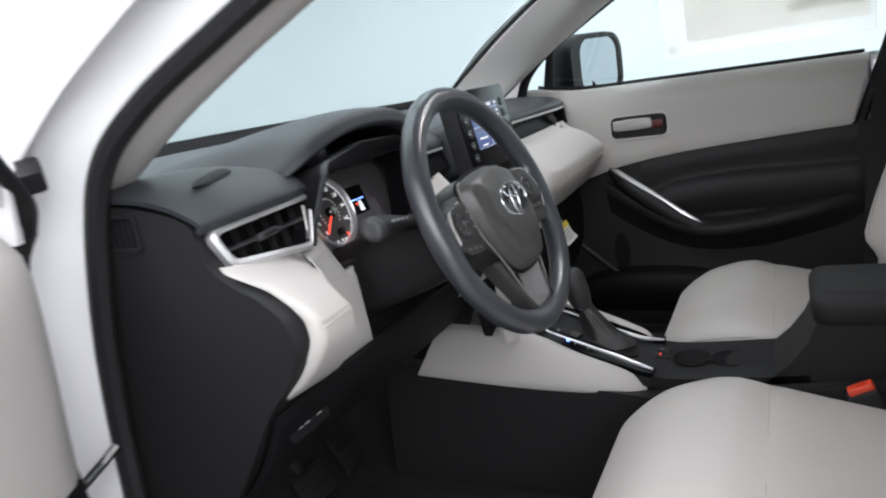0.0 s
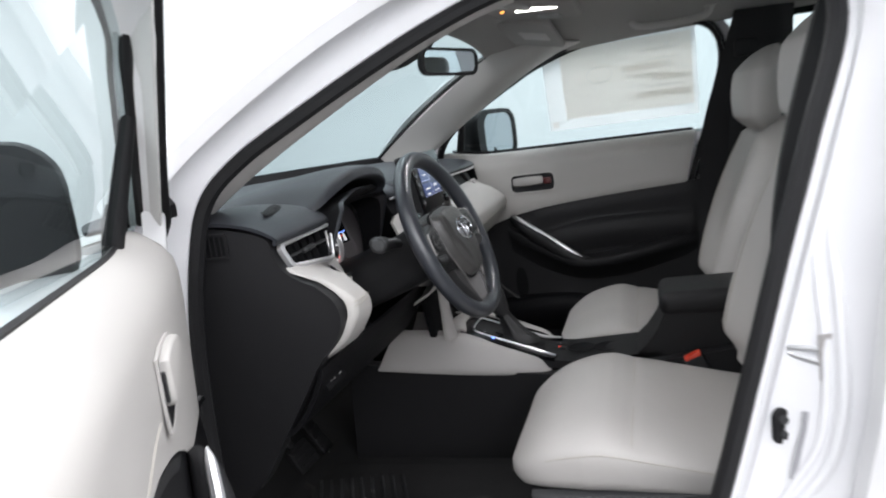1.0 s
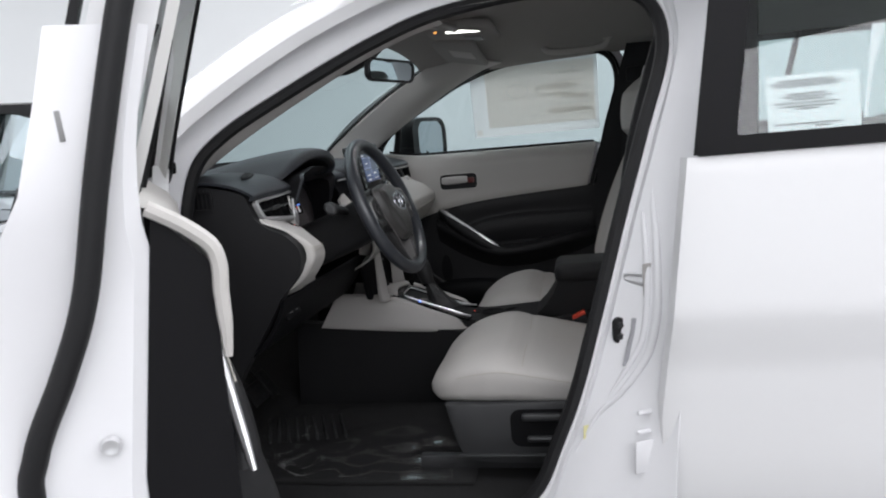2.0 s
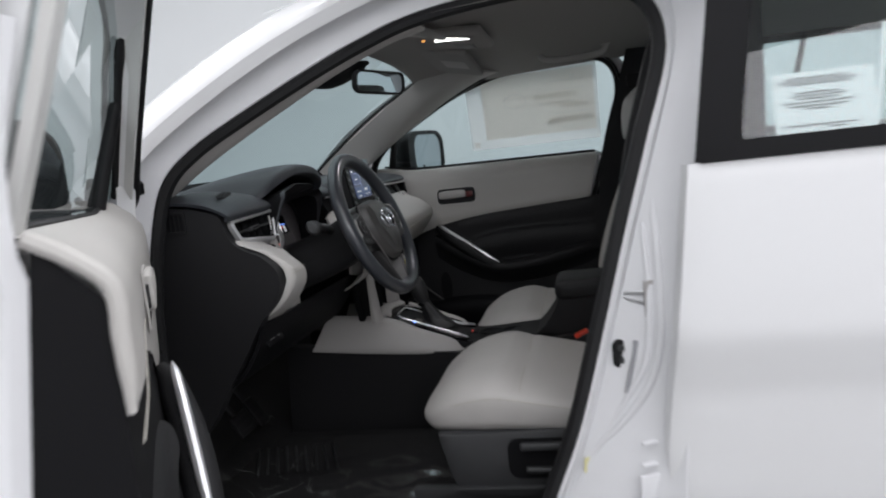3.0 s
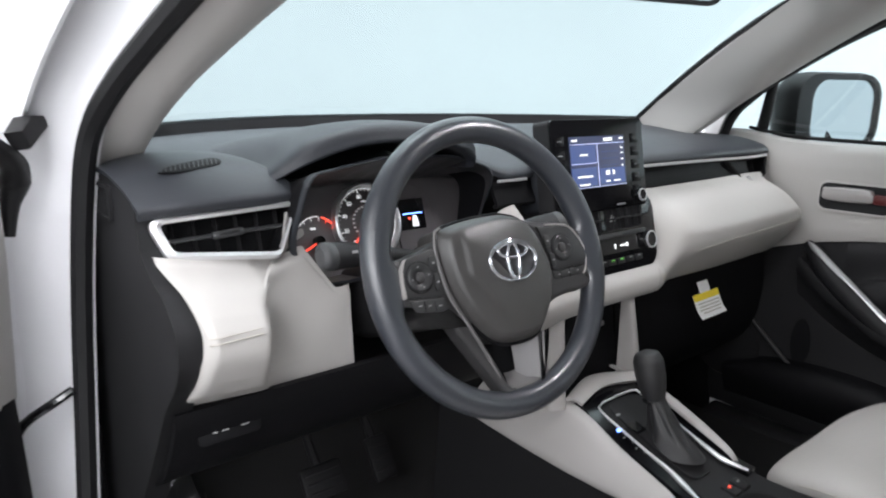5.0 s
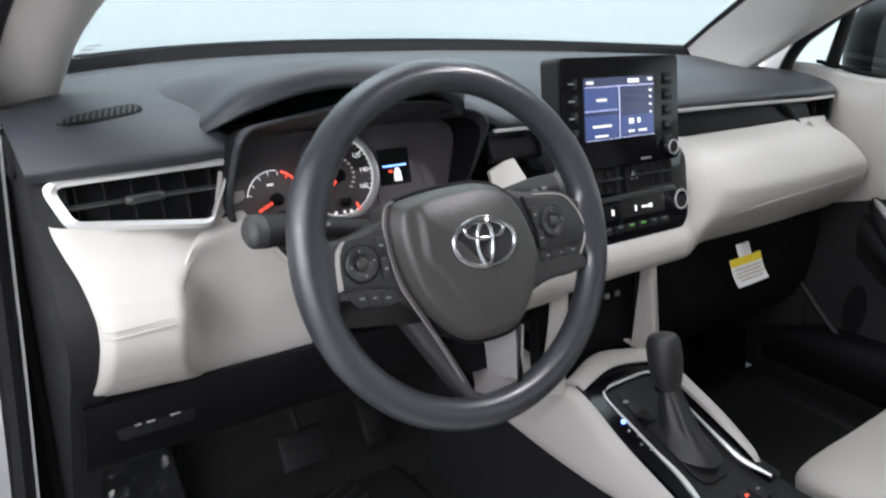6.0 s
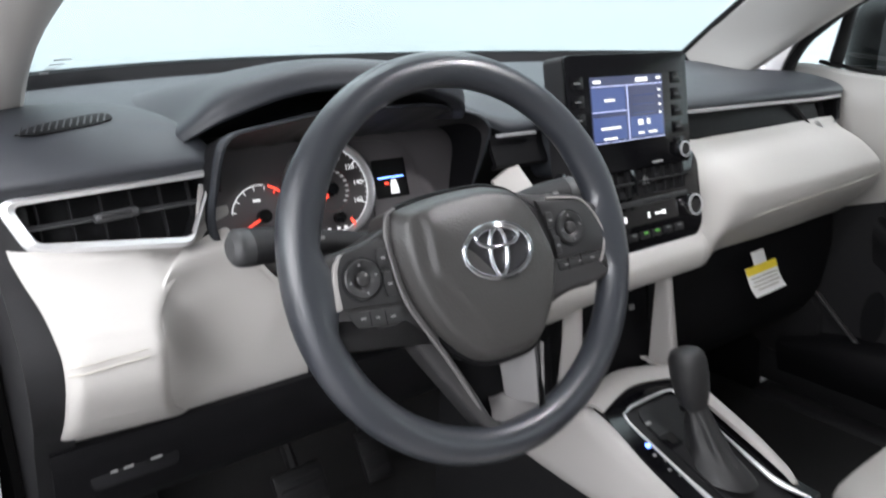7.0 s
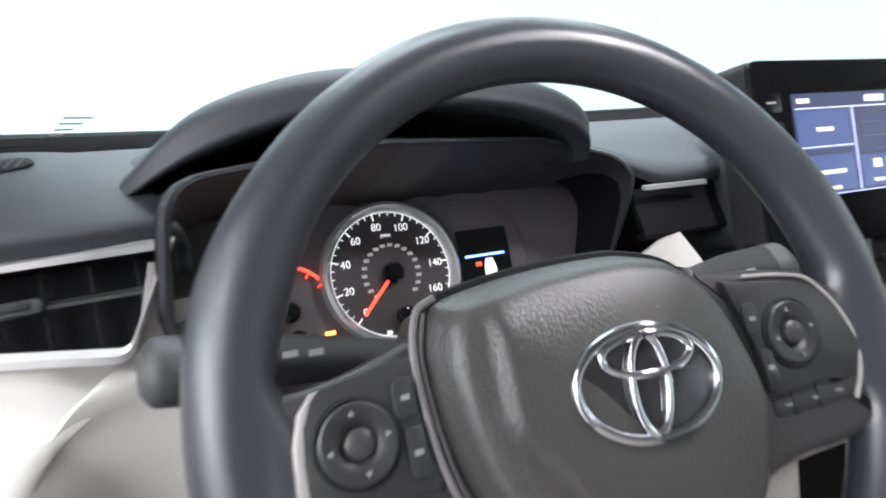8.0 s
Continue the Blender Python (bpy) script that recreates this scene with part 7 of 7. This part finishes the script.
part("selector_plate", prism(rrect(0.062, 0.17, 0.02, 6), 0.004, frame_at((-0.022, 0.010, 0.637), (1, 0, 0), (0, 0.94, 0.345))), DARK, con, "dark selector plate")
part("selector_mark", box(0.010, 0.004, 0.0006, frame_at((-0.050, 0.066, 0.662), (1, 0, 0), (0, 0.94, 0.345)), 0), ICON, con)
part("selector_window", prism(rrect(0.024, 0.022, 0.003), 0.001, frame_at((-0.045, 0.035, 0.651), (1, 0, 0), (0, 0.94, 0.345))), GLOSS, con)
part("blue_light", lathe([(0.0, 0.003), (0.0028, 0.0025), (0.003, 0.0)], frame_at((-0.084, 0.040, 0.6555), (1, 0, 0), (0, 0.955, 0.29)), 12), LIT_BLUE, con, "small blue light")
for k in range(4):
    part("gear_mark", box(0.005, 0.0024, 0.0005, frame_at((-0.088 + 0.006 * (k % 2), 0.026 - k * 0.011, 0.6518 - k * 0.004), (1, 0, 0), (0, 0.94, 0.345)), 0), ICON, con)
lev = thing("gear_lever", "black automatic gear lever with a leather boot", "gear lever", (-0.02, 0.0, 0.64))
boot = []
for y0, z0, rx, ry, w in ((-0.014, 0.626, 0.034, 0.052, 0.0), (-0.012, 0.638, 0.027, 0.040, 0.03), (-0.004, 0.650, 0.0205, 0.030, 0.08), (0.006, 0.668, 0.0170, 0.023, 0.10), (0.016, 0.688, 0.0138, 0.017, 0.06), (0.022, 0.702, 0.013, 0.014, 0.0)):
    ringp = []
    for k in range(61):
        a = 2 * math.pi * k / 60
        q = 1 + w * math.cos(6 * a + 0.7) + 0.4 * w * math.sin(9 * a + z0 * 90)
        ringp.append((-0.02 + rx * q * math.cos(a), y0 + ry * q * math.sin(a), z0))
    boot.append(ringp)
part("boot", loft(boot, 20, 61), BOOTM, lev, "black leather boot")
part("knob", tube([(-0.02, 0.022, 0.694), (-0.02, 0.028, 0.712), (-0.02, 0.034, 0.732), (-0.02, 0.040, 0.752), (-0.02, 0.043, 0.764), (-0.02, 0.0445, 0.769)], [0.016, 0.0215, 0.0245, 0.0245, 0.019, 0.004], 20, 24, flat=0.95), BOOTM, lev, "black leather knob")
part("lever_collar", lathe([(0.012, 0.0), (0.0165, 0.004), (0.0165, 0.010), (0.013, 0.013)], frame_at((-0.02, 0.0235, 0.689), (1, 0, 0), (0, 0.95, -0.3)), 20), GLOSS, lev)
for k, (x, col_) in enumerate(((-0.014, LIT_RED), (0.010, ICON))):
    sw = part("console_switch", box(0.020, 0.026, 0.008, frame_at((x, -0.108, 0.600), (1, 0, 0), (0, 0.98, 0.05)), 0.003), DARK, con, "black console switch")
    part("switch_mark", box(0.006, 0.003, 0.0005, frame_at((x, -0.105, 0.6045), (1, 0, 0), (0, 0.98, 0.05)), 0), col_, sw)
# the deck has no holes: shallow black discs paint the shade inside the holders
for y in (-0.160, -0.222):
    part("cup_holder", lathe([(0.034, -0.001), (0.032, 0.0004), (0.030, -0.001), (0.0, -0.002)], pose(-0.02, y, 0.6035), 30), BLACK, con, "round cup holder, a black disc for its shaded hollow")
part("arm_box", prism([(-0.255, 0.37), (-0.255, 0.585), (-0.285, 0.604), (-0.315, 0.632), (-0.338, 0.664), (-0.352, 0.696), (-0.70, 0.700), (-0.70, 0.37)], 0.16, frame_at((-0.10, 0, 0), (0, 1, 0), (0, 0, 1)), 0.006), DARK, con, "black storage box")
part("arm_lid", box(0.172, 0.36, 0.056, pose(-0.02, -0.525, 0.718, -1), 0.022, 4), DARK, con, "black padded armrest lid")
# struts from the stack down to the deck, shade put into their colour
for s in (-1, 1):
    f = (lambda p: p) if s > 0 else mir
    part("strut", loft([[f((0.064, 0.155, z)), f((0.064 + 0.06 * (0.815 - z), y + 0.006, z)), f((0.068 + 0.06 * (0.815 - z), y, z)), f((0.076 + 0.06 * (0.815 - z), y + 0.002, z)), f((0.088 + 0.08 * (0.815 - z), y + 0.012, z)), f((0.089 + 0.08 * (0.815 - z), 0.155 if s > 0 else 0.143, z))] for z, y in ((0.830, 0.138), (0.77, 0.130), (0.71, 0.122), (0.672, 0.116))], 14, 30), SHADEPL, con, "pale beige strut")
part("socket_panel", box(0.20, 0.02, 0.16, pose(-0.02, 0.185, 0.745, -8), 0.005), BLACK, con, "black socket panel")
for x in (-0.005, 0.018):
    part("socket", box(0.010, 0.003, 0.008, pose(x + 0.02, 0.1722, 0.765, -8), 0.001), ICON, con)

# buckles and belts
for cx, s in ((CXS, 1), (2 * XC - CXS, -1)):
    b = thing("belt_buckle", "black seat belt buckle with a red button", "seat belt", (cx + s * 0.24, -0.42, 0.56))
    part("buckle_body", box(0.026, 0.045, 0.075, pose(cx + s * 0.238, -0.42, 0.575, -25), 0.006, 3), DARK, b)
    part("red_button", box(0.020, 0.036, 0.012, pose(cx + s * 0.238, -0.405, 0.612, -25), 0.003), RED, b, "red release button")

for s in (-1, 1):
    f = (lambda p: p) if s < 0 else mir
    bl = thing("seat_belt", "dark seat belt hanging on the middle pillar", "seat belt", f((-0.64, -0.60, 0.6)))
    part("webbing", band([f((-0.60, -0.635, 1.26)), f((-0.625, -0.60, 1.0)), f((-0.655, -0.575, 0.75)), f((-0.665, -0.56, 0.50))], 0.048, 0.002, 20, (1 if s < 0 else -1, 0.3, 0)), RUBBER, bl)
    part("guide_loop", box(0.02, 0.07, 0.05, pose(*f((-0.59, -0.64, 1.27))), 0.008), DARK, bl)

# ---- pedals, mat, plastic film ----
for nm, x, y, z, w, h, lab in (("brake_pedal", -0.362, 0.434, 0.494, 0.080, 0.058, "black rubber brake pedal"), ("accelerator_pedal", -0.212, 0.476, 0.468, 0.048, 0.085, "tall black rubber accelerator pedal")):
    p = thing(nm, lab, "pedal", (x, y, z))
    m = frame_at((x, y, z), (1, 0, 0), (0, 0.55, 0.83))
    part("pedal_pad", box(w, h, 0.012, m, 0.005), RUBBER, p)
    for k in range(3):
        part("pedal_rib", box(w * 0.8, 0.004, 0.004, off(m, 0, -h * 0.28 + k * h * 0.28, 0.007), 0.001), DARK, p)
    part("pedal_arm", tube([m @ Vector((0, 0.01, -0.008)), (x, y + 0.10, z + 0.12), (x, y + 0.14, z + 0.20)], 0.009, 8, 8), DARK, p)
mt = thing("floor_mat", "black ribbed floor mat under clear plastic film", "floor mat", (-0.40, 0.15, 0.372))
part("mat_base", box(0.44, 0.62, 0.010, pose(-0.40, 0.14, 0.376), 0.004), CARPET, mt)
for k in range(9):
    part("mat_rib", box(0.17, 0.007, 0.005, pose(-0.315 - 0.004 * k, 0.225 + k * 0.024, 0.383, 0, 0, 24), 0.002), GREYM, mt)
film = []
rnd = random.Random(4)
for i in range(26):
    film.append([(-0.63 + 0.44 * j / 25 + rnd.uniform(-0.003, 0.003), -0.12 + 0.56 * i / 25 + rnd.uniform(-0.003, 0.003), 0.390 + 0.012 * noise.noise((i * 0.35, j * 0.35, 2)) + 0.004 * rnd.random() + max(0, i - 20) * 0.012) for j in range(26)])
fr_ = thing("foot_rest", "dark grey foot rest under clear plastic film", "foot rest", (-0.585, 0.50, 0.372))
fm_ = frame_at((-0.590, 0.505, 0.430), (1, 0, 0), (0, 0.80, 0.60))
part("rest_plate", box(0.115, 0.24, 0.016, fm_, 0.006), GREYM, fr_, "dark grey plate")
part("film_cover", sheet([[fm_ @ Vector((-0.065 + 0.13 * j / 14, -0.13 + 0.26 * i / 20, 0.016 + 0.009 * noise.noise((i * 0.55, j * 0.6, 7)) + 0.003 * rnd.random())) for j in range(15)] for i in range(21)]), CLEARPL, fr_, "crumpled clear plastic film", smooth=False)
part("plastic_film", sheet(film), CLEARPL, mt, "crumpled clear plastic film")

# ---- roof fittings ----
oc = thing("overhead_console", "grey overhead console with a lit reading lamp", "lamp", (XC, -0.10, 1.40))
part("console_plate", box(0.26, 0.20, 0.026, pose(XC, -0.13, 1.398, 6), 0.011, 3), LINER, oc, "grey overhead plate")
part("lamp_lens", box(0.092, 0.010, 0.008, pose(-0.103, -0.150, 1.3815, 6, 0, -70), 0.0035), LIT_LAMP, oc, "lit white reading lamp")
part("amber_light", lathe([(0.0, 0.004), (0.004, 0.003), (0.0045, 0.0)], pose(-0.128, -0.080, 1.3835, 180), 12), LIT_AMBER, oc, "small amber light")
part("lamp_panel", box(0.08, 0.05, 0.006, pose(0.04, -0.16, 1.381, 6), 0.003), ICON, oc, "pale switch panel")
vis = thing("sun_visor", "grey fabric sun visor folded up", "sun visor", (XC + 0.33, -0.05, 1.40))
for s in (-1, 1):
    v = vis if s > 0 else thing("sun_visor", "grey fabric sun visor folded up", "sun visor", (XC - 0.33, -0.05, 1.40))
    part("visor_flap", box(0.34, 0.15, 0.018, pose(XC + s * 0.32, -0.075, 1.378, 12, s * 5, 0), 0.008, 3), LINER, v)
    part("vanity_lid", box(0.11, 0.075, 0.004, pose(XC + s * 0.32, -0.085, 1.368, 12, s * 5, 0), 0.002), BEIGE_PL, v, "pale mirror lid")
gh = thing("grab_handle", "grey folding grab handle on the headliner", "handle", (0.50, -0.44, 1.375))
part("grip", tube([(0.50, -0.33, 1.398), (0.50, -0.345, 1.372), (0.50, -0.38, 1.364), (0.50, -0.44, 1.362), (0.50, -0.50, 1.364), (0.50, -0.535, 1.372), (0.50, -0.55, 1.396)], 0.011, 10, 36, flat=0.7), BEIGE_PL, gh)
for y in (-0.335, -0.545):
    part("handle_foot", box(0.030, 0.034, 0.012, pose(0.50, y, 1.396), 0.005), BEIGE_PL, gh)

# mirror inside
mr = thing("rear_view_mirror", "black interior rear view mirror", "mirror", (0.01, 0.10, 1.31))
mm = frame_at((0.008, 0.080, 1.312), (0.866, -0.50, -0.04), (0.0, -0.10, 1))
rows = []
for dz, s in ((0.0, 1.0), (-0.008, 1.04), (-0.02, 0.95), (-0.032, 0.65), (-0.036, 0.1)):
    rows.append([mm @ Vector((x * s, y * s, dz)) for x, y in rrect(0.185, 0.062, 0.022, 6)])
part("mirror_housing", sheet(rows, closed=True), DARK, mr)
part("mirror_glass", prism(rrect(0.172, 0.050, 0.017, 6), 0.002, off(mm, 0, 0, -0.002)), MIRROR, mr, "mirror glass")
part("mirror_lip", ring(rrect(0.186, 0.063, 0.022, 6), rrect(0.173, 0.051, 0.017, 6), 0.004, off(mm, 0, 0, -0.001)), DARK, mr)
part("mirror_stalk", tube([mm @ Vector((0, 0, -0.03)), (-0.01, 0.16, 1.345), (-0.02, 0.20, 1.362)], 0.012, 8, 8), DARK, mr)
part("sensor_cover", loft([[(-0.10, 0.20, 1.372), (-0.09, 0.15, 1.352), (-0.06, 0.12, 1.37)], [(-0.02, 0.30, 1.328), (-0.02, 0.20, 1.318), (-0.02, 0.10, 1.37)], [(0.06, 0.20, 1.372), (0.05, 0.15, 1.352), (0.02, 0.12, 1.37)]], 14, 12, 0.006), DARK, mr, "black sensor cover")

# ---- papers ----
# price sheet on the passenger window
D0 = door_map(1, 0.0)
ps = thing("window_sticker", "large pale price sheet on the passenger window", "sticker", D0(0.7, 0.05, 1.1))


def win(a, z, d=0.004):
    return Vector(D0(a, 0.012 + 0.27 * (z - 1.045) + d, z))


sm2 = frame_at(win(0.70, 1.215), win(0.9, 1.215) - win(0.5, 1.215), win(0.7, 1.3) - win(0.7, 1.1))
part("sheet", box(0.47, 0.27, 0.001, off(sm2, 0.0, 0.0, 0), 0), THIN, ps)
part("print_field", box(0.40, 0.225, 0.0006, off(sm2, 0.022, 0.012, 0.001), 0), CREAM, ps)
for x, y, w, h in ((0.085, 0.035, 0.15, 0.020), (0.09, 0.008, 0.13, 0.010), (0.13, -0.055, 0.16, 0.020), (0.13, 0.085, 0.12, 0.006), (0.14, 0.055, 0.10, 0.004), (0.15, -0.005, 0.10, 0.016), (0.15, 0.095, 0.02, 0.016), (-0.215, -0.115, 0.02, 0.02), (0.14, -0.03, 0.12, 0.004)):
    part("print_bar", box(w, h, 0.0005, off(sm2, x, y, 0.0016), 0), FAINTT, ps)
part("print_oval", ring(ellipse(0.042, 0.028, 32, -0.06, 0.03), ellipse(0.037, 0.023, 32, -0.06, 0.03), 0.0005, off(sm2, 0, 0, 0.0014)), FAINTT, ps)
# notice on the rear window
np_ = thing("notice_sheet", "white printed notice taped inside the rear window", "paper", (-0.86, -0.77, 1.06))
nm_ = frame_at((-0.868, -0.770, 1.112), (0, -1, -0.0), (0.15, 0.08, 1))
part("paper", box(0.128, 0.082, 0.0006, nm_, 0), PAPER, np_)
rnd = random.Random(7)
for k, (y, w) in enumerate(((0.032, 0.075), (0.028, 0.10), (0.024, 0.085), (0.012, 0.055), (0.008, 0.068), (0.004, 0.048), (-0.001, 0.090), (-0.006, 0.075), (-0.010, 0.030), (-0.032, 0.095), (-0.036, 0.02))):
    part("print_line", box(w, 0.0024, 0.0004, off(nm_, -0.008 + 0.02 * (k == 10), y, 0.0006), 0), INK, np_)
# warning tag under the dash
tg = thing("warning_tag", "white and yellow warning tag hanging from the dash", "label", (0.36, 0.165, 0.79))
tm = frame_at((0.361, 0.155, 0.7446), (1, 0.0174, 0.0045), (0.0293, 0.4642, 1))


def tag_sheet(x0, x1, y0, y1, lift=0.0):
    """Piece of the hanging tag, slightly curled towards its lower edge."""
    return sheet([[tm @ Vector((x0 + (x1 - x0) * i / 8, y0 + (y1 - y0) * j / 8, lift + 9.0 * min(0.0, y0 + (y1 - y0) * j / 8) ** 2 + 0.0012 * math.sin(4.2 * i / 8))) for i in range(9)] for j in range(9)])


part("tag_paper", tag_sheet(-0.049, 0.049, -0.0255, 0.0235), PAPER, tg)
part("tag_band", tag_sheet(-0.049, 0.049, 0.010, 0.0237, 0.0006), YELLOW, tg)
part("tag_loop", tag_sheet(-0.020, 0.022, 0.0235, 0.046), PAPER, tg)
for k, w in enumerate((0.080, 0.074, 0.082, 0.066)):
    part("print_line", box(w, 0.0022, 0.0003, off(tm, -0.002, 0.004 - 0.0064 * k, 0.0024 + 9.0 * min(0.0, 0.004 - 0.0064 * k) ** 2), 0), FAINT, tg)
# small print on the windscreen corner
gs = thing("glass_mark", "small printed maker mark on the windscreen corner", "marking", screen_pt(-0.9, 0.08))
p0, p1, p2 = (Vector(screen_pt(*q)) for q in ((-0.90, 0.06), (-0.80, 0.06), (-0.90, 0.2)))
gm2 = frame_at(p0, p1 - p0, p2 - p0)
for k in range(4):
    part("mark_line", box(0.034 - 0.006 * k, 0.002, 0.0004, off(gm2, -0.004 * k, 0.012 - 0.008 * k, 0.003), 0), ICON, gs)
